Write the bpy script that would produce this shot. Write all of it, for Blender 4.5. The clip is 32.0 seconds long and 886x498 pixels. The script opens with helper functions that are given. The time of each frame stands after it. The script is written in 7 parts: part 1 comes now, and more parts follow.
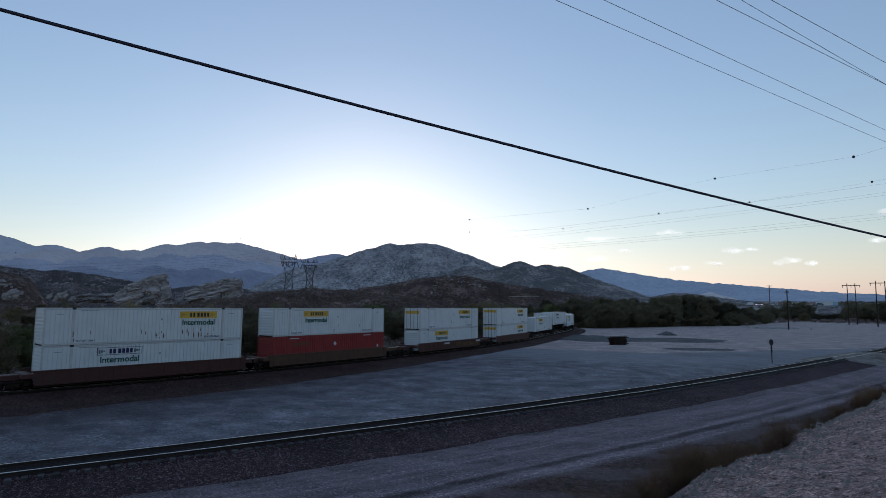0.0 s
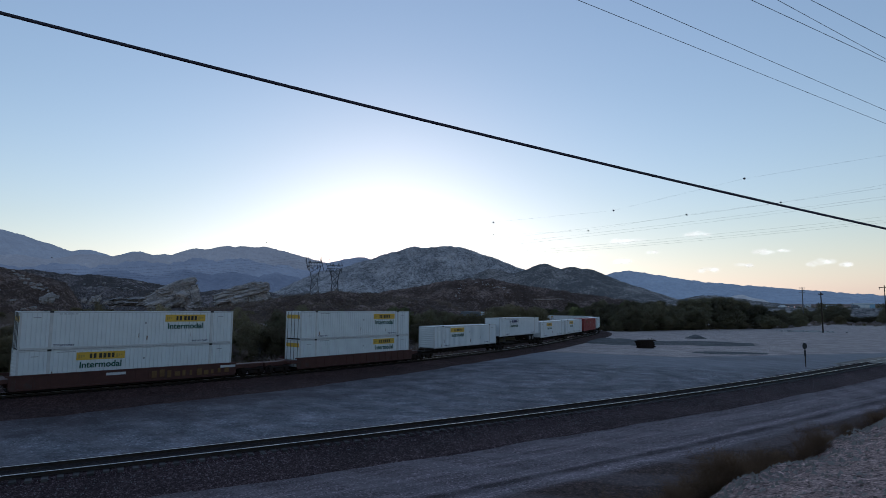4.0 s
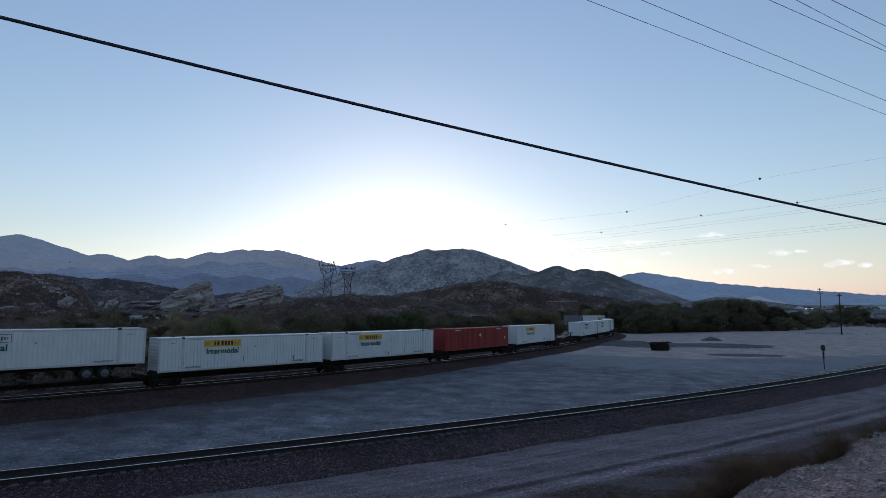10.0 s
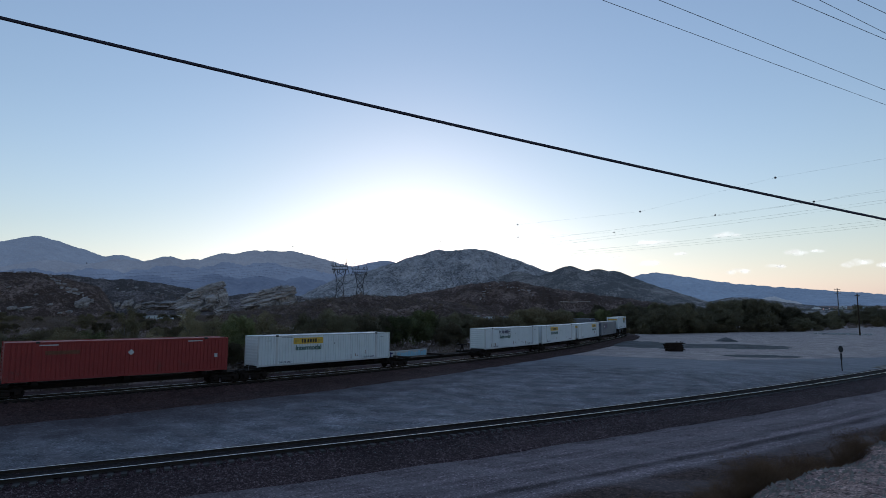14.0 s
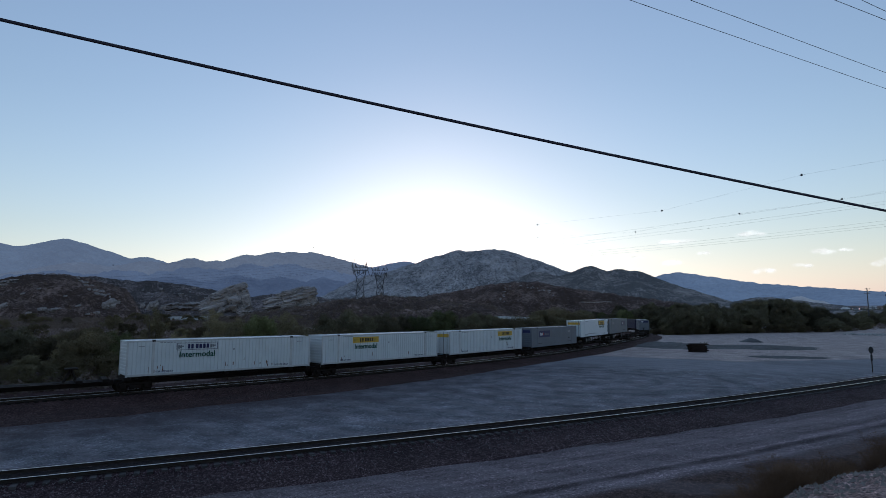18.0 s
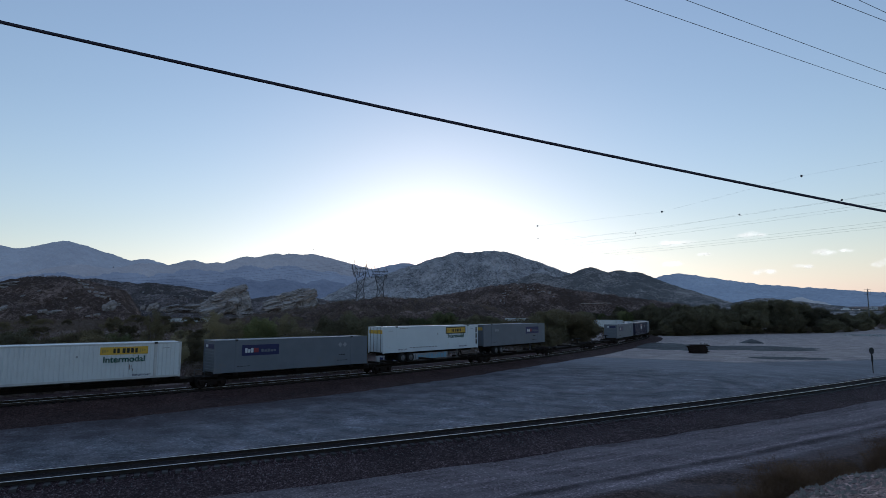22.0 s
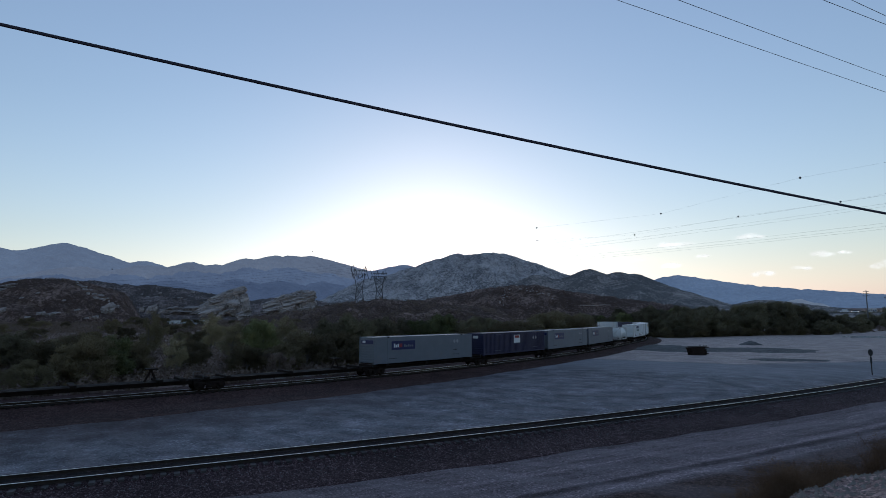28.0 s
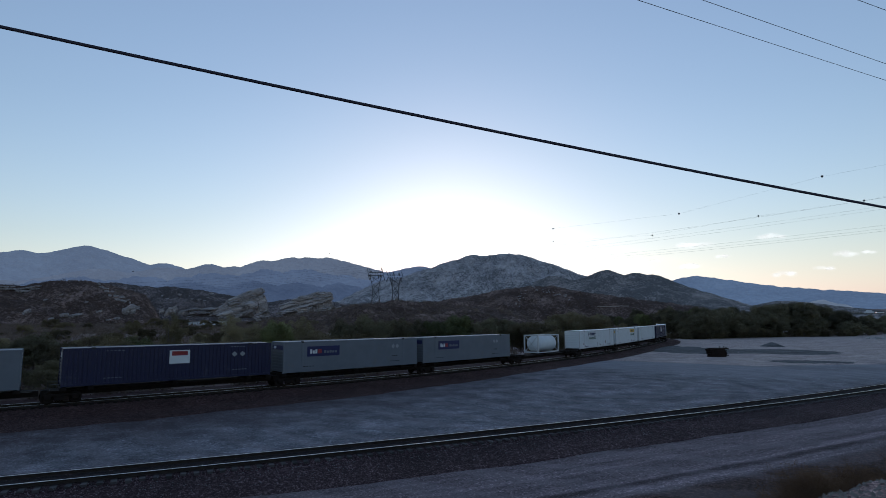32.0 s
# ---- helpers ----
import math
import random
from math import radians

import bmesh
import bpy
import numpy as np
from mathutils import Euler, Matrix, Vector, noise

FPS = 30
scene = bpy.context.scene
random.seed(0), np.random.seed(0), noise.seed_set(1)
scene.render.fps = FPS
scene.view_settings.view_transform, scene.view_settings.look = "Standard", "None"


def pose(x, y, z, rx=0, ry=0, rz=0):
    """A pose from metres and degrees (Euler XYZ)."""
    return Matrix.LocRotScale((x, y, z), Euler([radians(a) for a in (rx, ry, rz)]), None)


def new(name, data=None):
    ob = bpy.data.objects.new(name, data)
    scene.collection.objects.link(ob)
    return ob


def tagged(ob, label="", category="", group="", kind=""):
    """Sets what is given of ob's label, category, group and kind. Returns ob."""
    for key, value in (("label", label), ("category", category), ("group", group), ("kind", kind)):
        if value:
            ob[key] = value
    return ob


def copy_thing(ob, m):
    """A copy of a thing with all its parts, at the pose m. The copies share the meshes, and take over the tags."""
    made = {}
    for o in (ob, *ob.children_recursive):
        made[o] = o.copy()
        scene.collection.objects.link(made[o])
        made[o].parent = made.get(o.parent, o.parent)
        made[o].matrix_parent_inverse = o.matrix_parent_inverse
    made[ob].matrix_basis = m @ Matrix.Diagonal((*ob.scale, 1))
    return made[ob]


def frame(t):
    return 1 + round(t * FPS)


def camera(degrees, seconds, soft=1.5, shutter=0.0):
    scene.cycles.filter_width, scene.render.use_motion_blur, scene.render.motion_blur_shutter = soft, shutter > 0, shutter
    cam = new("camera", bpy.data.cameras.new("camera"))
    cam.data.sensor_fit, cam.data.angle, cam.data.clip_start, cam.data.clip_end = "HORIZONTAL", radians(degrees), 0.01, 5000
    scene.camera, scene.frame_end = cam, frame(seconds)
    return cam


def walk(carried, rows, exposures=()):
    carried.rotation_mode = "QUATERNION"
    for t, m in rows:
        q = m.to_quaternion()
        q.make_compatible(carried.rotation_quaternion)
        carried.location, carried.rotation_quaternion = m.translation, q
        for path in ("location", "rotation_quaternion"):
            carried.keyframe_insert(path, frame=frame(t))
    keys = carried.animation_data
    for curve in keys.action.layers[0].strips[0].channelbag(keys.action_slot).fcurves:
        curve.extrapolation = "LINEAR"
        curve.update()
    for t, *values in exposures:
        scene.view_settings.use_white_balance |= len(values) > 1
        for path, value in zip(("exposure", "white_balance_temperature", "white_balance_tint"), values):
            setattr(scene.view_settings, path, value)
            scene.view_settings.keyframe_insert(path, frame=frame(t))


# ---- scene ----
from mathutils.bvhtree import BVHTree

EYE_Z = 7.5   # the camera stands on a bank above the yard
cam = camera(75.42, 32.0, soft=0.88)
walk(cam, [(t, pose(0, 0, EYE_Z, 90 + tilt, 0, turn) @ pose(0, 0, 0, 0, 0, lean)) for t, turn, tilt, lean in [  # seconds, turn to the left, tilt up, lean, in degrees
    (0, -0.00, 4.87, -0.00), (0.5, 0.03, 4.89, 0.02), (1, 0.07, 4.89, 0.00), (1.5, 0.06, 4.90, -0.02), (2, 0.09, 4.91, -0.04),
    (2.5, 0.37, 4.92, -0.07), (3, 1.04, 4.97, -0.05), (3.5, 1.77, 5.06, -0.07), (5.5, 3.55, 5.37, -0.18), (6, 3.63, 5.35, -0.23),
    (6.5, 3.62, 5.37, -0.17), (7, 3.61, 5.38, -0.19), (7.5, 3.76, 5.40, -0.21), (8, 3.84, 5.42, -0.25), (8.5, 3.77, 5.41, -0.23),
    (9, 3.76, 5.41, -0.23), (9.5, 3.71, 5.42, -0.25), (10, 3.65, 5.42, -0.27), (10.5, 3.68, 5.42, -0.26), (11, 4.03, 5.47, -0.26),
    (11.5, 4.56, 5.47, -0.27), (12, 4.76, 5.47, -0.26), (12.5, 4.72, 5.48, -0.28), (13, 4.64, 5.48, -0.28), (13.5, 4.64, 5.47, -0.26),
    (14, 4.85, 5.47, -0.28), (14.5, 5.30, 5.45, -0.31), (16.5, 6.32, 5.46, -0.36), (17, 6.42, 5.47, -0.39), (17.5, 6.61, 5.51, -0.39),
    (18, 6.81, 5.54, -0.38), (18.5, 6.94, 5.58, -0.42), (19, 7.01, 5.59, -0.44), (19.5, 7.00, 5.62, -0.43), (20, 6.98, 5.65, -0.43),
    (20.5, 6.90, 5.65, -0.45), (21, 6.88, 5.67, -0.47), (21.5, 6.85, 5.69, -0.46), (22, 6.82, 5.69, -0.48), (22.5, 6.88, 5.68, -0.49),
    (23, 6.89, 5.73, -0.46), (23.5, 6.81, 5.74, -0.44), (24, 6.75, 5.76, -0.46), (24.5, 6.67, 5.76, -0.46), (25, 6.66, 5.79, -0.49),
    (25.5, 6.68, 5.81, -0.47), (27.5, 6.75, 5.88, -0.51), (28, 6.73, 5.88, -0.51), (28.5, 6.75, 5.90, -0.46), (29, 6.89, 5.94, -0.50),
    (29.5, 7.09, 5.96, -0.49), (30, 7.25, 5.98, -0.48), (30.5, 7.41, 6.01, -0.52), (31, 7.57, 6.03, -0.53), (31.5, 7.99, 6.03, -0.53),
    (32, 8.32, 6.02, -0.56),]],
     exposures=[(0, 0.80, 4860, 15.6), (32, 0.80, 4860, 15.6)])

# ---- daylight: the sun has just gone behind the ridge ----
SUN_AZ, SUN_EL = -12.0, 3.0
world = bpy.data.worlds.new("sky")
scene.world = world
world.use_nodes = True
wn = world.node_tree
wn.nodes.clear()
sky = wn.nodes.new("ShaderNodeTexSky")
sky.sky_type = "NISHITA"
sky.sun_disc = False
sky.sun_elevation = radians(4.84)
sky.altitude = 400
sky.sun_rotation = radians(SUN_AZ + 4.2)
sky.air_density, sky.dust_density, sky.ozone_density = 1.43, 0.40, 1.55
back = wn.nodes.new("ShaderNodeBackground")
back.inputs["Strength"].default_value = 0.138
wout = wn.nodes.new("ShaderNodeOutputWorld")
soft_sky = wn.nodes.new("ShaderNodeHueSaturation")   # dusty evening air: paler than clean air
soft_sky.inputs["Saturation"].default_value = 0.72
wn.links.new(sky.outputs[0], soft_sky.inputs["Color"])
even = wn.nodes.new("ShaderNodeGamma")   # thin dust spreads the light more evenly over the sky
even.inputs["Gamma"].default_value = 0.81
wn.links.new(soft_sky.outputs[0], even.inputs["Color"])
wn.links.new(even.outputs[0], back.inputs["Color"])
wn.links.new(back.outputs[0], wout.inputs["Surface"])

sun = new("sun", bpy.data.lights.new("sun", "SUN"))
sun.data.energy, sun.data.angle, sun.data.color = 2.0, radians(0.53), (1.0, 0.86, 0.68)
sd = Vector((math.sin(radians(SUN_AZ)) * math.cos(radians(SUN_EL)), math.cos(radians(SUN_AZ)) * math.cos(radians(SUN_EL)), math.sin(radians(SUN_EL))))
sun.matrix_basis = Matrix.Translation(sd * 100) @ sd.to_track_quat("Z", "Y").to_matrix().to_4x4()


# ---- mesh tools ----
class Shape:
    """Vertices and faces of one part."""

    def __init__(self):
        self.v, self.f = [], []

    def add(self, verts, faces):
        n = len(self.v)
        self.v += [tuple(p) for p in verts]
        self.f += [tuple(n + i for i in f) for f in faces]
        return self

    def box(self, x0, x1, y0, y1, z0, z1, bevel=0.0):
        if bevel <= 0:
            return self.add([(x0, y0, z0), (x1, y0, z0), (x1, y1, z0), (x0, y1, z0), (x0, y0, z1), (x1, y0, z1), (x1, y1, z1), (x0, y1, z1)],
                            [(0, 3, 2, 1), (4, 5, 6, 7), (0, 1, 5, 4), (1, 2, 6, 5), (2, 3, 7, 6), (3, 0, 4, 7)])
        b = bevel
        ring = [(x0 + b, y0), (x1 - b, y0), (x1, y0 + b), (x1, y1 - b), (x1 - b, y1), (x0 + b, y1), (x0, y1 - b), (x0, y0 + b)]
        cx, cy = (x0 + x1) / 2, (y0 + y1) / 2
        sx, sy = 1 - 2 * b / max(x1 - x0, 1e-6), 1 - 2 * b / max(y1 - y0, 1e-6)
        small = [(cx + (x - cx) * sx, cy + (y - cy) * sy) for x, y in ring]
        vs = [(x, y, z0) for x, y in small] + [(x, y, z0 + b) for x, y in ring] + [(x, y, z1 - b) for x, y in ring] + [(x, y, z1) for x, y in small]
        fs = [tuple(range(7, -1, -1)), tuple(range(24, 32))]
        for k in range(3):
            fs += [(8 * k + i, 8 * k + (i + 1) % 8, 8 * k + 8 + (i + 1) % 8, 8 * k + 8 + i) for i in range(8)]
        return self.add(vs, fs)

    def tube(self, a, b, r0, r1=None, n=8, caps=True):
        a, b = Vector(a), Vector(b)
        r1 = r0 if r1 is None else r1
        w = (b - a).normalized()
        u = w.orthogonal().normalized()
        v = w.cross(u)
        vs = [a + (u * math.cos(2 * math.pi * i / n) + v * math.sin(2 * math.pi * i / n)) * r0 for i in range(n)]
        vs += [b + (u * math.cos(2 * math.pi * i / n) + v * math.sin(2 * math.pi * i / n)) * r1 for i in range(n)]
        fs = [(i, (i + 1) % n, n + (i + 1) % n, n + i) for i in range(n)]
        if caps:
            fs += [tuple(range(n - 1, -1, -1)), tuple(range(n, 2 * n))]
        return self.add(vs, fs)

    def lathe(self, rings, axis="z", n=16, at=(0, 0, 0)):
        """Rings of (along, radius) turned round an axis."""
        vs = []
        for h, r in rings:
            for i in range(n):
                c, s = r * math.cos(2 * math.pi * i / n), r * math.sin(2 * math.pi * i / n)
                p = {"z": (c, s, h), "x": (h, c, s), "y": (s, h, c)}[axis]
                vs.append((p[0] + at[0], p[1] + at[1], p[2] + at[2]))
        m = len(rings)
        fs = [(k * n + i, k * n + (i + 1) % n, (k + 1) * n + (i + 1) % n, (k + 1) * n + i) for k in range(m - 1) for i in range(n)]
        fs += [tuple(range(n - 1, -1, -1)), tuple(range((m - 1) * n, m * n))]
        return self.add(vs, fs)

    def mesh(self, name, material, smooth=False):
        me = bpy.data.meshes.new(name)
        me.from_pydata(self.v, [], self.f)
        me.materials.append(material)
        if smooth:
            me.polygons.foreach_set("use_smooth", [True] * len(me.polygons))
        me.update()
        return me


def part(name, shape, material, parent=None, label="", smooth=False):
    data = shape if isinstance(shape, bpy.types.Mesh) else shape.mesh(name, material, smooth)
    ob = new(name, data)
    ob.parent = parent
    if label:
        ob["label"] = label
    return ob


def thing(name, label, category, group="", kind="", at=None):
    ob = new(name)
    ob.empty_display_size = 0.3
    if at is not None:
        ob.matrix_basis = at
    return tagged(ob, label, category, group, kind)


# ---- materials ----
def material(name, rough=0.8, metal=0.0):
    m = bpy.data.materials.new(name)
    m.use_nodes = True
    b = m.node_tree.nodes["Principled BSDF"]
    b.inputs["Roughness"].default_value, b.inputs["Metallic"].default_value = rough, metal
    return m, m.node_tree, b


def node(tree, kind, **values):
    n = tree.nodes.new(kind)
    for key, value in values.items():
        n.inputs[key.replace("_", " ")].default_value = value
    return n


def coords(tree, space):
    if space == "world":
        return tree.nodes.new("ShaderNodeNewGeometry").outputs["Position"]
    return tree.nodes.new("ShaderNodeTexCoord").outputs["Object"]


def noise_node(tree, vec, scale, detail=4.0, rough=0.55):
    n = node(tree, "ShaderNodeTexNoise", Scale=scale, Detail=detail, Roughness=rough)
    tree.links.new(vec, n.inputs["Vector"])
    return n.outputs["Fac"]


def ramp(tree, fac, stops):
    r = tree.nodes.new("ShaderNodeValToRGB")
    el = r.color_ramp.elements
    el.remove(el[1])
    el[0].position, el[0].color = stops[0][0], (*stops[0][1], 1)
    for p, c in stops[1:]:
        el.new(p).color = (*c, 1)
    tree.links.new(fac, r.inputs["Fac"])
    return r.outputs["Color"]


def mix(tree, fac, a, b, blend="MIX"):
    m = tree.nodes.new("ShaderNodeMix")
    m.data_type, m.blend_type = "RGBA", blend
    for value, socket in ((fac, m.inputs["Factor"]), (a, m.inputs[6]), (b, m.inputs[7])):
        if isinstance(value, bpy.types.NodeSocket):
            tree.links.new(value, socket)
        elif isinstance(value, (int, float)):
            socket.default_value = value
        else:
            socket.default_value = (*value, 1)
    return m.outputs[2]


def math_node(tree, op, a, b=0.0, c=0.0):
    m = tree.nodes.new("ShaderNodeMath")
    m.operation = op
    for value, socket in zip((a, b, c), m.inputs):
        if isinstance(value, bpy.types.NodeSocket):
            tree.links.new(value, socket)
        else:
            socket.default_value = value
    return m.outputs[0]


def bump(tree, bsdf, height, strength=0.3, distance=0.02):
    n = node(tree, "ShaderNodeBump", Strength=strength, Distance=distance)
    tree.links.new(height, n.inputs["Height"])
    tree.links.new(n.outputs[0], bsdf.inputs["Normal"])


def surface(name, low, high, scale=3.0, fine=40.0, rough=0.8, metal=0.0, relief=0.2, depth=0.01, space="object", stain=None, stain_scale=0.6, stain_at=0.6):
    """A worn surface: two colours mixed at two scales, stains, fine relief."""
    m, t, b = material(name, rough, metal)
    b.inputs["Specular IOR Level"].default_value = 0.12 if rough >= 0.8 else 0.4
    vec = coords(t, space)
    coarse, grain = noise_node(t, vec, scale), noise_node(t, vec, fine, 3.0)
    col = ramp(t, math_node(t, "MULTIPLY_ADD", grain, 0.35, math_node(t, "MULTIPLY", coarse, 0.65)), [(0.3, low), (0.7, high)])
    if stain:
        s = ramp(t, noise_node(t, vec, stain_scale, 6.0, 0.7), [(stain_at, (0, 0, 0)), (min(stain_at + 0.12, 1), (1, 1, 1))])
        col = mix(t, s, col, stain)
    t.links.new(col, b.inputs["Base Color"])
    bump(t, b, grain, relief, depth)
    return m


def speckle(name, stops, cell=8.0, patch=0.25, relief=0.8, wet=(0.6, 1.3)):
    """Crushed stone: every stone has its own tone, and the bed varies in wide patches."""
    m, t, b = material(name, 0.95)
    b.inputs["Specular IOR Level"].default_value = 0.2
    vec = coords(t, "world")
    v = node(t, "ShaderNodeTexVoronoi", Scale=cell)
    t.links.new(vec, v.inputs["Vector"])
    v2 = node(t, "ShaderNodeTexVoronoi", Scale=cell * 0.37)
    t.links.new(vec, v2.inputs["Vector"])
    one = t.nodes.new("ShaderNodeSeparateColor")
    t.links.new(v.outputs["Color"], one.inputs[0])
    two = t.nodes.new("ShaderNodeSeparateColor")
    t.links.new(v2.outputs["Color"], two.inputs[0])
    tone = ramp(t, math_node(t, "MULTIPLY_ADD", one.outputs[0], 0.7, math_node(t, "MULTIPLY", two.outputs[1], 0.3)), stops)
    wide = ramp(t, noise_node(t, vec, patch, 6, 0.65), [(0.3, (wet[0],) * 3), (0.7, (wet[1],) * 3)])
    t.links.new(mix(t, 1.0, tone, wide, "MULTIPLY"), b.inputs["Base Color"])
    bump(t, b, v.outputs["Distance"], relief, 0.06)
    return m


def haze_glow(name, colour, light, strength):
    """A far slope: its own colour, and even haze put in as emission."""
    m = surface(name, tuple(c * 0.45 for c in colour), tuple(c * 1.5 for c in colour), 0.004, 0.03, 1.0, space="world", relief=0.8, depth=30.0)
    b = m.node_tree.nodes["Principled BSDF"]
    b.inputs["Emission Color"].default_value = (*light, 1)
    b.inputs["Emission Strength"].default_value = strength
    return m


STEEL_DARK = surface("dark_steel", (0.010, 0.008, 0.007), (0.026, 0.019, 0.016), 2.0, 30, 0.85, 0.0, stain=(0.035, 0.020, 0.014))
WELL_PAINT = surface("brown_car_paint", (0.040, 0.014, 0.011), (0.072, 0.026, 0.019), 1.5, 25, 0.65, stain=(0.05, 0.035, 0.03))
WELL_OCHRE = surface("ochre_car_paint", (0.055, 0.028, 0.016), (0.09, 0.047, 0.026), 1.5, 25, 0.65, stain=(0.06, 0.04, 0.03))
WHITE_PAINT = surface("white_container_paint", (0.55, 0.58, 0.60), (0.66, 0.69, 0.71), 0.8, 18, 0.5, stain=(0.38, 0.36, 0.33), stain_scale=0.9, stain_at=0.66)
WHITE_GLOSS = surface("clean_white_trailer_paint", (0.56, 0.61, 0.65), (0.64, 0.69, 0.73), 0.5, 14, 0.35, stain=(0.55, 0.55, 0.54), stain_scale=0.6, stain_at=0.62)
WHITE_TRIM = surface("white_rail_paint", (0.42, 0.43, 0.44), (0.55, 0.55, 0.55), 2.0, 18, 0.5, stain=(0.34, 0.25, 0.19), stain_scale=1.6, stain_at=0.64)
GREY_PAINT = surface("grey_container_paint", (0.112, 0.128, 0.155), (0.148, 0.166, 0.198), 0.8, 18, 0.5, stain=(0.15, 0.15, 0.15))
BLUE_PAINT = surface("navy_container_paint", (0.009, 0.010, 0.042), (0.014, 0.016, 0.058), 0.8, 18, 0.45, stain=(0.05, 0.05, 0.08))
RED_PAINT = surface("red_container_paint", (0.185, 0.022, 0.020), (0.24, 0.031, 0.027), 0.8, 18, 0.6, stain=(0.13, 0.04, 0.033))
RUST = surface("rust_streak", (0.09, 0.045, 0.03), (0.20, 0.10, 0.06), 6, 40, 0.9)
YELLOW = surface("yellow_sign_paint", (0.50, 0.32, 0.03), (0.60, 0.40, 0.045), 2, 30, 0.5)
SIGN_OLIVE = surface("faded_sign_lines", (0.30, 0.22, 0.04), (0.36, 0.27, 0.06), 2, 30, 0.5)
BLACK_PAINT = surface("black_paint", (0.012, 0.012, 0.014), (0.03, 0.03, 0.03), 3, 30, 0.6)
FAINT_INK = surface("faint_grey_print", (0.22, 0.23, 0.25), (0.32, 0.33, 0.35), 3, 30, 0.6)
GREEN_INK = surface("dark_green_lettering", (0.008, 0.060, 0.045), (0.012, 0.085, 0.065), 3, 30, 0.5)
SIGN_NAVY = surface("navy_sign_film", (0.014, 0.017, 0.075), (0.020, 0.024, 0.10), 2, 30, 0.4)
SIGN_ORANGE = surface("dull_red_sign_film", (0.17, 0.022, 0.035), (0.24, 0.035, 0.05), 2, 30, 0.4)
RUBBER = surface("tyre_rubber", (0.015, 0.015, 0.015), (0.03, 0.03, 0.03), 4, 40, 0.9)
RIM = surface("silver_rim", (0.06, 0.06, 0.063), (0.14, 0.14, 0.145), 4, 30, 0.4, 0.15)
RAIL_STEEL = surface("rail_side_steel", (0.018, 0.013, 0.010), (0.04, 0.028, 0.02), 2, 30, 0.7, 0.2)
RAIL_HEAD = surface("polished_rail_head", (0.80, 0.76, 0.72), (0.92, 0.88, 0.84), 1.5, 30, 0.28, 0.95, relief=0.03)
def tie_material():
    """Dark creosoted wood, bleached at the ends that stick out of the ballast."""
    m, t, b = material("creosoted_tie", 0.9)
    vec = coords(t, "object")
    sep = t.nodes.new("ShaderNodeSeparateXYZ")
    t.links.new(vec, sep.inputs[0])
    tips = ramp(t, math_node(t, "ABSOLUTE", sep.outputs["Y"]), [(0.0, (0, 0, 0)), (0.93, (0, 0, 0)), (0.98, (1, 1, 1))])
    info = t.nodes.new("ShaderNodeObjectInfo")
    dark = ramp(t, noise_node(t, vec, 6, 5), [(0.3, (0.011, 0.009, 0.008)), (0.7, (0.030, 0.025, 0.023))])
    pale = mix(t, info.outputs["Random"], (0.035, 0.031, 0.030), (0.085, 0.075, 0.072))
    t.links.new(mix(t, tips, dark, pale), b.inputs["Base Color"])
    return m


TIE_NEAR = tie_material()
TIE_WOOD = surface("weathered_tie_wood", (0.012, 0.010, 0.009), (0.032, 0.027, 0.024), 2.5, 30, 0.9, space="world")
TIE_END = surface("pale_tie_end", (0.09, 0.08, 0.07), (0.17, 0.15, 0.13), 2.5, 30, 0.9, space="world")
WOOD_POLE = surface("creosoted_pole", (0.025, 0.018, 0.013), (0.06, 0.045, 0.035), 2, 20, 0.9)
CONCRETE = surface("pale_concrete", (0.36, 0.36, 0.36), (0.50, 0.50, 0.49), 0.8, 12, 0.85, stain=(0.22, 0.20, 0.18))
TOWER_STEEL = surface("dark_tower_steel", (0.03, 0.03, 0.03), (0.06, 0.06, 0.06), 0.3, 4, 0.7, 0.3)
GALV = surface("galvanised_steel", (0.10, 0.10, 0.10), (0.17, 0.17, 0.17), 0.3, 4, 0.6, 0.5)
WIRE_DARK = surface("cable_jacket", (0.010, 0.009, 0.022), (0.022, 0.020, 0.042), 2, 30, 0.6)
WIRE_THIN = surface("bare_wire", (0.03, 0.03, 0.035), (0.06, 0.06, 0.065), 2, 30, 0.5, 0.4)


# ---- the lie of the land ----
def smooth(a, b, x):
    k = min(max((x - a) / (b - a), 0.0), 1.0)
    return k * k * (3 - 2 * k)


def fractal(x, y, z=0.0, octaves=4):
    return noise.fractal((x, y, z), 1.0, 2.0, octaves)


def rail_level(x, y):
    """The grade falls away to the north-east."""
    return 0.77 - 0.0103 * 1200 * math.tanh((x + y) / 1200) - 0.6 * smooth(170, 250, y) * smooth(-120, -40, x)


BANK_AT, BANK_TURN = (2.7, 7.4), radians(48)


def bank_offset(x, y):
    return (x - BANK_AT[0]) * math.cos(BANK_TURN) - (y - BANK_AT[1]) * math.sin(BANK_TURN)


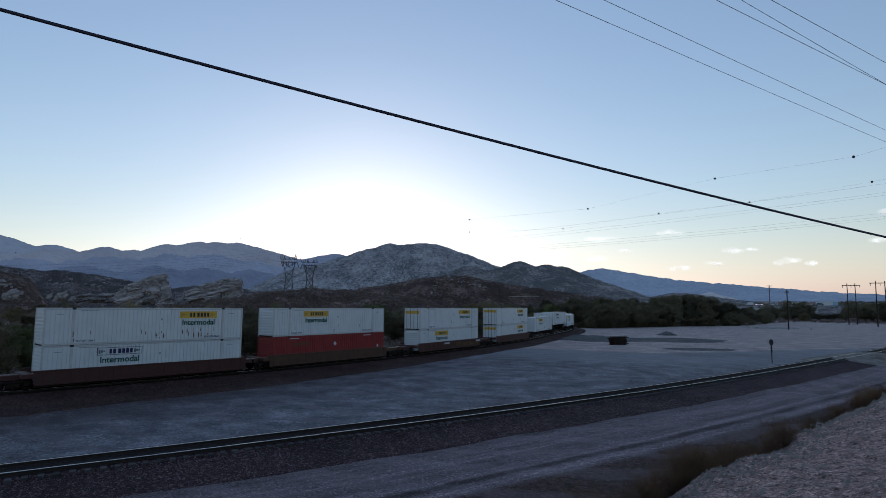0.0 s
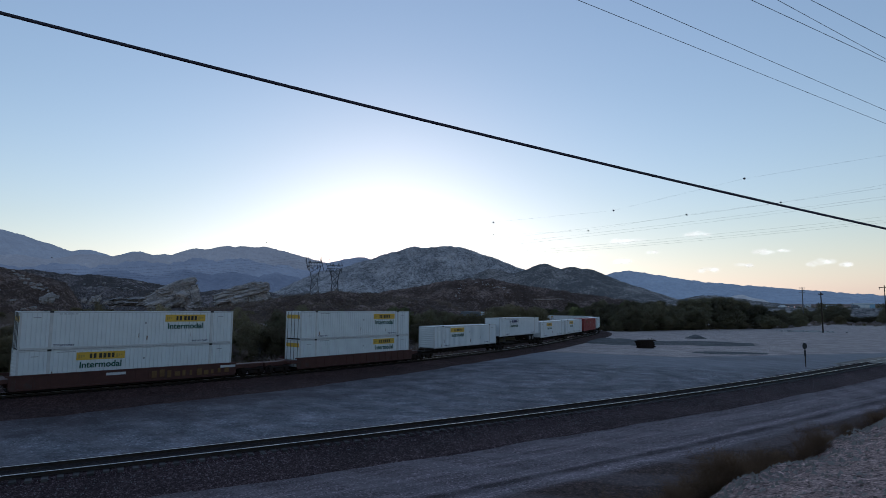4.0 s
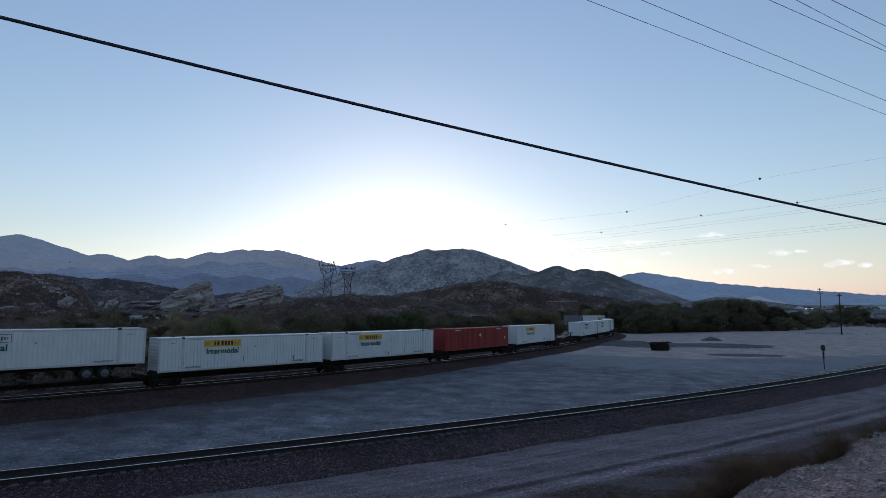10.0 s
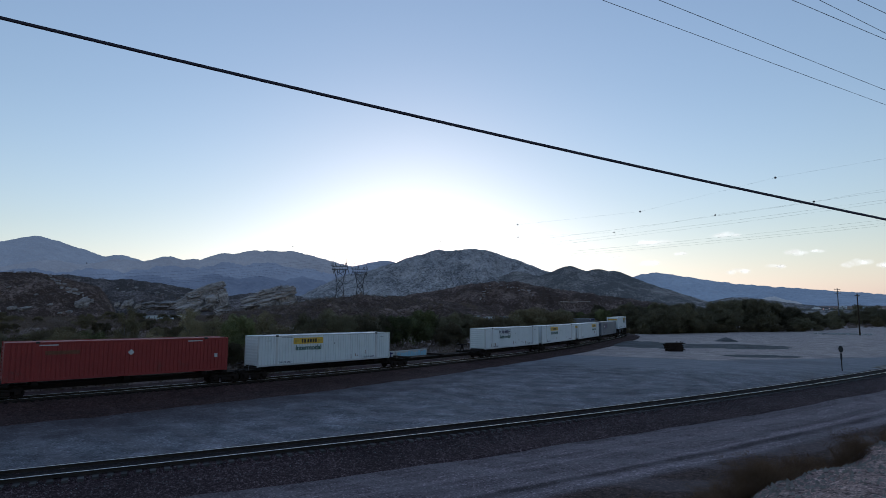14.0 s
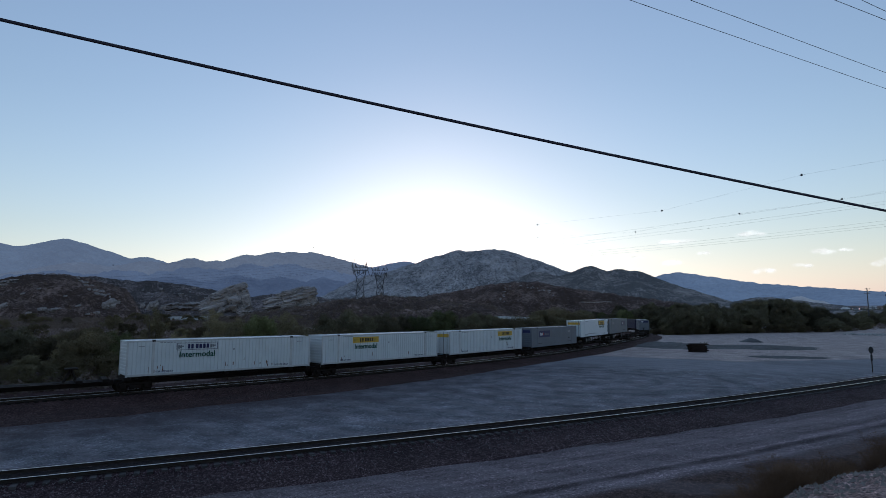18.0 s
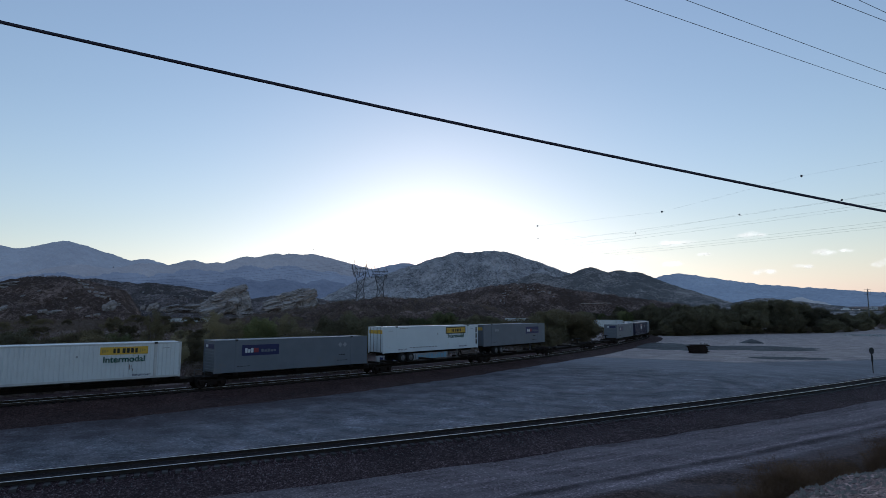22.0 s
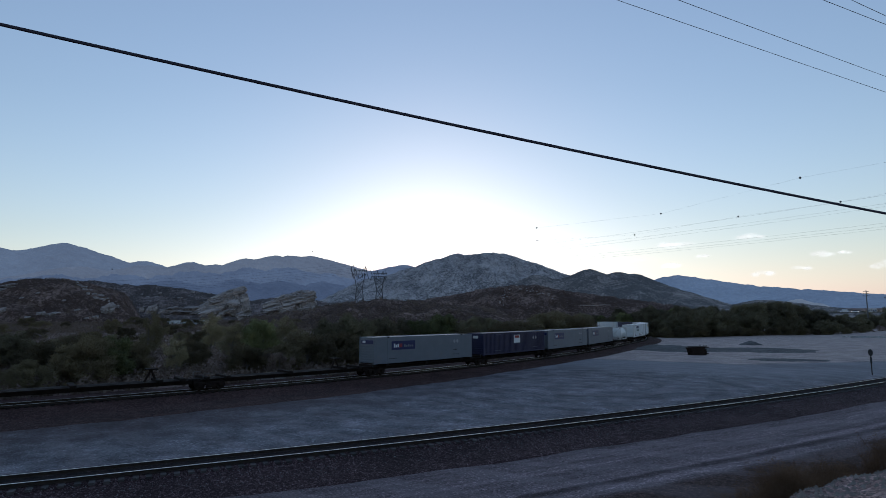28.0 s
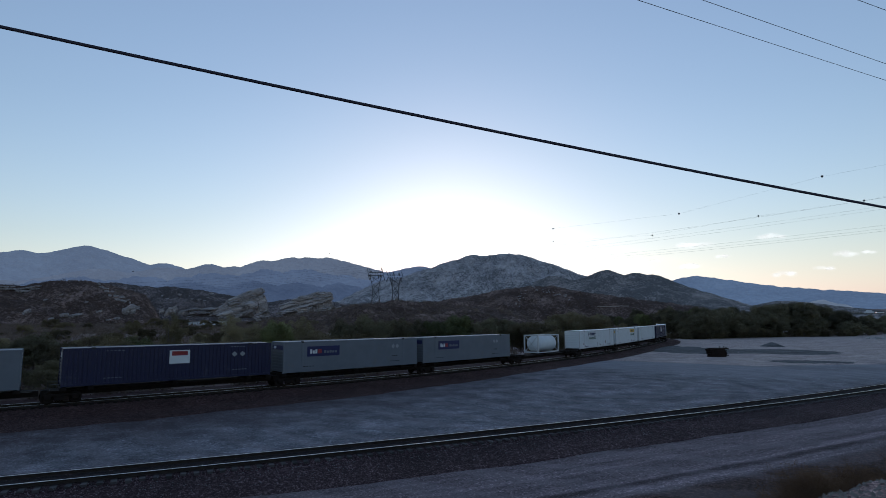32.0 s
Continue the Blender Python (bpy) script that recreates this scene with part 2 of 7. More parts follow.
def ground_level(x, y):
    flat = rail_level(x, y) - 0.62
    r = math.hypot(x, y)
    rough = 0.05 * fractal(x * 0.15, y * 0.15) + (0.5 * fractal(x * 0.012, y * 0.012) * smooth(150, 500, r))
    z = flat + rough
    q = bank_offset(x, y) + 0.3 * fractal(x * 0.35, y * 0.35, 3.0) + 0.1 * fractal(x * 1.6, y * 1.6, 5.0)
    if q > -11:
        top = EYE_Z - 2.6 + 0.245 * min(q, 3.8) if q > 0 else EYE_Z - 2.6
        top += 0.08 * fractal(x * 1.1, y * 1.1, 7.0) + 0.015 * fractal(x * 4.5, y * 4.5, 7.0)
        k = max(0.0, 1 + q / 5.5) if q < 0 else 1.0
        z = z * (1 - k) + top * k
    return z


class Line:
    """A railway line: points along it, from curvature over its length."""

    def __init__(self, x, y, heading, s0, s1, knots, bends, level=rail_level):
        s = np.arange(s0, s1 + 0.5, 1.0)
        h = np.cumsum(np.interp(s, knots, bends))
        i0 = int(np.argmin(abs(s)))
        h = h - h[i0] + radians(heading)
        px, py = np.cumsum(np.sin(h)), np.cumsum(np.cos(h))
        self.s, self.h, self.x, self.y = s, h, px - px[i0] + x, py - py[i0] + y
        self.z = np.array([level(a, b) for a, b in zip(self.x, self.y)])

    def at(self, s, off=0.0, up=0.0):
        h = np.interp(s, self.s, self.h)
        return Vector((np.interp(s, self.s, self.x) + off * math.cos(h), np.interp(s, self.s, self.y) - off * math.sin(h), np.interp(s, self.s, self.z) + up))

    def turn(self, s):
        return np.interp(s, self.s, self.h)

    def sweep(self, s0, s1, step, section, closed=False):
        shape, n = Shape(), len(section)
        stations = np.arange(s0, s1 + step / 2, step)
        for s in stations:
            shape.v += [tuple(self.at(s, o, u)) for o, u in section]
        for k in range(len(stations) - 1):
            for i in range(n if closed else n - 1):
                j = (i + 1) % n
                shape.f.append((k * n + i, (k + 1) * n + i, (k + 1) * n + j, k * n + j))
        return shape


MAIN = Line(-20.04, 56.87, 40.5, -470, 600, [-90, -60, 0, 30, 60, 90, 120, 150, 180, 205, 225],
            [0, 0.0005, -0.00507, -0.0035, -0.0047, 0.0008, -0.0084, -0.011, -0.0083, -0.0083, 0])
SIDING = Line(-15.98, 24.62, 57.0, -140, 320, [-40, -20, 62, 80], [0, -0.002, -0.002, 0])


# ---- ground ----
def ground_material():
    m, t, b = material("yard_gravel_and_dirt", 0.95)
    b.inputs["Specular IOR Level"].default_value = 0.25
    pos = coords(t, "world")
    sep = t.nodes.new("ShaderNodeSeparateXYZ")
    t.links.new(pos, sep.inputs[0])
    x, y = sep.outputs["X"], sep.outputs["Y"]
    big, mid, fine, grit = noise_node(t, pos, 0.035, 5), noise_node(t, pos, 0.35, 6, 0.65), noise_node(t, pos, 4.0, 4, 0.7), noise_node(t, pos, 22.0, 2)
    # across the siding: the gravel road beside it runs in worn lanes
    along = math_node(t, "MULTIPLY_ADD", y, 0.545, math_node(t, "MULTIPLY", x, 0.839))
    across = math_node(t, "MULTIPLY_ADD", y, -0.839, math_node(t, "MULTIPLY", x, 0.545))
    bow = math_node(t, "MULTIPLY", math_node(t, "MULTIPLY", along, along), 0.001)
    lane = math_node(t, "ADD", math_node(t, "ADD", across, bow), math_node(t, "MULTIPLY_ADD", mid, 0.6, 0.15))
    lanes = ramp(t, math_node(t, "MULTIPLY_ADD", lane, 1 / 14.0, 26.55 / 14.0),
                 [(p, (k, k, k)) for p, k in ((0.129, 0.3), (0.214, 0.52), (0.329, 0.72), (0.40, 0.5), (0.42, 0.42), (0.457, 0.85), (0.479, 0.75), (0.5, 0.06), (0.518, 0.1), (0.543, 0.7), (0.571, 0.92), (0.6, 0.6), (0.629, 0.05))])
    gravel = ramp(t, math_node(t, "ADD", math_node(t, "MULTIPLY", mid, 0.6), math_node(t, "MULTIPLY", fine, 0.4)),
                  [(0.38, (0.066, 0.078, 0.088)), (0.5, (0.124, 0.143, 0.158)), (0.62, (0.225, 0.254, 0.276))])
    road_zone = ramp(t, math_node(t, "MULTIPLY_ADD", lane, 1 / 14.0, 26.55 / 14.0), [(0.02, (0, 0, 0)), (0.08, (1, 1, 1)), (0.63, (1, 1, 1)), (0.68, (0, 0, 0))])
    flow = t.nodes.new("ShaderNodeCombineXYZ")
    t.links.new(math_node(t, "MULTIPLY", along, 0.07), flow.inputs[0])
    t.links.new(math_node(t, "MULTIPLY", lane, 2.4), flow.inputs[1])
    lanes = mix(t, 1.0, lanes, ramp(t, noise_node(t, flow.outputs[0], 1.0, 5, 0.65), [(0.35, (0.55, 0.55, 0.55)), (0.65, (1.3, 1.3, 1.3))]), "MULTIPLY")
    road = mix(t, lanes, (0.035, 0.026, 0.028), (0.240, 0.222, 0.230))
    col = mix(t, math_node(t, "MULTIPLY", road_zone, 0.88), gravel, road)
    ditch = ramp(t, math_node(t, "MULTIPLY_ADD", lane, 1 / 14.0, 26.55 / 14.0), [(0.585, (0, 0, 0)), (0.635, (1, 1, 1))])
    col = mix(t, ditch, col, ramp(t, fine, [(0.35, (0.024, 0.017, 0.015)), (0.65, (0.085, 0.062, 0.053))]))
    # wheel marks that run the length of the yard, and single stones
    turn = t.nodes.new("ShaderNodeMapping")
    turn.inputs["Rotation"].default_value = (0, 0, radians(-42))
    turn.inputs["Scale"].default_value = (0.35, 0.7, 1)
    t.links.new(pos, turn.inputs["Vector"])
    marks = noise_node(t, turn.outputs[0], 1.0, 7, 0.7)
    stones = node(t, "ShaderNodeTexVoronoi", Scale=15.0)
    t.links.new(pos, stones.inputs["Vector"])
    each = t.nodes.new("ShaderNodeSeparateColor")
    t.links.new(stones.outputs["Color"], each.inputs[0])
    # pale sand on the far side of the yard
    far = math_node(t, "ADD", math_node(t, "MULTIPLY_ADD", math_node(t, "ABSOLUTE", math_node(t, "ADD", x, -33.0)), -0.36, y), math_node(t, "MULTIPLY", mid, 3.0))
    strip_zone = ramp(t, math_node(t, "MULTIPLY_ADD", far, 1 / 40.0, -1.55), [(0.18, (0, 0, 0)), (0.36, (0.6, 0.6, 0.6)), (0.70, (0.75, 0.75, 0.75)), (0.76, (0, 0, 0))])
    sand_zone = ramp(t, math_node(t, "MULTIPLY_ADD", far, 1 / 40.0, -1.55), [(0.71, (0, 0, 0)), (0.77, (1, 1, 1))])
    sand = ramp(t, math_node(t, "ADD", math_node(t, "MULTIPLY", mid, 0.5), math_node(t, "MULTIPLY", fine, 0.5)), [(0.38, (0.255, 0.248, 0.228)), (0.62, (0.405, 0.392, 0.36))])
    col = mix(t, 1.0, col, ramp(t, marks, [(0.3, (0.78, 0.78, 0.79)), (0.5, (1, 1, 1)), (0.68, (1.22, 1.22, 1.22))]), "MULTIPLY")
    col = mix(t, 1.0, col, ramp(t, each.outputs[0], [(0.03, (0.5, 0.5, 0.5)), (0.3, (0.92, 0.92, 0.92)), (0.8, (1.05, 1.05, 1.05)), (0.97, (2.0, 1.96, 1.92))]), "MULTIPLY")
    col = mix(t, strip_zone, col, ramp(t, fine, [(0.35, (0.180, 0.21, 0.222)), (0.65, (0.245, 0.285, 0.30))]))
    # tyre-worn loops and darker spills
    wave = t.nodes.new("ShaderNodeTexWave")
    wave.wave_type, wave.rings_direction = "RINGS", "Z"
    shift = t.nodes.new("ShaderNodeVectorMath")
    shift.operation = "SUBTRACT"
    shift.inputs[1].default_value = (8, 62, 0)
    t.links.new(pos, shift.inputs[0])
    t.links.new(shift.outputs[0], wave.inputs["Vector"])
    wave.inputs["Scale"].default_value, wave.inputs["Distortion"].default_value, wave.inputs["Detail"].default_value = 0.10, 5.0, 3.0
    rings = ramp(t, wave.outputs["Fac"], [(0.55, (0, 0, 0)), (0.8, (1, 1, 1))])
    col = mix(t, math_node(t, "MULTIPLY", rings, 0.13), col, (0.34, 0.34, 0.35))
    spill = ramp(t, big, [(0.56, (0, 0, 0)), (0.66, (1, 1, 1))])
    col = mix(t, math_node(t, "MULTIPLY", spill, 0.35), col, (0.075, 0.075, 0.08))
    # cinders strewn from the main line over the gravel
    side = math_node(t, "ADD", math_node(t, "MULTIPLY_ADD", y, -0.649, math_node(t, "MULTIPLY", x, 0.760)), math_node(t, "MULTIPLY", mid, 7.0))
    strewn = ramp(t, math_node(t, "MULTIPLY_ADD", side, 1 / 40.0, 1.5), [(0.30, (0, 0, 0)), (0.32, (1, 1, 1)), (0.52, (0.9, 0.9, 0.9)), (0.66, (0.35, 0.35, 0.35)), (0.80, (0, 0, 0))])
    strewn = math_node(t, "MULTIPLY", strewn, ramp(t, math_node(t, "MULTIPLY", y, 0.005), [(0.36, (1, 1, 1)), (0.46, (0, 0, 0))]))
    strewn = math_node(t, "MULTIPLY", strewn, ramp(t, math_node(t, "MULTIPLY_ADD", x, 0.01, 0.5), [(0.30, (1, 1, 1)), (0.52, (0.3, 0.3, 0.3))]))
    strewn = math_node(t, "MULTIPLY", strewn, ramp(t, fine, [(0.35, (0.4, 0.4, 0.4)), (0.6, (1, 1, 1))]))
    col = mix(t, strewn, col, (0.036, 0.026, 0.027))
    patchy = ramp(t, math_node(t, "MULTIPLY_ADD", marks, 0.5, math_node(t, "MULTIPLY", mid, 0.5)), [(0.40, (0.80, 0.81, 0.84)), (0.5, (0.96, 0.96, 0.96)), (0.6, (1.06, 1.06, 1.05))])
    sand = mix(t, 1.0, sand, patchy, "MULTIPLY")
    col = mix(t, sand_zone, col, mix(t, 1.0, sand, ramp(t, each.outputs[0], [(0.03, (0.6, 0.6, 0.6)), (0.3, (1, 1, 1)), (0.97, (1.35, 1.33, 1.3))]), "MULTIPLY"))
    # dirt of the bank, tan and stony
    q = math_node(t, "ADD", math_node(t, "MULTIPLY_ADD", y, -0.743, math_node(t, "MULTIPLY", x, 0.669)), 3.69)
    bank_zone = ramp(t, math_node(t, "MULTIPLY_ADD", math_node(t, "ADD", q, mid), 1 / 20.0, 0.5), [(0.43, (0, 0, 0)), (0.5, (1, 1, 1))])
    dirt = ramp(t, math_node(t, "ADD", math_node(t, "MULTIPLY", fine, 0.55), math_node(t, "MULTIPLY", grit, 0.45)), [(0.38, (0.13, 0.103, 0.092)), (0.5, (0.268, 0.217, 0.192)), (0.62, (0.40, 0.337, 0.30))])
    clods = []
    for size in (24.0, 75.0):
        v = node(t, "ShaderNodeTexVoronoi", Scale=size)
        v.inputs["Randomness"].default_value = 1.0
        t.links.new(pos, v.inputs["Vector"])
        tone = t.nodes.new("ShaderNodeSeparateColor")
        t.links.new(v.outputs["Color"], tone.inputs[0])
        clods.append(v.outputs["Distance"])
        dirt = mix(t, 1.0, dirt, ramp(t, tone.outputs[0], [(0.05, (0.32, 0.30, 0.29)), (0.14, (0.86, 0.85, 0.85)), (0.8, (1.04, 1.04, 1.03)), (0.95, (1.55, 1.52, 1.48))]), "MULTIPLY")
    col = mix(t, bank_zone, col, dirt)
    # scrub soil of the valley, out of the yard
    r2 = math_node(t, "SQRT", math_node(t, "ADD", math_node(t, "MULTIPLY", x, x), math_node(t, "MULTIPLY", y, y)))
    wild = ramp(t, math_node(t, "MULTIPLY_ADD", r2, 1 / 400.0, 0.0), [(0.88, (0, 0, 0)), (0.96, (1, 1, 1))])
    soil = ramp(t, math_node(t, "MULTIPLY_ADD", fine, 0.5, math_node(t, "MULTIPLY", mid, 0.5)), [(0.42, (0.065, 0.051, 0.044)), (0.58, (0.19, 0.152, 0.128))])
    behind = math_node(t, "ADD", math_node(t, "MULTIPLY_ADD", y, -0.649, math_node(t, "MULTIPLY", x, 0.760)), math_node(t, "MULTIPLY", mid, 3.0))
    rough_land = ramp(t, math_node(t, "MULTIPLY_ADD", behind, 1 / 40.0, 2.05), [(0.715, (1, 1, 1)), (0.755, (0, 0, 0))])
    rough_land = math_node(t, "MULTIPLY", rough_land, ramp(t, math_node(t, "MULTIPLY_ADD", math_node(t, "MULTIPLY_ADD", x, 1.3, y), 1 / 200.0, 0.0), [(0.42, (1, 1, 1)), (0.55, (0, 0, 0))]))
    col = mix(t, wild, mix(t, rough_land, col, soil), soil)
    col = mix(t, 1.0, col, (1.13, 0.98, 1.0), "MULTIPLY")
    t.links.new(col, b.inputs["Base Color"])
    relief = math_node(t, "ADD", math_node(t, "MULTIPLY", grit, 0.5), fine)
    relief = math_node(t, "ADD", relief, math_node(t, "MULTIPLY", math_node(t, "ADD", clods[0], math_node(t, "MULTIPLY", clods[1], 0.6)), -0.3))
    bump(t, b, relief, 0.7, 0.035)
    return m


def build_ground():
    az = list(np.arange(-50, 50.01, 0.5)) + list(np.arange(54, 310, 4.0))
    rad = [0.0] + list(1.2 * (4700 / 1.2) ** (np.arange(230) / 229))
    shape = Shape()
    shape.v.append((0, 0, ground_level(0, 0)))
    n = len(az)
    for r in rad[1:]:
        for a in az:
            x, y = r * math.sin(radians(a)), r * math.cos(radians(a))
            shape.v.append((x, y, ground_level(x, y)))
    for i in range(n):
        shape.f.append((0, 1 + (i + 1) % n, 1 + i))
    for k in range(len(rad) - 2):
        for i in range(n):
            j = (i + 1) % n
            a, b = 1 + k * n, 1 + (k + 1) * n
            shape.f.append((a + i, a + j, b + j, b + i))
    ob = part("ground", shape, ground_material(), None, smooth=True)
    return tagged(ob, "grey gravel yard, pale sand and a tan dirt bank", "ground", kind="structure")


build_ground()

BALLAST = speckle("dark_cinder_ballast", [(0.1, (0.016, 0.0080, 0.0078)), (0.5, (0.041, 0.0215, 0.0200)), (0.74, (0.080, 0.045, 0.041)), (0.9, (0.135, 0.085, 0.078))], 17.0)
BALLAST_NEAR = speckle("grey_crushed_ballast", [(0.1, (0.016, 0.0095, 0.0105)), (0.5, (0.043, 0.0255, 0.0285)), (0.75, (0.095, 0.060, 0.064)), (0.93, (0.25, 0.182, 0.182))], 24.0)


DARK_CENTRE = speckle("dark_centre_ballast", [(0.1, (0.006, 0.005, 0.005)), (0.6, (0.016, 0.012, 0.012)), (0.92, (0.04, 0.03, 0.03))], 17.0)


def build_line(name, line, s0, s1, section, ballast_mat, label):
    track = thing(name, label, "railway track", kind="structure")
    part("ballast", line.sweep(s0, s1, 2.0, section), ballast_mat, track, "dark crushed stone")
    part("oiled_ballast", line.sweep(s0, s1, 2.0, [(-0.67, -0.175), (-0.6, -0.158), (0.6, -0.158), (0.67, -0.175)]), DARK_CENTRE, track, "near-black stone between the rails")
    g = 0.753
    for side in (-1, 1):
        o = side * g
        web = [(o - 0.07, -0.16), (o + 0.07, -0.16), (o + 0.012, -0.13), (o + 0.012, -0.04), (o + 0.036, -0.03), (o + 0.036, -0.012), (o - 0.036, -0.012), (o - 0.036, -0.03), (o - 0.012, -0.04), (o - 0.012, -0.13)]
        rail = part("rail", line.sweep(s0, s1, 2.0, web, True), RAIL_STEEL, track)
        head = [(o - 0.031, -0.0115), (o + 0.031, -0.0115), (o + 0.028, -0.003), (o + 0.015, 0.0), (o - 0.015, 0.0), (o - 0.028, -0.003)]
        part("rail_head", line.sweep(s0, s1, 2.0, head, True), RAIL_HEAD, rail, "worn bright running surface", smooth=True)
    return track


MAIN_TRACK = build_line("main_track", MAIN, -440, 560,
                        [(-8.6, -0.78), (-7.6, -0.54), (-3.4, -0.46), (-2.3, -0.32), (-1.6, -0.22), (1.6, -0.22), (2.3, -0.30), (4.5, -0.62), (6.0, -0.85)], BALLAST, "curved main railway track on a dark ballast bed")
SIDING_TRACK = build_line("siding_track", SIDING, -130, 300,
                          [(-3.6, -0.85), (-2.2, -0.3), (-1.25, -0.2), (1.15, -0.2), (1.4, -0.3), (2.4, -0.42), (4.3, -0.575), (4.9, -0.75)], BALLAST_NEAR, "straight siding track on grey ballast")


def build_apron():
    """Spilled cinders beside the main track, wide where the line is straight."""
    shape, stations = Shape(), np.arange(-120, 75, 1.0)
    for s in stations:
        w = float(np.interp(s, [-120, -25, 0, 18, 40, 74], [9.3, 9.3, 8.0, 6.2, 4.6, 3.6])) + 0.6 * fractal(s * 0.1, 2.0) + 0.4 * fractal(s * 0.5, 5.0)
        for k in range(6):
            o = 2.6 + (w - 2.6) * k / 5
            p = MAIN.at(s, o)
            g = ground_level(p.x, p.y)
            shape.v.append((p.x, p.y, max(MAIN.at(s).z - 0.36 - 0.13 * (o - 2.6), g + 0.035) if k < 5 else g - 0.05))
    for i in range(len(stations) - 1):
        for k in range(5):
            shape.f.append((6 * i + k, 6 * i + 6 + k, 6 * i + 7 + k, 6 * i + k + 1))
    part("cinder_apron", shape, BALLAST, MAIN_TRACK, "dark spilled cinders", smooth=True)


build_apron()


# ---- hills and mountains ----
def rock_material(name, dark, pale, scale, pale_at, bump_d=2.0, air=0.0):
    """Stony slope dotted with chaparral: single bushes on pale soil, thick brush in places, bare slides in others."""
    m, t, b = material(name, 1.0)
    b.inputs["Specular IOR Level"].default_value = 0.1
    pos = coords(t, "world")
    big, mid = noise_node(t, pos, scale * 0.25, 6, 0.65), noise_node(t, pos, scale, 8, 0.7)
    fine, dots = noise_node(t, pos, scale * 9, 6, 0.75), noise_node(t, pos, scale * 26, 4, 0.7)
    soil = ramp(t, math_node(t, "MULTIPLY_ADD", fine, 0.5, math_node(t, "MULTIPLY", mid, 0.5)), [(0.4, tuple(c * 0.5 for c in pale)), (0.52, tuple(c * 0.85 for c in pale)), (0.6, tuple(c * 1.25 for c in pale))])
    thick = math_node(t, "MULTIPLY_ADD", mid, 0.55, math_node(t, "MULTIPLY_ADD", big, 0.5, math_node(t, "MULTIPLY_ADD", fine, 0.85, math_node(t, "MULTIPLY", dots, 1.1))))
    edge = 0.9 + pale_at
    brush = ramp(t, math_node(t, "MULTIPLY", thick, 0.5), [((edge - 0.05) / 2, (1, 1, 1)), ((edge + 0.03) / 2, (0, 0, 0))])
    col = mix(t, math_node(t, "MULTIPLY", brush, 0.93), soil, dark)
    t.links.new(col, b.inputs["Base Color"])
    bump(t, b, math_node(t, "MULTIPLY_ADD", fine, 0.35, math_node(t, "MULTIPLY_ADD", brush, 0.12, mid)), 0.9, bump_d)
    # blue-grey haze over the slope is put in as faint even emission
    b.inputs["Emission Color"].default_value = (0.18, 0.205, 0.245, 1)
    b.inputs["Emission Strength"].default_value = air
    return m


def ridge_profile(peaks, az, rough, seed):
    """Highest of the shoulders that slope away from each peak: (bearing, height in degrees, fall to either side per degree)."""
    far = [math.hypot(az - p[0], 0.55) - 0.45 for p in peaks]
    tops = [el - d * (fr if az > a else fl) for d, (a, el, fl, fr) in zip(far, peaks)]
    k = 9.0
    top = max(tops)
    el = top + math.log(sum(math.exp(k * (v - top)) for v in tops)) / k * 0.5
    return el + rough * (fractal(az * 1.1, seed, 0, 5) + 0.45 * fractal(az * 7, seed, 2, 3))


SLOPES = {}   # the surface of each ridge, to seat rocks on


def build_ridge(name, label, dist, depth, az0, az1, step, peaks, rough, seed, mat, base=-16.0, gully=0.10, lobes=0.3, taper=3.0, crag=0.0, rows=34):
    """A mountain: its crest against the sky, spurs and gullies down its face, crags, ends that run out into the plain."""
    shape = Shape()
    azs = np.arange(az0, az1 + step / 2, step)
    fs = [i / rows for i in range(rows - 1)] + [0.985, 1.0, 1.05, 1.25, 1.6, 2.2]
    grain = depth * 0.34 / max(lobes, 0.2)
    crests = []
    for a in azs:
        end = smooth(0, taper, min(a - az0, az1 - a))
        crests.append(base + (EYE_Z + dist * math.tan(radians(ridge_profile(peaks, a, rough, seed))) - base) * end)
    for f in fs:
        for a, crest in zip(azs, crests):
            r = dist - depth * (1 - f)
            x, y = r * math.sin(radians(a)), r * math.cos(radians(a))
            if f <= 1.0:
                w = f * (1 - f) * 4
                g = 1 - 2 * abs(noise.noise((x / grain, y / grain * 0.6, seed))) + 0.5 * (1 - 2 * abs(noise.noise((x / grain * 2.3, y / grain * 1.6, seed + 5)))) + 0.35 * fractal(x / grain * 5, y / grain * 5, seed, 3)
                z = base + (crest - base) * (f ** 1.15 + w * gully * (g - 0.7))
                if crag:
                    c = 0.5 - 2 * abs(noise.noise((x / grain * 6, y / grain * 3, seed + 9))) + 0.6 * (0.5 - 2 * abs(noise.noise((x / grain * 15, y / grain * 7, seed + 3))))
                    z += crag * (crest - base) * c * min(1.0, f * 6) * min(1.0, (1 - f) * 9)
            else:
                z = crest - (crest - base) * (f - 1) * 0.7
            shape.v.append((x, y, max(z, base - 1)))
    n = len(azs)
    for k in range(len(fs) - 1):
        for i in range(n - 1):
            shape.f.append((k * n + i, k * n + i + 1, (k + 1) * n + i + 1, (k + 1) * n + i))
    SLOPES[name] = BVHTree.FromPolygons(shape.v, shape.f)
    ob = part(name, shape, mat, None, smooth=True)
    return tagged(ob, label, "mountain" if dist > 1000 else "hill", kind="structure")


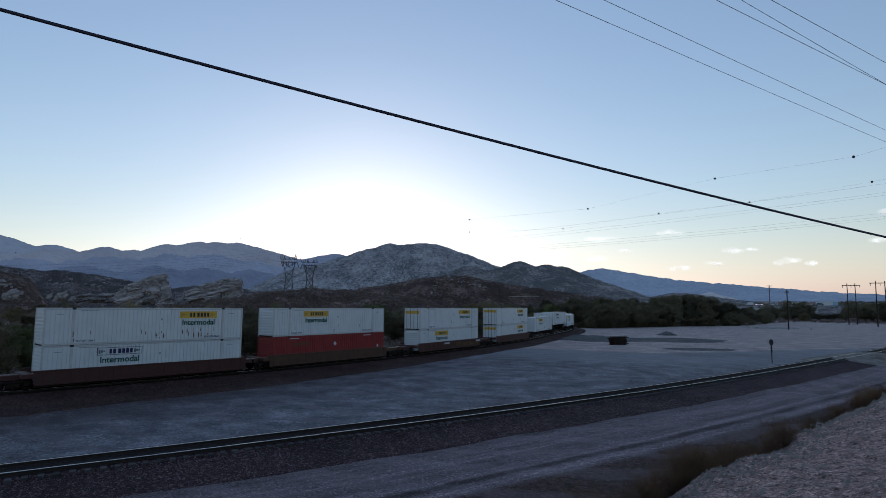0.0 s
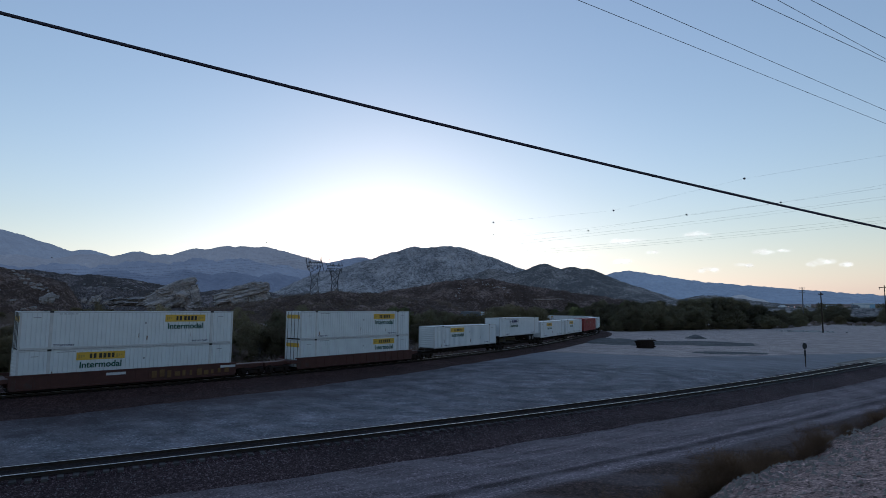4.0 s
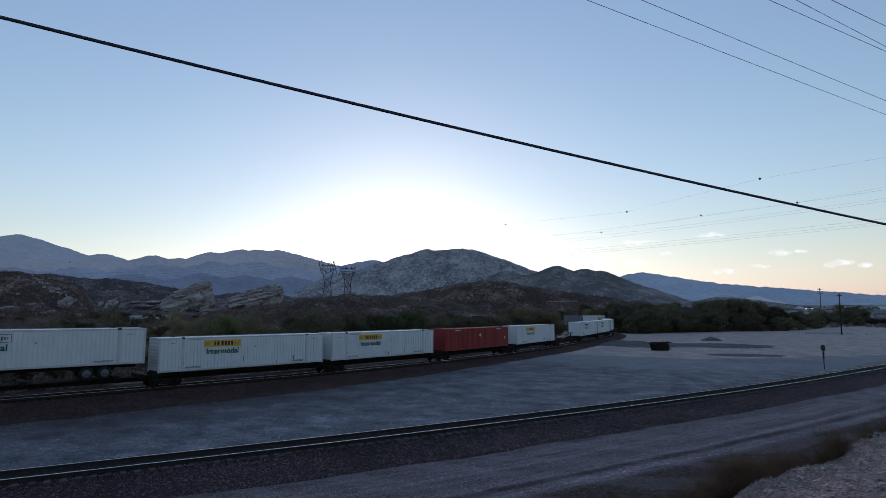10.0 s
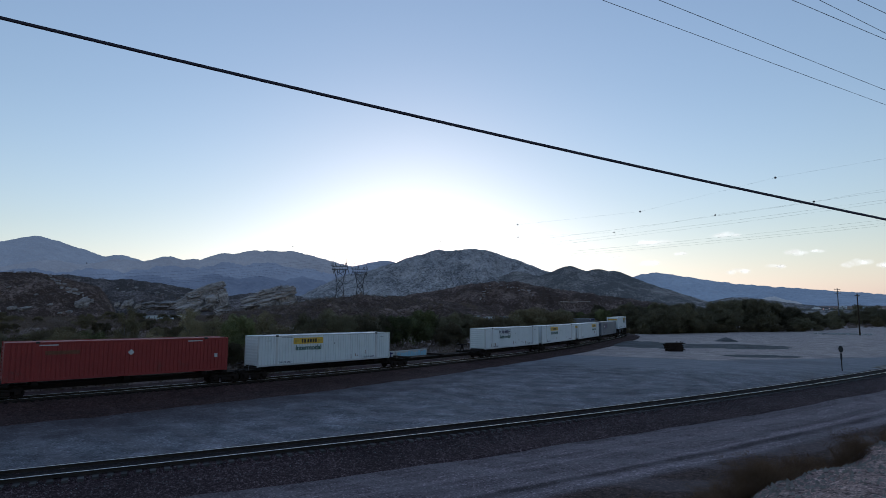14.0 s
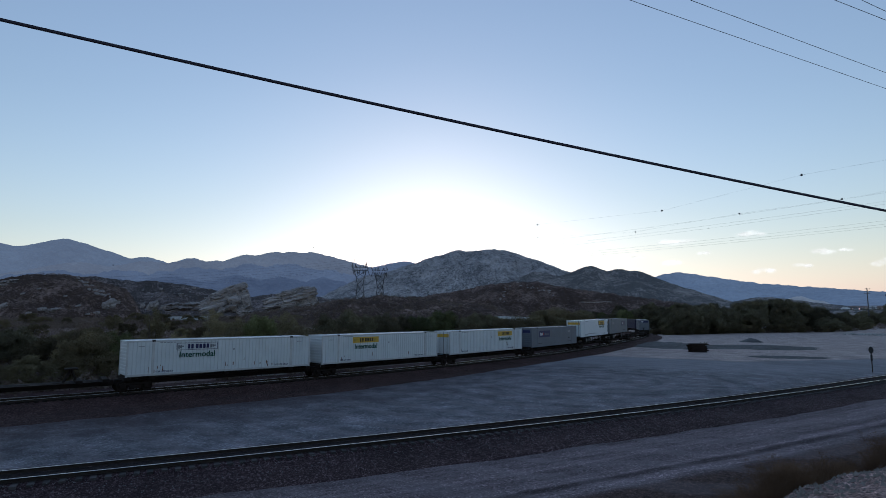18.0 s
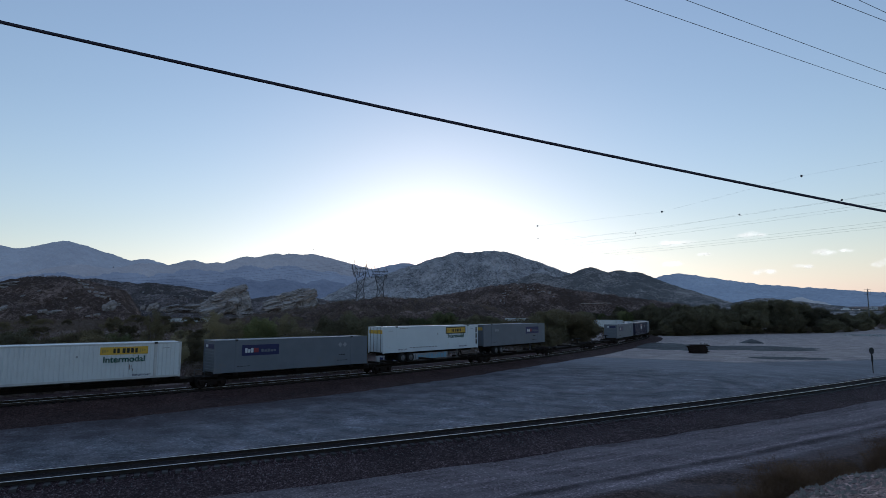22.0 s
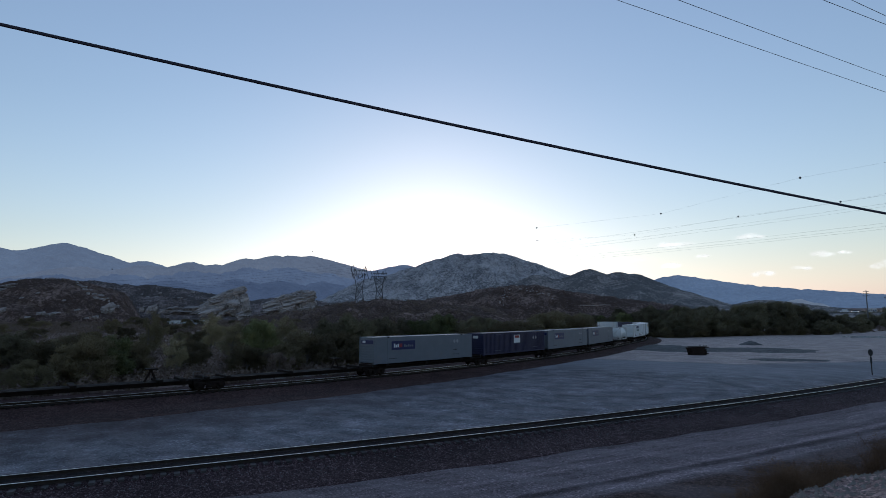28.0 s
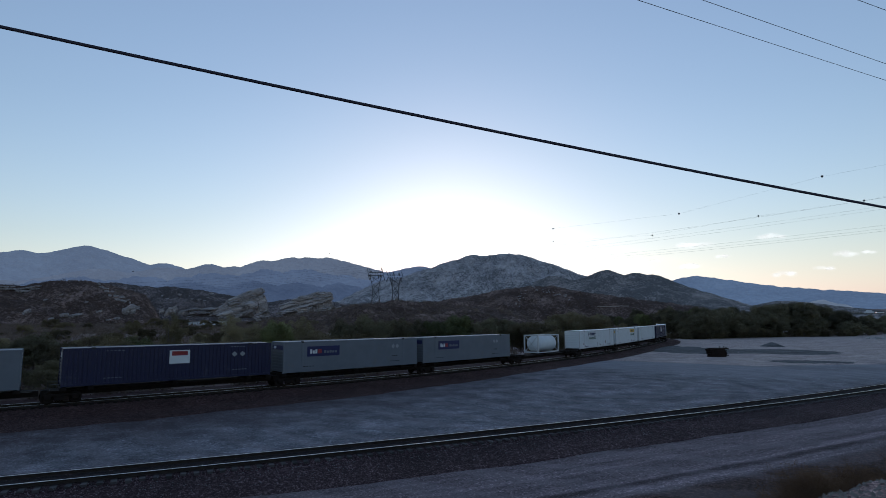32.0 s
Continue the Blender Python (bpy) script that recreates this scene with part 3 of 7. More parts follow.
# haze on each far slope, the quarry too: emission tint and strength imitate the air
HAZE_LEFT = haze_glow("hazy_far_slope", (0.14, 0.15, 0.155), (0.205, 0.23, 0.265), 0.25)
HAZE_MID = haze_glow("hazy_ridge_slope", (0.15, 0.15, 0.15), (0.195, 0.207, 0.225), 0.27)
HAZE_DARKER = haze_glow("darker_haze_slope", (0.13, 0.135, 0.14), (0.16, 0.19, 0.245), 0.24)
HAZE_LOW = haze_glow("darkest_haze_slope", (0.12, 0.12, 0.125), (0.12, 0.15, 0.21), 0.21)
HAZE_RIGHT = haze_glow("hazy_blue_slope", (0.14, 0.15, 0.16), (0.15, 0.195, 0.255), 0.26)
QUARRY = haze_glow("pale_quarry_face", (0.36, 0.33, 0.30), (0.18, 0.20, 0.22), 0.20)
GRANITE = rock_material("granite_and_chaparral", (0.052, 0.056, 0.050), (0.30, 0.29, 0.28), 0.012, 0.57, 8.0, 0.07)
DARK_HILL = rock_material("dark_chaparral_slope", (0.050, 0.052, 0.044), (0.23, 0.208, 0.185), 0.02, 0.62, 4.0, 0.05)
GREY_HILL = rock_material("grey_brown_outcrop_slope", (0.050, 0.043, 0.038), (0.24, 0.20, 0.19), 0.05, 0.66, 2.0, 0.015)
BROWN_HILL = rock_material("brown_brush_slope", (0.062, 0.044, 0.037), (0.22, 0.162, 0.138), 0.035, 0.66, 2.0)

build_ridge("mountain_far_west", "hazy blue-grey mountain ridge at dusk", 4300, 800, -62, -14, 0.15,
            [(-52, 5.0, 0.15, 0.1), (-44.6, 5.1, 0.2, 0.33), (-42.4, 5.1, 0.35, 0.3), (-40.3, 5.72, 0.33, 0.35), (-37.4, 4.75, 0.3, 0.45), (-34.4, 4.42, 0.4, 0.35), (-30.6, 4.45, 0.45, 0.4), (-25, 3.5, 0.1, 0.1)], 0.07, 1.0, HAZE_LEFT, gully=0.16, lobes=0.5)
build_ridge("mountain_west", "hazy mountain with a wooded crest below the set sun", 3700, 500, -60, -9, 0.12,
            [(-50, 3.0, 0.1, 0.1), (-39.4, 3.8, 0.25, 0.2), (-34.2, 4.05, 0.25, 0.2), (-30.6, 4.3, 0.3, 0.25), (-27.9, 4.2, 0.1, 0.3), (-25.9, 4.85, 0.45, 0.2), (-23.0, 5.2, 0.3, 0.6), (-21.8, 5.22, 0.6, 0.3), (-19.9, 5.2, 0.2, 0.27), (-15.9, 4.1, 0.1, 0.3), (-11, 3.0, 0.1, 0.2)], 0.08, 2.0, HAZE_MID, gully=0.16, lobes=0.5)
# added ridge: its darker haze imitates the shade below the lit crest
build_ridge("mountain_west_spur", "added blue ridge standing in for the shaded slope of the western mountain", 3300, 500, -60, -10, 0.15,
            [(-48, 2.5, 0.1, 0.1), (-41, 3.05, 0.2, 0.2), (-36.0, 3.2, 0.2, 0.2), (-30.0, 3.6, 0.2, 0.25), (-25.4, 4.0, 0.3, 0.3), (-22.0, 4.05, 0.25, 0.25), (-18.2, 3.5, 0.2, 0.3), (-13.5, 2.4, 0.1, 0.2)], 0.22, 21.0, HAZE_DARKER, gully=0.2, lobes=0.6)
# second added ridge, darker again, for the shade at the mountain's foot
build_ridge("mountain_west_foot", "added dark blue ridge standing in for the shaded foot of the western mountain", 2800, 450, -60, -10, 0.15,
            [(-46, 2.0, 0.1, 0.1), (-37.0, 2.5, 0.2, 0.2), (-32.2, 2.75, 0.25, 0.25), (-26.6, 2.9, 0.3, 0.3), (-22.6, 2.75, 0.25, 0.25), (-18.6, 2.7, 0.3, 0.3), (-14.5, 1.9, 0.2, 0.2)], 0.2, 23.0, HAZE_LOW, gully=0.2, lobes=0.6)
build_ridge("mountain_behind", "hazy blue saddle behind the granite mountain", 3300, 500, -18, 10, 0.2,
            [(-10.6, 4.35, 0.22, 0.3), (5.5, 2.6, 0.2, 0.4)], 0.06, 5.0, HAZE_DARKER)
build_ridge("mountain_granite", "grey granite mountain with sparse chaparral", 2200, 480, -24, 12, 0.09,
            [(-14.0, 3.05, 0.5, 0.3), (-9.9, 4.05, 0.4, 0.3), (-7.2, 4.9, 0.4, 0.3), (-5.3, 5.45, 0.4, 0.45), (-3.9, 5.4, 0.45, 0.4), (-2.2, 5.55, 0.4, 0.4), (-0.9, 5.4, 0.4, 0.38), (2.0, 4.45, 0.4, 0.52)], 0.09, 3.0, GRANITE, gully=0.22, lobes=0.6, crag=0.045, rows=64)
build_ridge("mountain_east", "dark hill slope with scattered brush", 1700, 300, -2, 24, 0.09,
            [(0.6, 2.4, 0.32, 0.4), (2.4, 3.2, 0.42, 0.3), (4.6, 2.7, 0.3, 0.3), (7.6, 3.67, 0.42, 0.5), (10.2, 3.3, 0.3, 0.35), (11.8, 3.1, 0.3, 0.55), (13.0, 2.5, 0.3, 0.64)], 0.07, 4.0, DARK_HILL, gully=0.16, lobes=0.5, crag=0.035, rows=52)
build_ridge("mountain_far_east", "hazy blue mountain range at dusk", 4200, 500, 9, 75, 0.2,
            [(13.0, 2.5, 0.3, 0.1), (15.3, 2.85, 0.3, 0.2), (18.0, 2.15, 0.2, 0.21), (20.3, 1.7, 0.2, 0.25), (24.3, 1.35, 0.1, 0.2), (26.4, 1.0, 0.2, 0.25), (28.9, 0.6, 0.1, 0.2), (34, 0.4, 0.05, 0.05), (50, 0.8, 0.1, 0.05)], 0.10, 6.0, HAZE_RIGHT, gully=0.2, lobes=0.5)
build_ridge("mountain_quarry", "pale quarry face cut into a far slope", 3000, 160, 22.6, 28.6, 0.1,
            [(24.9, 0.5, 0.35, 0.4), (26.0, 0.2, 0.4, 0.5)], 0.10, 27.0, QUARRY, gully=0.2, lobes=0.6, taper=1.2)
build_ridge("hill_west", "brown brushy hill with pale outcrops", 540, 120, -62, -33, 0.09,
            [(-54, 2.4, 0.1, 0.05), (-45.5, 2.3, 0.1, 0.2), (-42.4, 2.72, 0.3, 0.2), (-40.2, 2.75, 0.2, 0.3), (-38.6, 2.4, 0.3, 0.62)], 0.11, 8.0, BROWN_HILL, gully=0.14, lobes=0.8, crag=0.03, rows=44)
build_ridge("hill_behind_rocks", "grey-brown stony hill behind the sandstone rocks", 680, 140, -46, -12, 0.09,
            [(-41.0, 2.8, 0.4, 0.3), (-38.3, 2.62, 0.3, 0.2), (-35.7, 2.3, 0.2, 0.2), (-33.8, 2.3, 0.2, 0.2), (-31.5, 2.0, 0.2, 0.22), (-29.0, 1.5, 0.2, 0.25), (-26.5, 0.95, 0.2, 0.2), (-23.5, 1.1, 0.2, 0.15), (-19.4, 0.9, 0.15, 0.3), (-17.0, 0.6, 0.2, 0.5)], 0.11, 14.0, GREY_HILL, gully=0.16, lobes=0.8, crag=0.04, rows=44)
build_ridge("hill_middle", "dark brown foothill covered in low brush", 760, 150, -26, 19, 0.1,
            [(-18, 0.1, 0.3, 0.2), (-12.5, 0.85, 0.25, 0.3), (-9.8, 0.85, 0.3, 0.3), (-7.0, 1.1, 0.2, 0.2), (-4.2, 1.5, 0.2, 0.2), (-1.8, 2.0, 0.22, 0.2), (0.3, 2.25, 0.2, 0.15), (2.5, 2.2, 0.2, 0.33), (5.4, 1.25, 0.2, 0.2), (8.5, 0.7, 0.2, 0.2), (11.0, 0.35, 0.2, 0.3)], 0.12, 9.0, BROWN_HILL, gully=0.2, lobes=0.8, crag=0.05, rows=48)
build_ridge("hill_knoll", "brown craggy knoll covered in low brush", 330, 90, -28.5, 2, 0.12,
            [(-24.0, -0.7, 0.2, 0.2), (-20.8, -0.12, 0.2, 0.2), (-17.5, 0.38, 0.2, 0.2), (-15.9, 0.65, 0.25, 0.2), (-13.1, 1.0, 0.25, 0.2), (-10.8, 0.8, 0.3, 0.25), (-8.4, 0.6, 0.2, 0.2), (-5.0, 0.3, 0.2, 0.2)], 0.10, 17.0, BROWN_HILL, base=-5.0, gully=0.16, lobes=0.7, crag=0.06, rows=40)
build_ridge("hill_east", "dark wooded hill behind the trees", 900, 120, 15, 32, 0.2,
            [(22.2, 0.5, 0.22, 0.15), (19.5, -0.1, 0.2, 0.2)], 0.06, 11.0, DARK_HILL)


# ---- trees and shrubs ----
def leaf_material(name, low, high):
    m, t, b = material(name, 0.75)
    vec = coords(t, "object")
    geo = t.nodes.new("ShaderNodeNewGeometry")
    info = t.nodes.new("ShaderNodeObjectInfo")
    f = math_node(t, "MULTIPLY_ADD", geo.outputs["Random Per Island"], 0.16, math_node(t, "MULTIPLY_ADD", noise_node(t, vec, 0.7, 3), 0.9, math_node(t, "MULTIPLY_ADD", info.outputs["Random"], 0.55, -0.3)))
    col = ramp(t, f, [(0.2, low), (0.8, high)])
    t.links.new(col, b.inputs["Base Color"])
    b.inputs["Specular IOR Level"].default_value = 0.2
    thin, both = t.nodes.new("ShaderNodeBsdfTranslucent"), t.nodes.new("ShaderNodeMixShader")
    t.links.new(col, thin.inputs["Color"])
    both.inputs["Fac"].default_value = 0.35
    t.links.new(b.outputs[0], both.inputs[1])
    t.links.new(thin.outputs[0], both.inputs[2])
    t.links.new(both.outputs[0], t.nodes["Material Output"].inputs["Surface"])
    return m


LEAF_GREEN = leaf_material("cottonwood_leaf", (0.075, 0.084, 0.038), (0.24, 0.25, 0.11))
LEAF_OLIVE = leaf_material("willow_leaf", (0.14, 0.122, 0.07), (0.30, 0.262, 0.15))
LEAF_DARK = leaf_material("oak_leaf", (0.074, 0.068, 0.045), (0.20, 0.182, 0.11))
LEAF_BROWN = leaf_material("brown_green_leaf", (0.066, 0.056, 0.034), (0.20, 0.168, 0.095))
LEAF_DRY = leaf_material("dry_brush_leaf", (0.066, 0.040, 0.024), (0.20, 0.128, 0.074))
LEAF_SCRUB = leaf_material("scrub_leaf", (0.066, 0.052, 0.042), (0.27, 0.21, 0.165))
BARK = surface("grey_bark", (0.09, 0.08, 0.07), (0.22, 0.20, 0.18), 2, 14, 0.95)


def leaf_mesh(points, ways, sizes, seed, loose=0.6):
    """Leaves as small quads: each lies across the way it faces, more or less."""
    rng = np.random.RandomState(seed)
    n = len(points)
    face = ways + rng.normal(0, loose, (n, 3))
    face /= np.linalg.norm(face, axis=1)[:, None] + 1e-9
    u = np.cross(face, rng.normal(0, 1, (n, 3)))
    u /= np.linalg.norm(u, axis=1)[:, None] + 1e-9
    w = np.cross(face, u)
    u, w = u * sizes[:, None], w * (sizes * 0.6)[:, None]
    shape = Shape()
    shape.v = np.stack([points - u, points + w, points + u, points - w], 1).reshape(-1, 3).tolist()
    shape.f = np.arange(4 * n).reshape(-1, 4).tolist()
    return shape


def leaf_lobes(seed, lobes, cover, size, shaggy=0.13):
    """Rounded lobes of leaves: thick on the outside, thin within, with shaggy edges."""
    rng = np.random.RandomState(seed)
    pts, ways, sizes = [], [], []
    for c, r in lobes:
        n = max(8, int(cover * 12.6 * r * r / (1.2 * size * size)))
        d = rng.normal(0, 1, (n, 3))
        d /= np.linalg.norm(d, axis=1)[:, None]
        deep = np.where(rng.rand(n) < 0.25, rng.uniform(0.4, 0.9, n), rng.normal(1.0, shaggy, n))
        lump = 1 + 0.16 * np.sin(d[:, 0] * 5 + c[0] * 3) * np.sin(d[:, 1] * 5 + c[1] * 3) + 0.12 * np.sin(d[:, 2] * 9 + c[2])
        pts.append(np.array(c) + d * (r * deep * lump)[:, None] * np.array((1, 1, 0.85)))
        ways.append(d + np.array((0, 0, 0.25)))
        sizes.append(size * rng.uniform(0.6, 1.35, n))
    return leaf_mesh(np.concatenate(pts), np.concatenate(ways), np.concatenate(sizes), seed + 1)


def leaf_cloud(rng, centres, per, size, spread):
    """Loose leaves round each centre."""
    r2 = np.random.RandomState(rng.randrange(10 ** 6))
    c = np.repeat(np.array([p for p, _ in centres]), per, axis=0)
    r = np.repeat(np.array([q for _, q in centres]), per)
    d = np.clip(r2.normal(0, 1, (len(c), 3)), -1.6, 1.6)
    return leaf_mesh(c + d * (r * spread)[:, None], d, size * r2.uniform(0.6, 1.3, len(c)), rng.randrange(10 ** 6), 1.0)


def bent_limb(a, b, c, r):
    """A tapering limb through three points, in one skin."""
    shape, n = Shape(), 5
    for p, w in ((a, r * 0.5), (b, r * 0.32), (c, r * 0.08)):
        shape.v += [(p.x + w * math.cos(2 * math.pi * i / n), p.y + w * math.sin(2 * math.pi * i / n), p.z) for i in range(n)]
    for k in range(2):
        shape.f += [(k * n + i, k * n + (i + 1) % n, k * n + n + (i + 1) % n, k * n + n + i) for i in range(n)]
    shape.f.append(tuple(range(2 * n, 3 * n)))
    return shape


def make_tree(name, label, seed, height, width, trunk_h, clumps, per, leaf, mat, stems=1, ragged=0.25, low=0.25, bare=0):
    """A tree or shrub at the origin: tapered stems, limbs, and a crown of many small leaves with gaps."""
    rng = random.Random(seed)
    tree = thing(name, label, "tree" if height > 4.5 else "shrub", "valley trees")
    centres = []
    for k in range(stems):
        a = rng.uniform(0, 6.28)
        lean = 0.12 if stems == 1 else rng.uniform(0.15, 0.4)
        foot = Vector((rng.uniform(-0.2, 0.2) * (stems > 1), rng.uniform(-0.2, 0.2) * (stems > 1), -0.3))
        top = foot + Vector((math.cos(a) * lean * trunk_h, math.sin(a) * lean * trunk_h, trunk_h + 0.3))
        r = 0.028 * height / stems ** 0.5
        trunk = part("trunk", Shape().tube(foot, top, r, r * 0.7, 7), BARK, tree)
        for j in range(7 if stems == 1 else 4):
            b = rng.uniform(0, 6.28)
            reach = rng.uniform(0.45, 0.95) * width * 0.5
            tip = top + Vector((math.cos(b) * reach, math.sin(b) * reach, rng.uniform(0.15, 0.75) * (height - trunk_h)))
            midp = top.lerp(tip, 0.5) + Vector((0, 0, 0.12 * height * rng.uniform(0, 1)))
            part("limb", bent_limb(top, midp, tip, r), BARK, trunk)
    big = min(width, height * (1 - low)) * 0.5
    for i in range(clumps):
        for _ in range(40):
            p = Vector((rng.uniform(-1, 1), rng.uniform(-1, 1), rng.uniform(-1, 1)))
            lump = 0.86 + ragged * 1.6 * noise.noise(p * 1.5 + Vector((seed * 3.1, 0, 0)))
            if 0.45 < p.length < lump:
                break
        r = big * rng.uniform(0.17, 0.36)
        z = low * height + (p.z + 1) * 0.5 * height * (1 - low)
        z = max(min(z, height - 0.8 * r), r * 0.4)
        centres.append((((p.x * (width * 0.5 - 0.5 * r)), p.y * (width * 0.5 - 0.5 * r), z), r))
    part("crown", leaf_lobes(seed, centres, per, leaf), mat, tree)
    return tree


TREES = {
    "cottonwood": make_tree("cottonwood", "green cottonwood tree with a full uneven crown", 3, 9.0, 8.0, 2.6, 46, 0.75, 0.10, LEAF_GREEN, low=0.14),
    "feathery": make_tree("feathery_tree", "light olive tree with a thin feathery crown and pale limbs", 27, 9.0, 6.5, 2.4, 34, 0.4, 0.085, LEAF_OLIVE, stems=3, low=0.18, ragged=0.4),
    "oak": make_tree("oak", "dark round-crowned tree in the evening shade", 5, 8.0, 9.5, 2.0, 56, 0.8, 0.11, LEAF_DARK, low=0.04),
    "round": make_tree("round_tree", "dense round tree with dark green leaves", 33, 7.0, 7.5, 1.5, 44, 0.85, 0.10, LEAF_GREEN, low=0.02, ragged=0.15),
    "tall": make_tree("poplar", "tall dark tree with an open ragged crown", 8, 14.0, 10.0, 3.5, 56, 0.7, 0.16, LEAF_DARK, ragged=0.32, low=0.06),
    "willow": make_tree("willow_shrub", "olive willow shrub with many thin stems", 12, 3.6, 5.6, 1.0, 48, 0.8, 0.055, LEAF_OLIVE, stems=5, low=0.0),
    "brush": make_tree("green_shrub", "dense brown-green shrub on the valley floor", 15, 5.0, 7.0, 1.2, 50, 0.8, 0.07, LEAF_BROWN, stems=4, low=0.0),
    "scrubby": make_tree("brown_shrub", "low brown shrub, half dry, on the valley floor", 18, 2.4, 4.4, 0.7, 34, 0.6, 0.055, LEAF_SCRUB, stems=2, low=0.0, ragged=0.4),
    "mounded": make_tree("mounded_bush", "low mounded dark bush on the scrubby flat", 44, 3.0, 5.2, 0.7, 40, 0.75, 0.09, LEAF_BROWN, low=0.0, ragged=0.35),
}
SIZES = {"cottonwood": 9.0, "feathery": 9.0, "oak": 8.0, "round": 7.0, "tall": 14.0, "willow": 3.6, "brush": 5.0, "scrubby": 2.4, "mounded": 3.0}
used_tree = set()


def plant(kind, az, dist, height, turn, wide=1.0):
    x, y = dist * math.sin(radians(az)), dist * math.cos(radians(az))
    k = height / SIZES[kind]
    ob = TREES[kind]
    place = pose(x, y, ground_level(x, y) - 0.05, 0, 0, turn)
    if kind in used_tree:
        ob = copy_thing(ob, place)
    else:
        ob.matrix_basis = place
        used_tree.add(kind)
    ob.scale = (k * wide, k * wide, k)
    return ob


def skyline(az):
    """How high the trees stand against the view, in degrees."""
    return float(np.interp(az, [-52, -40, -36, -30, -25, -20, -14, -10, -6, 0, 4, 8, 12, 13.5, 15.4, 17.8, 19.1, 20.1, 21.9, 23.1, 24.4, 25.6, 26.9, 28.2, 31, 45],
                           [-1.6, -1.7, -1.9, -1.5, -1.3, -1.4, -1.1, -0.9, -0.8, -0.9, -0.5, -0.3, -0.2, 0.1, 0.05, 0.22, -0.28, 0.2, 0.5, 0.6, 0.5, 0.0, -0.4, -0.85, -0.9, -0.9]))


TRACK_AZ = np.degrees(np.arctan2(MAIN.x, MAIN.y))[380:610]
TRACK_R = np.hypot(MAIN.x, MAIN.y)[380:610]


def edge_of_woods(az):
    if az < 9.5:
        return float(np.interp(az, TRACK_AZ, TRACK_R)) + 8.0
    return float(np.interp(az, [9.5, 12.6, 12.7, 15.3, 27.4, 31, 45], [330, 330, 188, 192, 266, 345, 360]))


def plant_woods():
    rng = random.Random(21)
    # single trees that stand out behind the line: kind, bearing, metres behind the edge, top in degrees, breadth
    for kind, az, extra, top, wide in [
            ("willow", -42.3, 3, -3.8, 1.1), ("willow", -46.5, 6, -3.2, 1.2), ("brush", -38.7, 7, -2.0, 0.95), ("round", -36.6, 9, -2.0, 0.9), ("brush", -40.8, 16, -2.3, 1.2), ("brush", -34.9, 12, -2.6, 0.9),
            ("oak", -43.5, 30, -1.5, 1.1), ("oak", -47.0, 26, -1.5, 1.0), ("feathery", -33.5, 34, 0.0, 0.7), ("feathery", -31.6, 14, -2.3, 1.0), ("brush", -30.3, 20, -2.6, 1.0), ("feathery", -28.6, 48, -0.2, 0.95), ("feathery", -26.6, 26, -1.0, 1.0),
            ("cottonwood", -24.3, 22, -0.5, 0.9), ("feathery", -22.2, 26, -0.5, 1.0), ("brush", -25.6, 9, -3.0, 1.0), ("brush", -20.2, 14, -1.9, 1.2), ("oak", -18.0, 24, -0.8, 0.8), ("oak", -15.6, 26, -0.4, 0.95), ("oak", -13.0, 28, -0.8, 0.9), ("brush", -16.8, 9, -2.2, 1.1), ("scrubby", -22.6, 5, -4.0, 0.8),
            ("round", -9.3, 34, -1.0, 0.9), ("round", -7.2, 38, -0.45, 1.05), ("oak", -4.2, 36, -0.85, 1.0), ("oak", -1.6, 34, -1.0, 1.0), ("brush", 0.8, 24, -1.2, 1.4), ("willow", 3.3, 30, -0.6, 1.2), ("brush", 4.8, 34, -0.35, 1.5), ("brush", 6.2, 30, -0.7, 1.2),
            ("oak", 10.2, 70, -0.1, 0.8), ("oak", 13.4, 30, 0.1, 0.8), ("round", 15.4, 26, 0.05, 0.75), ("round", 11.9, 40, -0.9, 0.9)]:
        d = edge_of_woods(az) + extra
        x, y = d * math.sin(radians(az)), d * math.cos(radians(az))
        plant(kind, az, d, EYE_Z + d * math.tan(radians(top)) - ground_level(x, y), rng.uniform(0, 360), wide)
    az = -53.0
    while az < 46:
        for row in range(4):
            if az < 7 and rng.random() < ((0.85, 0.7, 0.5, 0.35)[row] if az < -15 else 0.55):
                continue
            a = az + rng.uniform(-0.9, 0.9)
            if 6.6 < a < 12.9:
                d = edge_of_woods(12.0) + rng.uniform(10, 70)
            else:
                d = edge_of_woods(a) + [9, 30, 62, 110][row] * rng.uniform(0.9, 1.3) * (1.0 if a < 12 else 0.45)
            if a > 27.5 and rng.random() < 0.5 or -14.5 < a < -5 and d < 94:
                continue
            x, y = d * math.sin(radians(a)), d * math.cos(radians(a))
            if min((MAIN.x - x) ** 2 + (MAIN.y - y) ** 2) < 49:
                continue
            top = skyline(a) - rng.uniform(0, [2.2, 1.5, 1.0, 0.7][row]) * (1.0 if a < 17 else 0.6)
            h = EYE_Z + d * math.tan(radians(top)) - ground_level(x, y)
            if a < -15 and row < 2 and rng.random() < 0.45:
                h *= 0.6
            if h < 1.2:
                continue
            kind = rng.choice(["scrubby", "willow", "brush"]) if h < 3.6 and a < 8 else "willow" if h < 3.6 else "brush" if h < 5.5 else rng.choice(["cottonwood", "oak", "oak"]) if h < 10.5 else "tall"
            if a > 13 and h < 10.5 and h > 5:
                kind = "oak"
            plant(kind, a, d, h, rng.uniform(0, 360), rng.uniform(0.95, 1.3))
        az += 1.75 if az < 10 else 1.45
    # bushes scattered over the flat towards the hills
    for k in range(56):
        a, d = rng.uniform(-49, -17), rng.uniform(125, 400)
        plant("mounded", a, d, rng.uniform(1.4, 3.2) * (1 + d / 500), rng.uniform(0, 360), rng.uniform(0.8, 1.3))
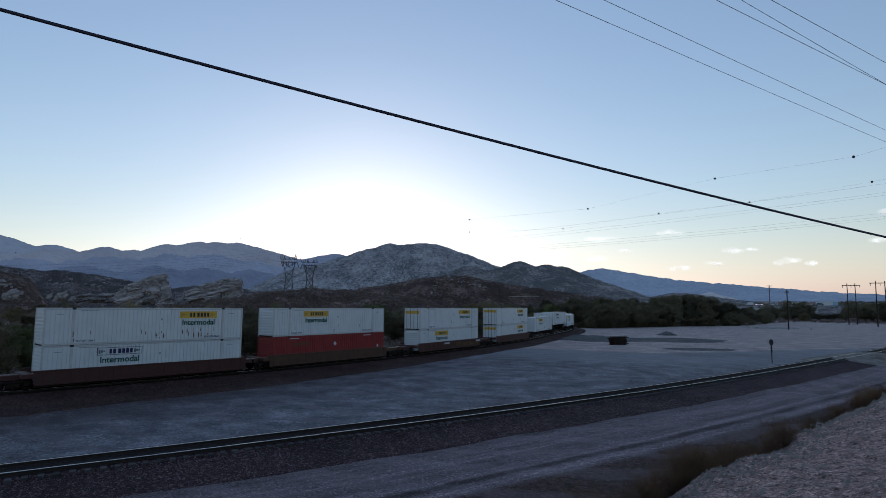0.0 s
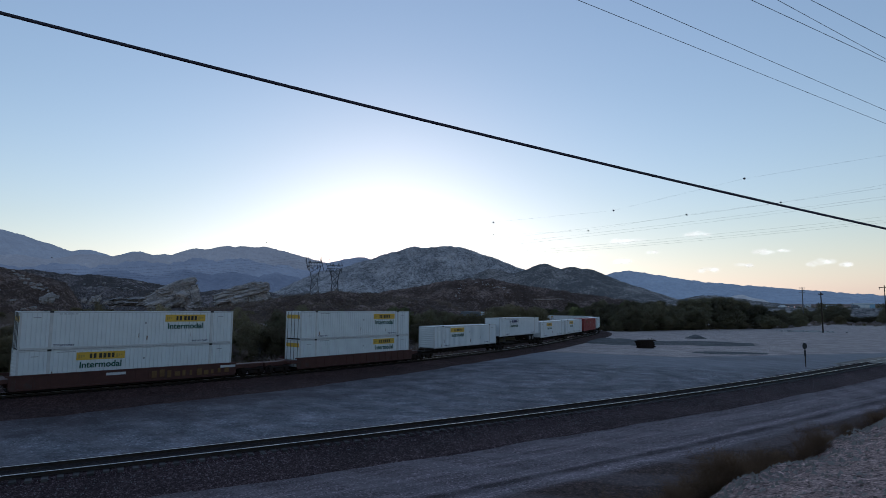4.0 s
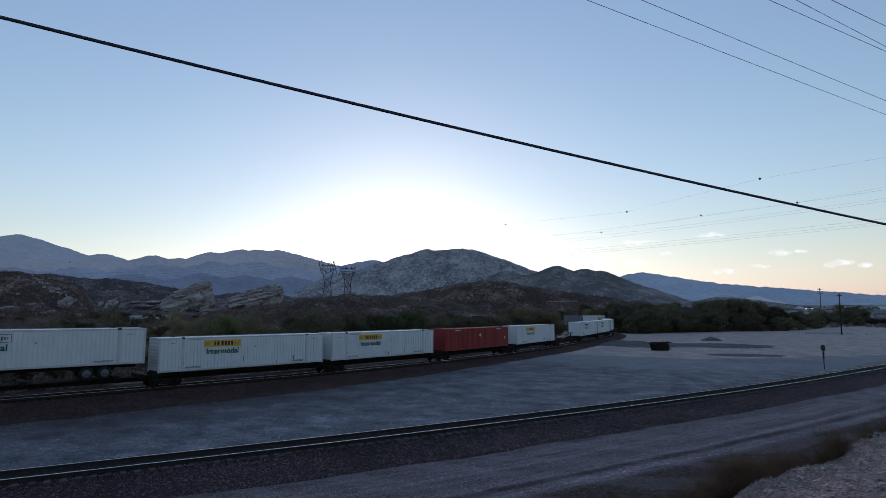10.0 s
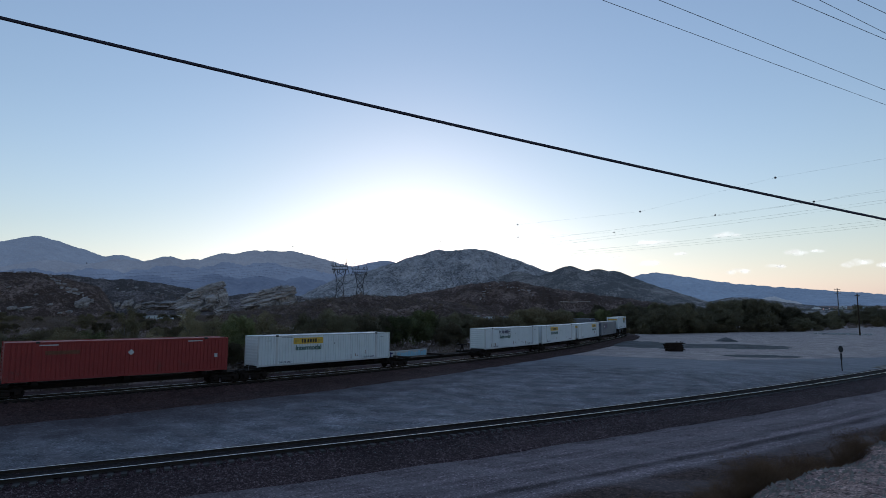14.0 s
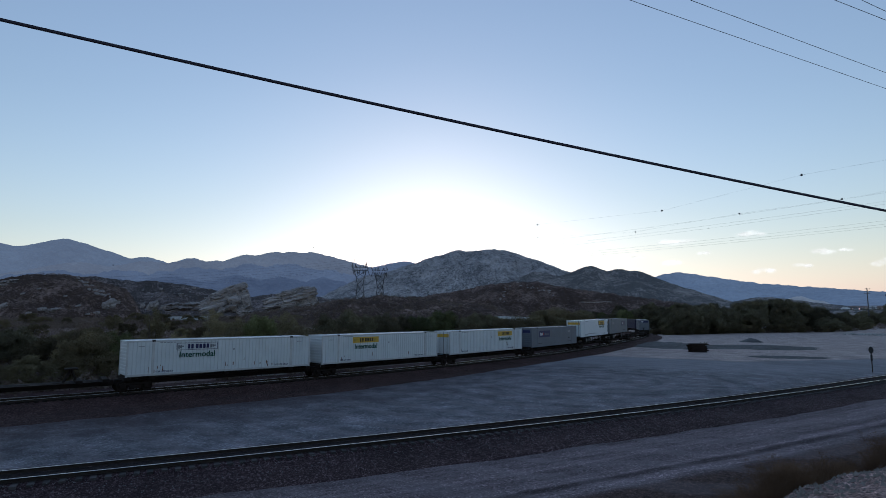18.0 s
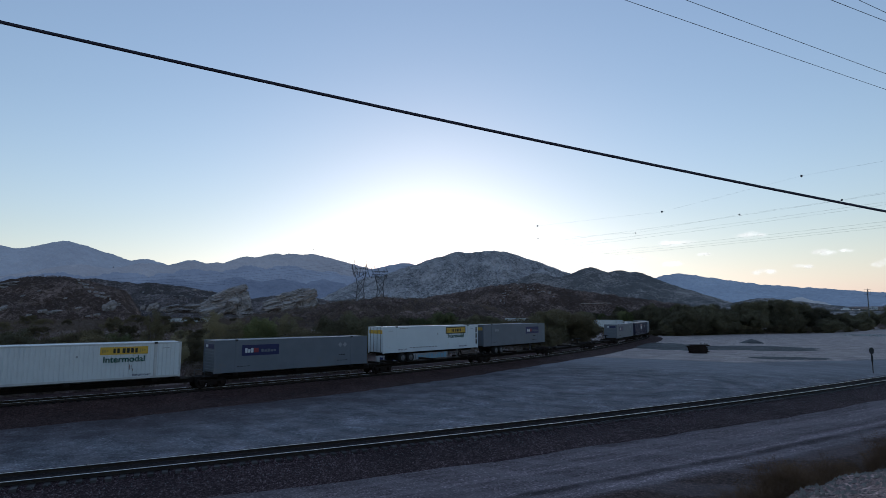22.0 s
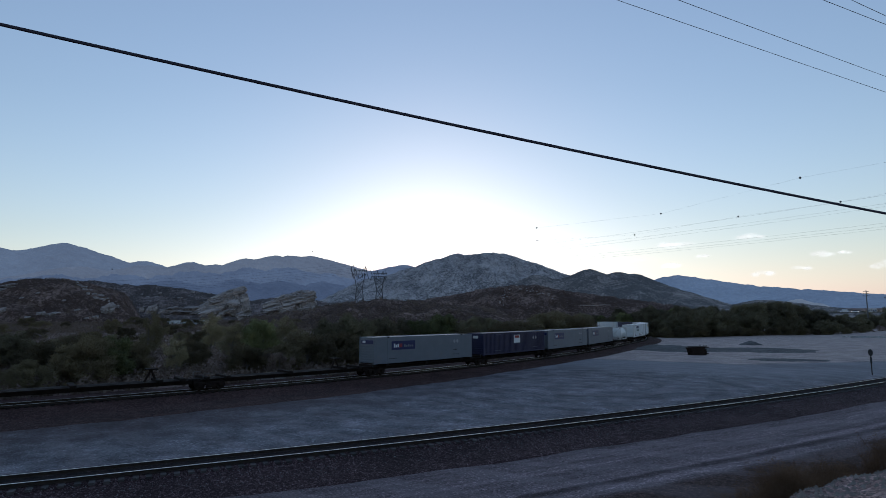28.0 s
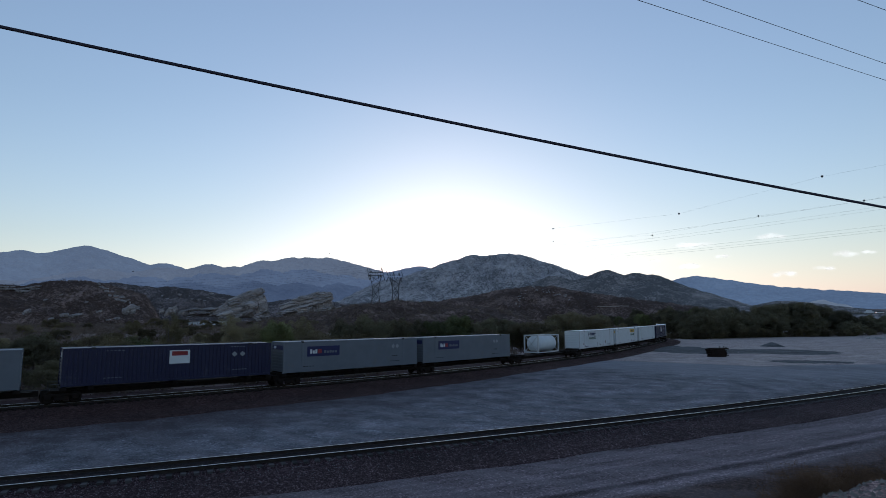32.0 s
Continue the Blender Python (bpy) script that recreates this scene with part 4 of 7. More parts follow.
    # low growth along the edge of the yard
    for k in range(27):
        a = 12.9 + 0.54 * k + rng.uniform(-0.2, 0.2)
        plant("brush", a, edge_of_woods(a) + rng.uniform(2, 5), rng.uniform(1.6, 3.6), rng.uniform(0, 360), rng.uniform(1.2, 1.7))
    # dark clumps between the yard and the highway
    for k in range(34):
        a, d = 28.0 + 0.5 * k + rng.uniform(-0.3, 0.3), rng.uniform(400, 500)
        x, y = d * math.sin(radians(a)), d * math.cos(radians(a))
        h = EYE_Z + d * math.tan(radians((rng.uniform(-1.3, -0.75) if k % 3 else rng.uniform(-0.9, -0.6)) if a < 30.5 else rng.uniform(-1.0, -0.3))) - ground_level(x, y)
        if 32.3 < a < 35.0 and h > 5:
            h = 4.0
        plant("oak", a, d, h, rng.uniform(0, 360), rng.uniform(1.0, 1.6))


plant_woods()


def slope_level(x, y):
    """The ground, or a hill's side where one rises above it."""
    z = ground_level(x, y)
    for name in ("hill_west", "hill_behind_rocks", "hill_knoll"):
        hit = SLOPES[name].ray_cast(Vector((x, y, 300)), Vector((0, 0, -1)))[0]
        if hit:
            z = max(z, hit.z)
    return z


def build_scrub():
    """Low brush over the valley floor and up the near hills, too many to count."""
    rng = random.Random(4)
    centres = []
    for k in range(16500):
        if k < 9500:
            a = rng.uniform(-52, 46) if rng.random() < 0.6 else rng.uniform(-50, 2)
            d, r = edge_of_woods(a) - 1.0 + 390 * rng.random() ** 1.3, rng.uniform(0.35, 1.0)
        else:
            a, d, r = rng.uniform(-50, -1), rng.uniform(240, 640), rng.uniform(0.45, 1.5)
        x, y = d * math.sin(radians(a)), d * math.cos(radians(a))
        if min((MAIN.x - x) ** 2 + (MAIN.y - y) ** 2) < 30 or -14.5 < a < -5 and d < 94:
            continue
        centres.append(((x, y, slope_level(x, y) + r * 0.4), r))
    ob = part("valley_scrub", leaf_lobes(6, centres, 0.2, 0.16, 0.25), LEAF_SCRUB)
    tagged(ob, "low brown-green brush covering the valley floor", "scrub", kind="stuff")


build_scrub()


# ---- the train ----
L, W, H = 16.15, 2.6, 2.9
STACK_FLOOR, SPINE_FLOOR, TRAILER_FLOOR = 0.29, 1.20, 2.09
MESHES = {}


def shared(name, material, build, smooth=False):
    key = (name, material.name)
    if key not in MESHES:
        MESHES[key] = build().mesh(name, material, smooth)
    return MESHES[key]


def lettering(text, size, material):
    key = ("text", text, material.name, size)
    if key not in MESHES:
        cu = bpy.data.curves.new("lettering", "FONT")
        cu.body, cu.size, cu.extrude, cu.offset = text, size, 0.004, size * 0.018
        ob = bpy.data.objects.new("lettering", cu)
        scene.collection.objects.link(ob)
        me = bpy.data.meshes.new_from_object(ob.evaluated_get(bpy.context.evaluated_depsgraph_get()))
        me.name = "lettering"
        me.materials.clear()
        me.materials.append(material)
        bpy.data.objects.remove(ob)
        bpy.data.curves.remove(cu)
        MESHES[key] = me
    return MESHES[key]


def corrugated(x0, x1, z0, z1, y, inward, pitch=0.31, depth=0.045):
    shape, xs, x = Shape(), [], x0
    while x < x1 - pitch * 0.5:
        xs += [(x, 0), (x + pitch * 0.62, 0), (x + pitch * 0.66, 1), (x + pitch * 0.96, 1)]
        x += pitch
    xs.append((x1, 0))
    for px, k in xs:
        shape.v += [(px, y + inward * depth * k, z0), (px, y + inward * depth * k, z1)]
    for i in range(len(xs) - 1):
        shape.f.append((2 * i, 2 * i + 2, 2 * i + 3, 2 * i + 1) if inward > 0 else (2 * i, 2 * i + 1, 2 * i + 3, 2 * i + 2))
    return shape


def box_side(sign):
    return lambda: corrugated(-L / 2 + 0.14, L / 2 - 0.14, 0.16, H - 0.1, sign * (W / 2 - 0.02), -sign)


def end_wall(sign):
    x = sign * (L / 2 - 0.08)
    return lambda: Shape().box(min(x, x - sign * 0.04), max(x, x - sign * 0.04), -W / 2 + 0.1, W / 2 - 0.1, 0.12, H - 0.1)


def end_rib(sign):
    x = sign * (L / 2 - 0.03)
    return lambda: Shape().box(min(x, x - sign * 0.05), max(x, x - sign * 0.05), -W / 2 + 0.12, W / 2 - 0.12, 0.0, 0.17, 0.02)


def ribbed_end(ob, sign, paint):
    wall = part("end_wall", shared(f"end_wall{sign}", paint, end_wall(sign)), paint, ob)
    for i in range(9):
        part("rib", shared(f"end_rib{sign}", paint, end_rib(sign)), paint, wall).matrix_basis = pose(0, 0, 0.2 + i * (H - 0.4) / 9)


def rail_box(y, z0, z1, proud=0.0, t=0.09):
    s = 1 if y > 0 else -1
    return lambda: Shape().box(-L / 2 + 0.12, L / 2 - 0.12, min(y + s * proud, y - s * t), max(y + s * proud, y - s * t), z0, z1, 0.012)


def corner(sx, sy):
    x, y = sx * L / 2, sy * W / 2
    return lambda: Shape().box(min(x, x - sx * 0.13), max(x, x - sx * 0.13), min(y, y - sy * 0.13), max(y, y - sy * 0.13), 0, H, 0.015)


def lift_post(sx, sy):
    x, y = sx * 6.1, sy * W / 2
    return lambda: Shape().box(x - 0.11, x + 0.11, min(y + sy * 0.006, y - sy * 0.07), max(y + sy * 0.006, y - sy * 0.07), 0.05, H - 0.02, 0.015)


def container(name, label, paint, trim, marks, doors=False, group="containers of the train", box=False):
    ob = thing(name, label, "container", group)
    near = part("side_wall", shared("side_near", paint, box_side(-1)) if not box else shared("side_flat_near", paint, lambda: Shape().box(-L / 2 + 0.12, L / 2 - 0.12, -W / 2 + 0.015, -W / 2 + 0.05, 0.14, H - 0.08)), paint, ob)
    part("side_wall", shared("side_far", paint, box_side(1)), paint, ob)
    part("roof", shared("roof", paint, lambda: Shape().box(-L / 2 + 0.05, L / 2 - 0.05, -W / 2 + 0.05, W / 2 - 0.05, H - 0.07, H - 0.02)), paint, ob)
    part("floor_frame", shared("floor_frame", STEEL_DARK, lambda: Shape().box(-L / 2 + 0.1, L / 2 - 0.1, -W / 2 + 0.1, W / 2 - 0.1, 0.02, 0.15)), STEEL_DARK, ob)
    for s in (-1, 1):
        part("top_rail", shared(f"top_rail{s}", trim, rail_box(s * W / 2, H - 0.12, H, -0.004)), trim, ob)
        part("bottom_rail", shared(f"bottom_rail{s}", trim, rail_box(s * W / 2, 0.03, 0.19, -0.004)), trim, ob)
        for e in (-1, 1):
            part("corner_post", shared(f"corner{e}{s}", trim, corner(e, s)), trim, ob)
            lp = part("lifting_post", shared(f"lift{e}{s}", trim, lift_post(e, s)), trim, ob)
            part("lifting_pocket", shared(f"pocket{e}{s}", BLACK_PAINT, lambda e=e, s=s: Shape().box(e * 6.1 - 0.13, e * 6.1 + 0.13, s * W / 2 - 0.12, s * W / 2 + 0.016 * s if s > 0 else s * W / 2 + 0.12, H - 0.11, H + 0.045) if s > 0 else Shape().box(e * 6.1 - 0.13, e * 6.1 + 0.13, s * W / 2 - 0.016, s * W / 2 + 0.12, H - 0.11, H + 0.045)), BLACK_PAINT, lp)
    ribbed_end(ob, 1, paint)
    if doors:
        for k in (-1, 1):
            d = part("door", shared(f"door{k}", paint, lambda k=k: Shape().box(-L / 2 + 0.01, -L / 2 + 0.07, min(0.01 * k, 1.17 * k), max(0.01 * k, 1.17 * k), 0.14, H - 0.1, 0.012)), paint, ob)
            for y in (0.28, 0.88):
                part("locking_rod", shared(f"rod{k}{y}", GALV, lambda k=k, y=y: Shape().tube((-L / 2 - 0.03, k * y, 0.1), (-L / 2 - 0.03, k * y, H - 0.06), 0.028, n=6)), GALV, d, "steel locking rod")
        part("door_sign", shared("door_sign", YELLOW, lambda: Shape().box(-L / 2 - 0.004, -L / 2 + 0.012, -1.1, 1.1, 2.15, 2.55)), YELLOW, ob, "yellow sign panel")
    else:
        ribbed_end(ob, -1, paint)
    marks(ob)
    return ob


FACE = -W / 2 - 0.006


def panel(ob, name, x0, x1, z0, z1, mat, label="", lift=0.0):
    key = f"panel{x0:.2f}{x1:.2f}{z0:.2f}{z1:.2f}{lift:.3f}"
    return part(name, shared(key, mat, lambda: Shape().box(x0, x1, FACE - 0.006 - lift, FACE + 0.03, z0, z1)), mat, ob, label)


def word(ob, text, x, z, size, mat, label="", lift=0.014):
    p = part("lettering", lettering(text, size, mat), mat, ob, label)
    p.matrix_basis = pose(x, FACE - lift, z, 90, 0, 0)
    return p


def small_print(ob, mat):
    for x in (-5.9, 4.4):
        word(ob, "TOP LIFT ONLY", x, 0.27, 0.2, mat, "small stencilled handling words")
    for x in (-7.0, 6.9):
        panel(ob, "number_bar", x - 0.24, x + 0.24, 2.40, 2.45, FAINT_INK, "faint number bar")
    for k in range(5):
        panel(ob, "number_bar", -5.6 + 0.26 * k, -5.42 + 0.26 * k, 2.67, 2.73, FAINT_INK, "faint number bar")
    panel(ob, "data_plate", 0.5, 0.62, 1.86, 2.02, FAINT_INK, "small faint placard")


def yellow_marks(side, faded=False, ink=None, border=False):
    """Sign panel with plain bars, a word under it, small print."""
    def marks(ob):
        x0 = -4.3 if side < 0 else 2.1
        i = ink or GREEN_INK
        if faded:
            for z0, z1 in ((2.02, 2.05), (2.59, 2.62)):
                panel(ob, "sign_border", x0, x0 + 3.4, z0, z1, SIGN_NAVY, "thin dark sign border")
            for x in (x0, x0 + 3.37):
                panel(ob, "sign_border", x, x + 0.03, 2.052, 2.588, SIGN_NAVY, "thin dark sign border")
            bars = SIGN_NAVY
        else:
            panel(ob, "sign_panel", x0, x0 + 3.4, 2.02, 2.62, YELLOW, "yellow sign panel with dark bars")
            bars = BLACK_PAINT
            if border:
                panel(ob, "sign_border", x0 - 0.12, x0 + 3.52, 2.62, 2.74, BLACK_PAINT, "black sign border")
                panel(ob, "sign_border", x0 - 0.12, x0 + 3.52, 1.9, 2.02, BLACK_PAINT, "black sign border")
                for x in (x0 - 0.12, x0 + 3.4):
                    panel(ob, "sign_border", x, x + 0.12, 2.022, 2.618, BLACK_PAINT, "black sign border")
        for x, w in ((0.95, 0.2), (1.22, 0.22), (1.6, 0.24), (1.9, 0.24), (2.2, 0.24), (2.5, 0.22)):
            panel(ob, "sign_bar", x0 + x - 0.05, x0 + x + w - 0.08, 2.13, 2.5, bars, "dark bar of the sign", 0.006)
        for x in (0.12, 2.78):
            for k in range(3):
                panel(ob, "sign_line", x0 + x + 0.16 * k, x0 + x + 0.16 * k + 0.11, 2.15 + 0.06 * k, 2.45 - 0.03 * k, SIGN_OLIVE if not faded else GREY_PAINT, "faded mark of the sign", 0.006)
        word(ob, "Intermodal", x0 + 0.2, 1.42, 0.68, i, "dark green word")
        small_print(ob, SIGN_NAVY)
    return marks


def navy_marks(side):
    def marks(ob):
        x0 = -5.6 if side < 0 else 2.6
        panel(ob, "sign_panel", x0, x0 + 3.6, 1.45, 2.42, SIGN_NAVY, "navy sign panel")
        panel(ob, "sign_block", x0 + 0.3, x0 + 0.52, 1.72, 2.14, WHITE_PAINT, "white block of the sign", 0.006)
        panel(ob, "sign_block", x0 + 0.58, x0 + 0.80, 1.72, 2.02, WHITE_PAINT, "white block of the sign", 0.006)
        panel(ob, "sign_block", x0 + 0.86, x0 + 1.08, 1.72, 2.12, WHITE_PAINT, "white block of the sign", 0.006)
        panel(ob, "sign_block", x0 + 1.13, x0 + 1.58, 1.72, 2.12, SIGN_ORANGE, "dull purple-red block of the sign", 0.006)
        for k in range(5):
            panel(ob, "sign_bar", x0 + 1.85 + 0.3 * k, x0 + 2.08 + 0.3 * k, 1.74, 1.94 + 0.06 * (k in (0, 2)), GREY_PAINT, "pale bar of the sign", 0.006)
        for x in (4.75, 5.3) if side < 0 else (-5.2, -4.7):
            diamond(ob, x, 2.1, FAINT_INK)
        for x in (-6.0, 4.4):
            for k in range(4):
                panel(ob, "number_bar", x + 0.32 * k, x + 0.22 + 0.32 * k, 0.5, 0.56, BLACK_PAINT, "dark number bar")
        for k in range(3):
            panel(ob, "number_bar", 4.6 + 0.25 * k, 4.78 + 0.25 * k, 1.04, 1.14, BLACK_PAINT, "dark number bar")
        end_sign(ob)
    return marks


def end_sign(ob):
    x = -L / 2
    part("end_sign", shared("end_sign", SIGN_NAVY, lambda: Shape().box(x + 0.012, x + 0.03, -1.05, 0.95, 2.18, 2.58)), SIGN_NAVY, ob, "navy end sign")
    part("end_sign_block", shared("end_sign_block", WHITE_PAINT, lambda: Shape().box(x + 0.004, x + 0.02, 0.25, 0.75, 2.26, 2.5)), WHITE_PAINT, ob, "white block of the sign")


def diamond(ob, x, z, mat, r=0.24):
    key = f"diamond{x:.2f}{z:.2f}{r:.2f}"
    def build():
        return Shape().add([(x - r, FACE - 0.01, z), (x, FACE - 0.01, z - r), (x + r, FACE - 0.01, z), (x, FACE - 0.01, z + r), (x - r, FACE + 0.03, z), (x, FACE + 0.03, z - r), (x + r, FACE + 0.03, z), (x, FACE + 0.03, z + r)],
                           [(0, 1, 2, 3), (0, 4, 5, 1), (1, 5, 6, 2), (2, 6, 7, 3), (3, 7, 4, 0)])
    return part("hazard_diamond", shared(key, mat, build), mat, ob, "pale diamond placard")


def blue_marks(ob):
    panel(ob, "sign_panel", -0.6, 1.0, 1.4, 2.5, WHITE_PAINT, "white square sign")
    panel(ob, "sign_block", -0.42, 0.82, 2.06, 2.42, SIGN_ORANGE, "red block of the sign", 0.006)
    panel(ob, "sign_bar", -0.25, 0.65, 2.16, 2.32, RED_PAINT, "dark red bar of the sign", 0.012)
    for x in (4.75, 5.45):
        diamond(ob, x, 2.0, FAINT_INK)
    for x, z in ((-5.3, 0.5), (4.6, 0.62), (-5.2, 2.6), (4.4, 2.62)):
        for k in range(5):
            panel(ob, "number_bar", x + 0.27 * k, x + 0.17 + 0.27 * k, z, z + 0.06, GREY_PAINT, "grey number bar")
    x = -L / 2
    part("end_sign", shared("end_sign_w", WHITE_TRIM, lambda: Shape().box(x + 0.012, x + 0.03, -0.4, 0.4, 2.2, 2.55)), WHITE_TRIM, ob, "white end sign")


def red_marks(ob):
    panel(ob, "name_bar", -5.6, -3.4, 1.95, 2.22, RUST, "dark faded name bar")
    panel(ob, "patch", 6.9, 7.15, 1.2, 1.5, WHITE_TRIM, "small white placard")
    diamond(ob, 0.2, 1.9, WHITE_TRIM)
    for x in (-6.0, 4.6):
        panel(ob, "number_bar", x, x + 1.2, 2.62, 2.7, WHITE_TRIM, "pale number bar")


def rusty(marks, seed, n):
    """Rust runs low on the side."""
    def more(ob):
        marks(ob)
        rng = random.Random(seed)
        for _ in range(n):
            x = rng.choice([-5.6, -0.3, 0.9, 3.2, 4.0]) + rng.gauss(0, 0.5)
            z = rng.uniform(0.2, 0.9)
            w, h = rng.uniform(0.02, 0.07), rng.uniform(0.06, 0.45)
            part("rust_streak", Shape().box(x, x + w, FACE - 0.004, FACE + 0.03, z, z + h), RUST, ob, "brown rust streak")
    return more


def plain_marks(ob):
    small_print(ob, SIGN_NAVY)


def side_frame():
    shape = Shape()
    for s in (-1, 1):
        y0, y1 = (0.92, 1.08) if s > 0 else (-1.08, -0.92)
        shape.box(-1.15, 1.15, y0, y1, 0.55, 0.72, 0.03)
        shape.box(-0.45, 0.45, y0, y1, 0.22, 0.55, 0.05)
        for e in (-0.89, 0.89):
            shape.box(e - 0.2, e + 0.2, y0 - 0.02, y1 + 0.02, 0.3, 0.6, 0.04)
    return shape.box(-0.25, 0.25, -1.0, 1.0, 0.42, 0.66, 0.03)


def wheel_mesh(side):
    return lambda: Shape().lathe([(-0.065 * side, 0.455), (-0.03 * side, 0.45), (-0.028 * side, 0.42), (0.07 * side, 0.41), (0.07 * side, 0.33), (0.03 * side, 0.3), (0.03 * side, 0.12), (0.1 * side, 0.1)], "y", 20)


def truck(parent, x):
    t = part("truck", shared("truck", STEEL_DARK, side_frame), STEEL_DARK, parent, "four-wheeled cast steel truck")
    t.matrix_basis = pose(x, 0, 0)
    for e in (-0.89, 0.89):
        ax = part("axle", shared("axle", STEEL_DARK, lambda: Shape().tube((0, -0.95, 0), (0, 0.95, 0), 0.08)), STEEL_DARK, t)
        ax.matrix_basis = pose(e, 0, 0.42)
        for s in (-1, 1):
            w = part("wheel", shared(f"wheel{s}", STEEL_DARK, wheel_mesh(s), True), STEEL_DARK, t)
            w.matrix_basis = pose(e, s * 0.76, 0.42)
    return t


def well_car(a, b, paint, label):
    """A well car from a to b along its length, about its container's middle."""
    car = thing("well_car", label, "railway car", "cars of the train")
    for s in (-1, 1):
        def side(s=s):
            y0, y1 = (1.36, 1.46) if s > 0 else (-1.46, -1.36)
            shape = Shape().box(-8.5, 8.5, y0, y1, 0.42, 1.38, 0.015)
            shape.box(-8.7, 8.7, min(y0, y1) - 0.03, max(y0, y1) + 0.03, 1.30, 1.42, 0.015)
            shape.box(-8.4, 8.4, min(y0, y1) - 0.04, max(y0, y1) + 0.04, 0.30, 0.44, 0.015)
            return shape
        sill = part("side_sill", shared(f"well_side{s}", paint, side), paint, car)
        for k in range(17):
            r = part("rib", shared(f"well_rib{s}", paint, lambda s=s: Shape().box(-0.05, 0.05, -1.5 if s < 0 else 1.44, -1.44 if s < 0 else 1.5, 0.44, 1.30)), paint, sill)
            r.matrix_basis = pose(-8 + k, 0, 0)
    part("well_floor", shared("well_floor", STEEL_DARK, lambda: Shape().box(-8.4, 8.4, -1.3, 1.3, 0.16, 0.26)), STEEL_DARK, car)
    for end, sgn in ((a, -1), (b, 1)):
        e0, e1 = sorted((8.45 * sgn, end))
        part("end_platform", Shape().box(e0, e1, -0.55, 0.55, 0.72, 1.12, 0.03).box(min(8.45 * sgn, 9.2 * sgn), max(8.45 * sgn, 9.2 * sgn), -1.42, 1.42, 0.86, 1.2, 0.03), paint, car)
    return car


def spine_car(a, b, label, hitch=None, loaded=True):
    car = thing("spine_car", label, "railway car", "cars of the train")
    part("centre_sill", Shape().box(a, b, -0.34, 0.34, 0.55, 0.98, 0.03), STEEL_DARK, car)
    for x in (-7.9, -6.1, 0.0, 6.1, 7.9):
        if a < x < b:
            c = part("cross_bolster", shared("bolster", STEEL_DARK, lambda: Shape().box(-0.22, 0.22, -1.28, 1.28, 0.9, 1.17, 0.03)), STEEL_DARK, car)
            c.matrix_basis = pose(x, 0, 0)
    for s in (-1, 1):
        part("walkway", Shape().box(a + 0.4, b - 0.4, min(s * 0.45, s * 0.95), max(s * 0.45, s * 0.95), 0.92, 0.97), STEEL_DARK, car, "narrow steel walkway")
        part("handrail", Shape().tube((a + 0.5, s * 1.2, 1.0), (a + 0.5, s * 1.2, 1.45), 0.02, n=5).tube((a + 0.5, s * 1.2, 1.45), (a + 1.1, s * 1.2, 1.45), 0.02, n=5), GALV, car)
    if hitch is not None:
        part("trailer_hitch", Shape().tube((hitch - 0.5, 0, 0.9), (hitch, 0, 2.0), 0.09).tube((hitch + 0.45, 0, 0.9), (hitch, 0, 2.0), 0.09).box(hitch - 0.45, hitch + 0.45, -0.5, 0.5, 1.95, 2.07, 0.03), STEEL_DARK, car, "folding trailer hitch stand")
    return car


def trailer(label, paint, trim, marks, wheels, gear, flat):
    """A road trailer riding on the car: its box, running gear, legs."""
    ob = thing("semi_trailer", label, "trailer", "trailers of the train")
    box = container("box", "", paint, trim, marks, doors=wheels < 0, box=flat)
    # the box's parts become parts of the trailer
    for child in list(box.children):
        child.parent = ob
    bpy.data.objects.remove(box)
    part("chassis", Shape().box(-7.6, 7.6, -0.5, -0.38, -0.28, 0.0).box(-7.6, 7.6, 0.38, 0.5, -0.28, 0.0).box(wheels - 1.4, wheels + 1.4, -0.6, 0.6, -0.45, -0.28), STEEL_DARK, ob)
    for e in (-0.62, 0.62):
        ax = part("axle", shared("trailer_axle", STEEL_DARK, lambda: Shape().tube((0, -1.1, 0), (0, 1.1, 0), 0.07)), STEEL_DARK, ob)
        ax.matrix_basis = pose(wheels + e, 0, -0.58)
        for s in (-1, 1):
            w = part("tyre", shared(f"tyre{s}", RUBBER, lambda s=s: Shape().lathe([(-0.28 * s, 0.34), (-0.28 * s, 0.48), (-0.22 * s, 0.51), (0.22 * s, 0.51), (0.28 * s, 0.48), (0.28 * s, 0.34)], "y", 20), True), RUBBER, ob, "dark dual tyre")
            w.matrix_basis = pose(wheels + e, s * 1.0, -0.58)
            part("rim", shared(f"rim{s}", RIM, lambda s=s: Shape().lathe([(0.02 * s, 0.33), (0.285 * s, 0.30), (0.30 * s, 0.275), (0.292 * s, 0.22), (0.289 * s, 0.12), (0.31 * s, 0.1)], "y", 20), True), RIM, w, "silver wheel rim")
    for s in (-1, 1):
        part("landing_leg", Shape().tube((gear, s * 0.75, 0.0), (gear, s * 0.75, -0.95), 0.07).box(gear - 0.16, gear + 0.16, s * 0.75 - 0.13, s * 0.75 + 0.13, -1.0, -0.95), GALV, ob)
    part("leg_brace", Shape().tube((gear, -0.75, -0.5), (gear, 0.75, -0.5), 0.035, n=6).tube((gear, -0.7, -0.7), (gear + 1.1, -0.45, -0.1), 0.03, n=6).tube((gear, 0.7, -0.7), (gear + 1.1, 0.45, -0.1), 0.03, n=6), GALV, ob)
    return ob


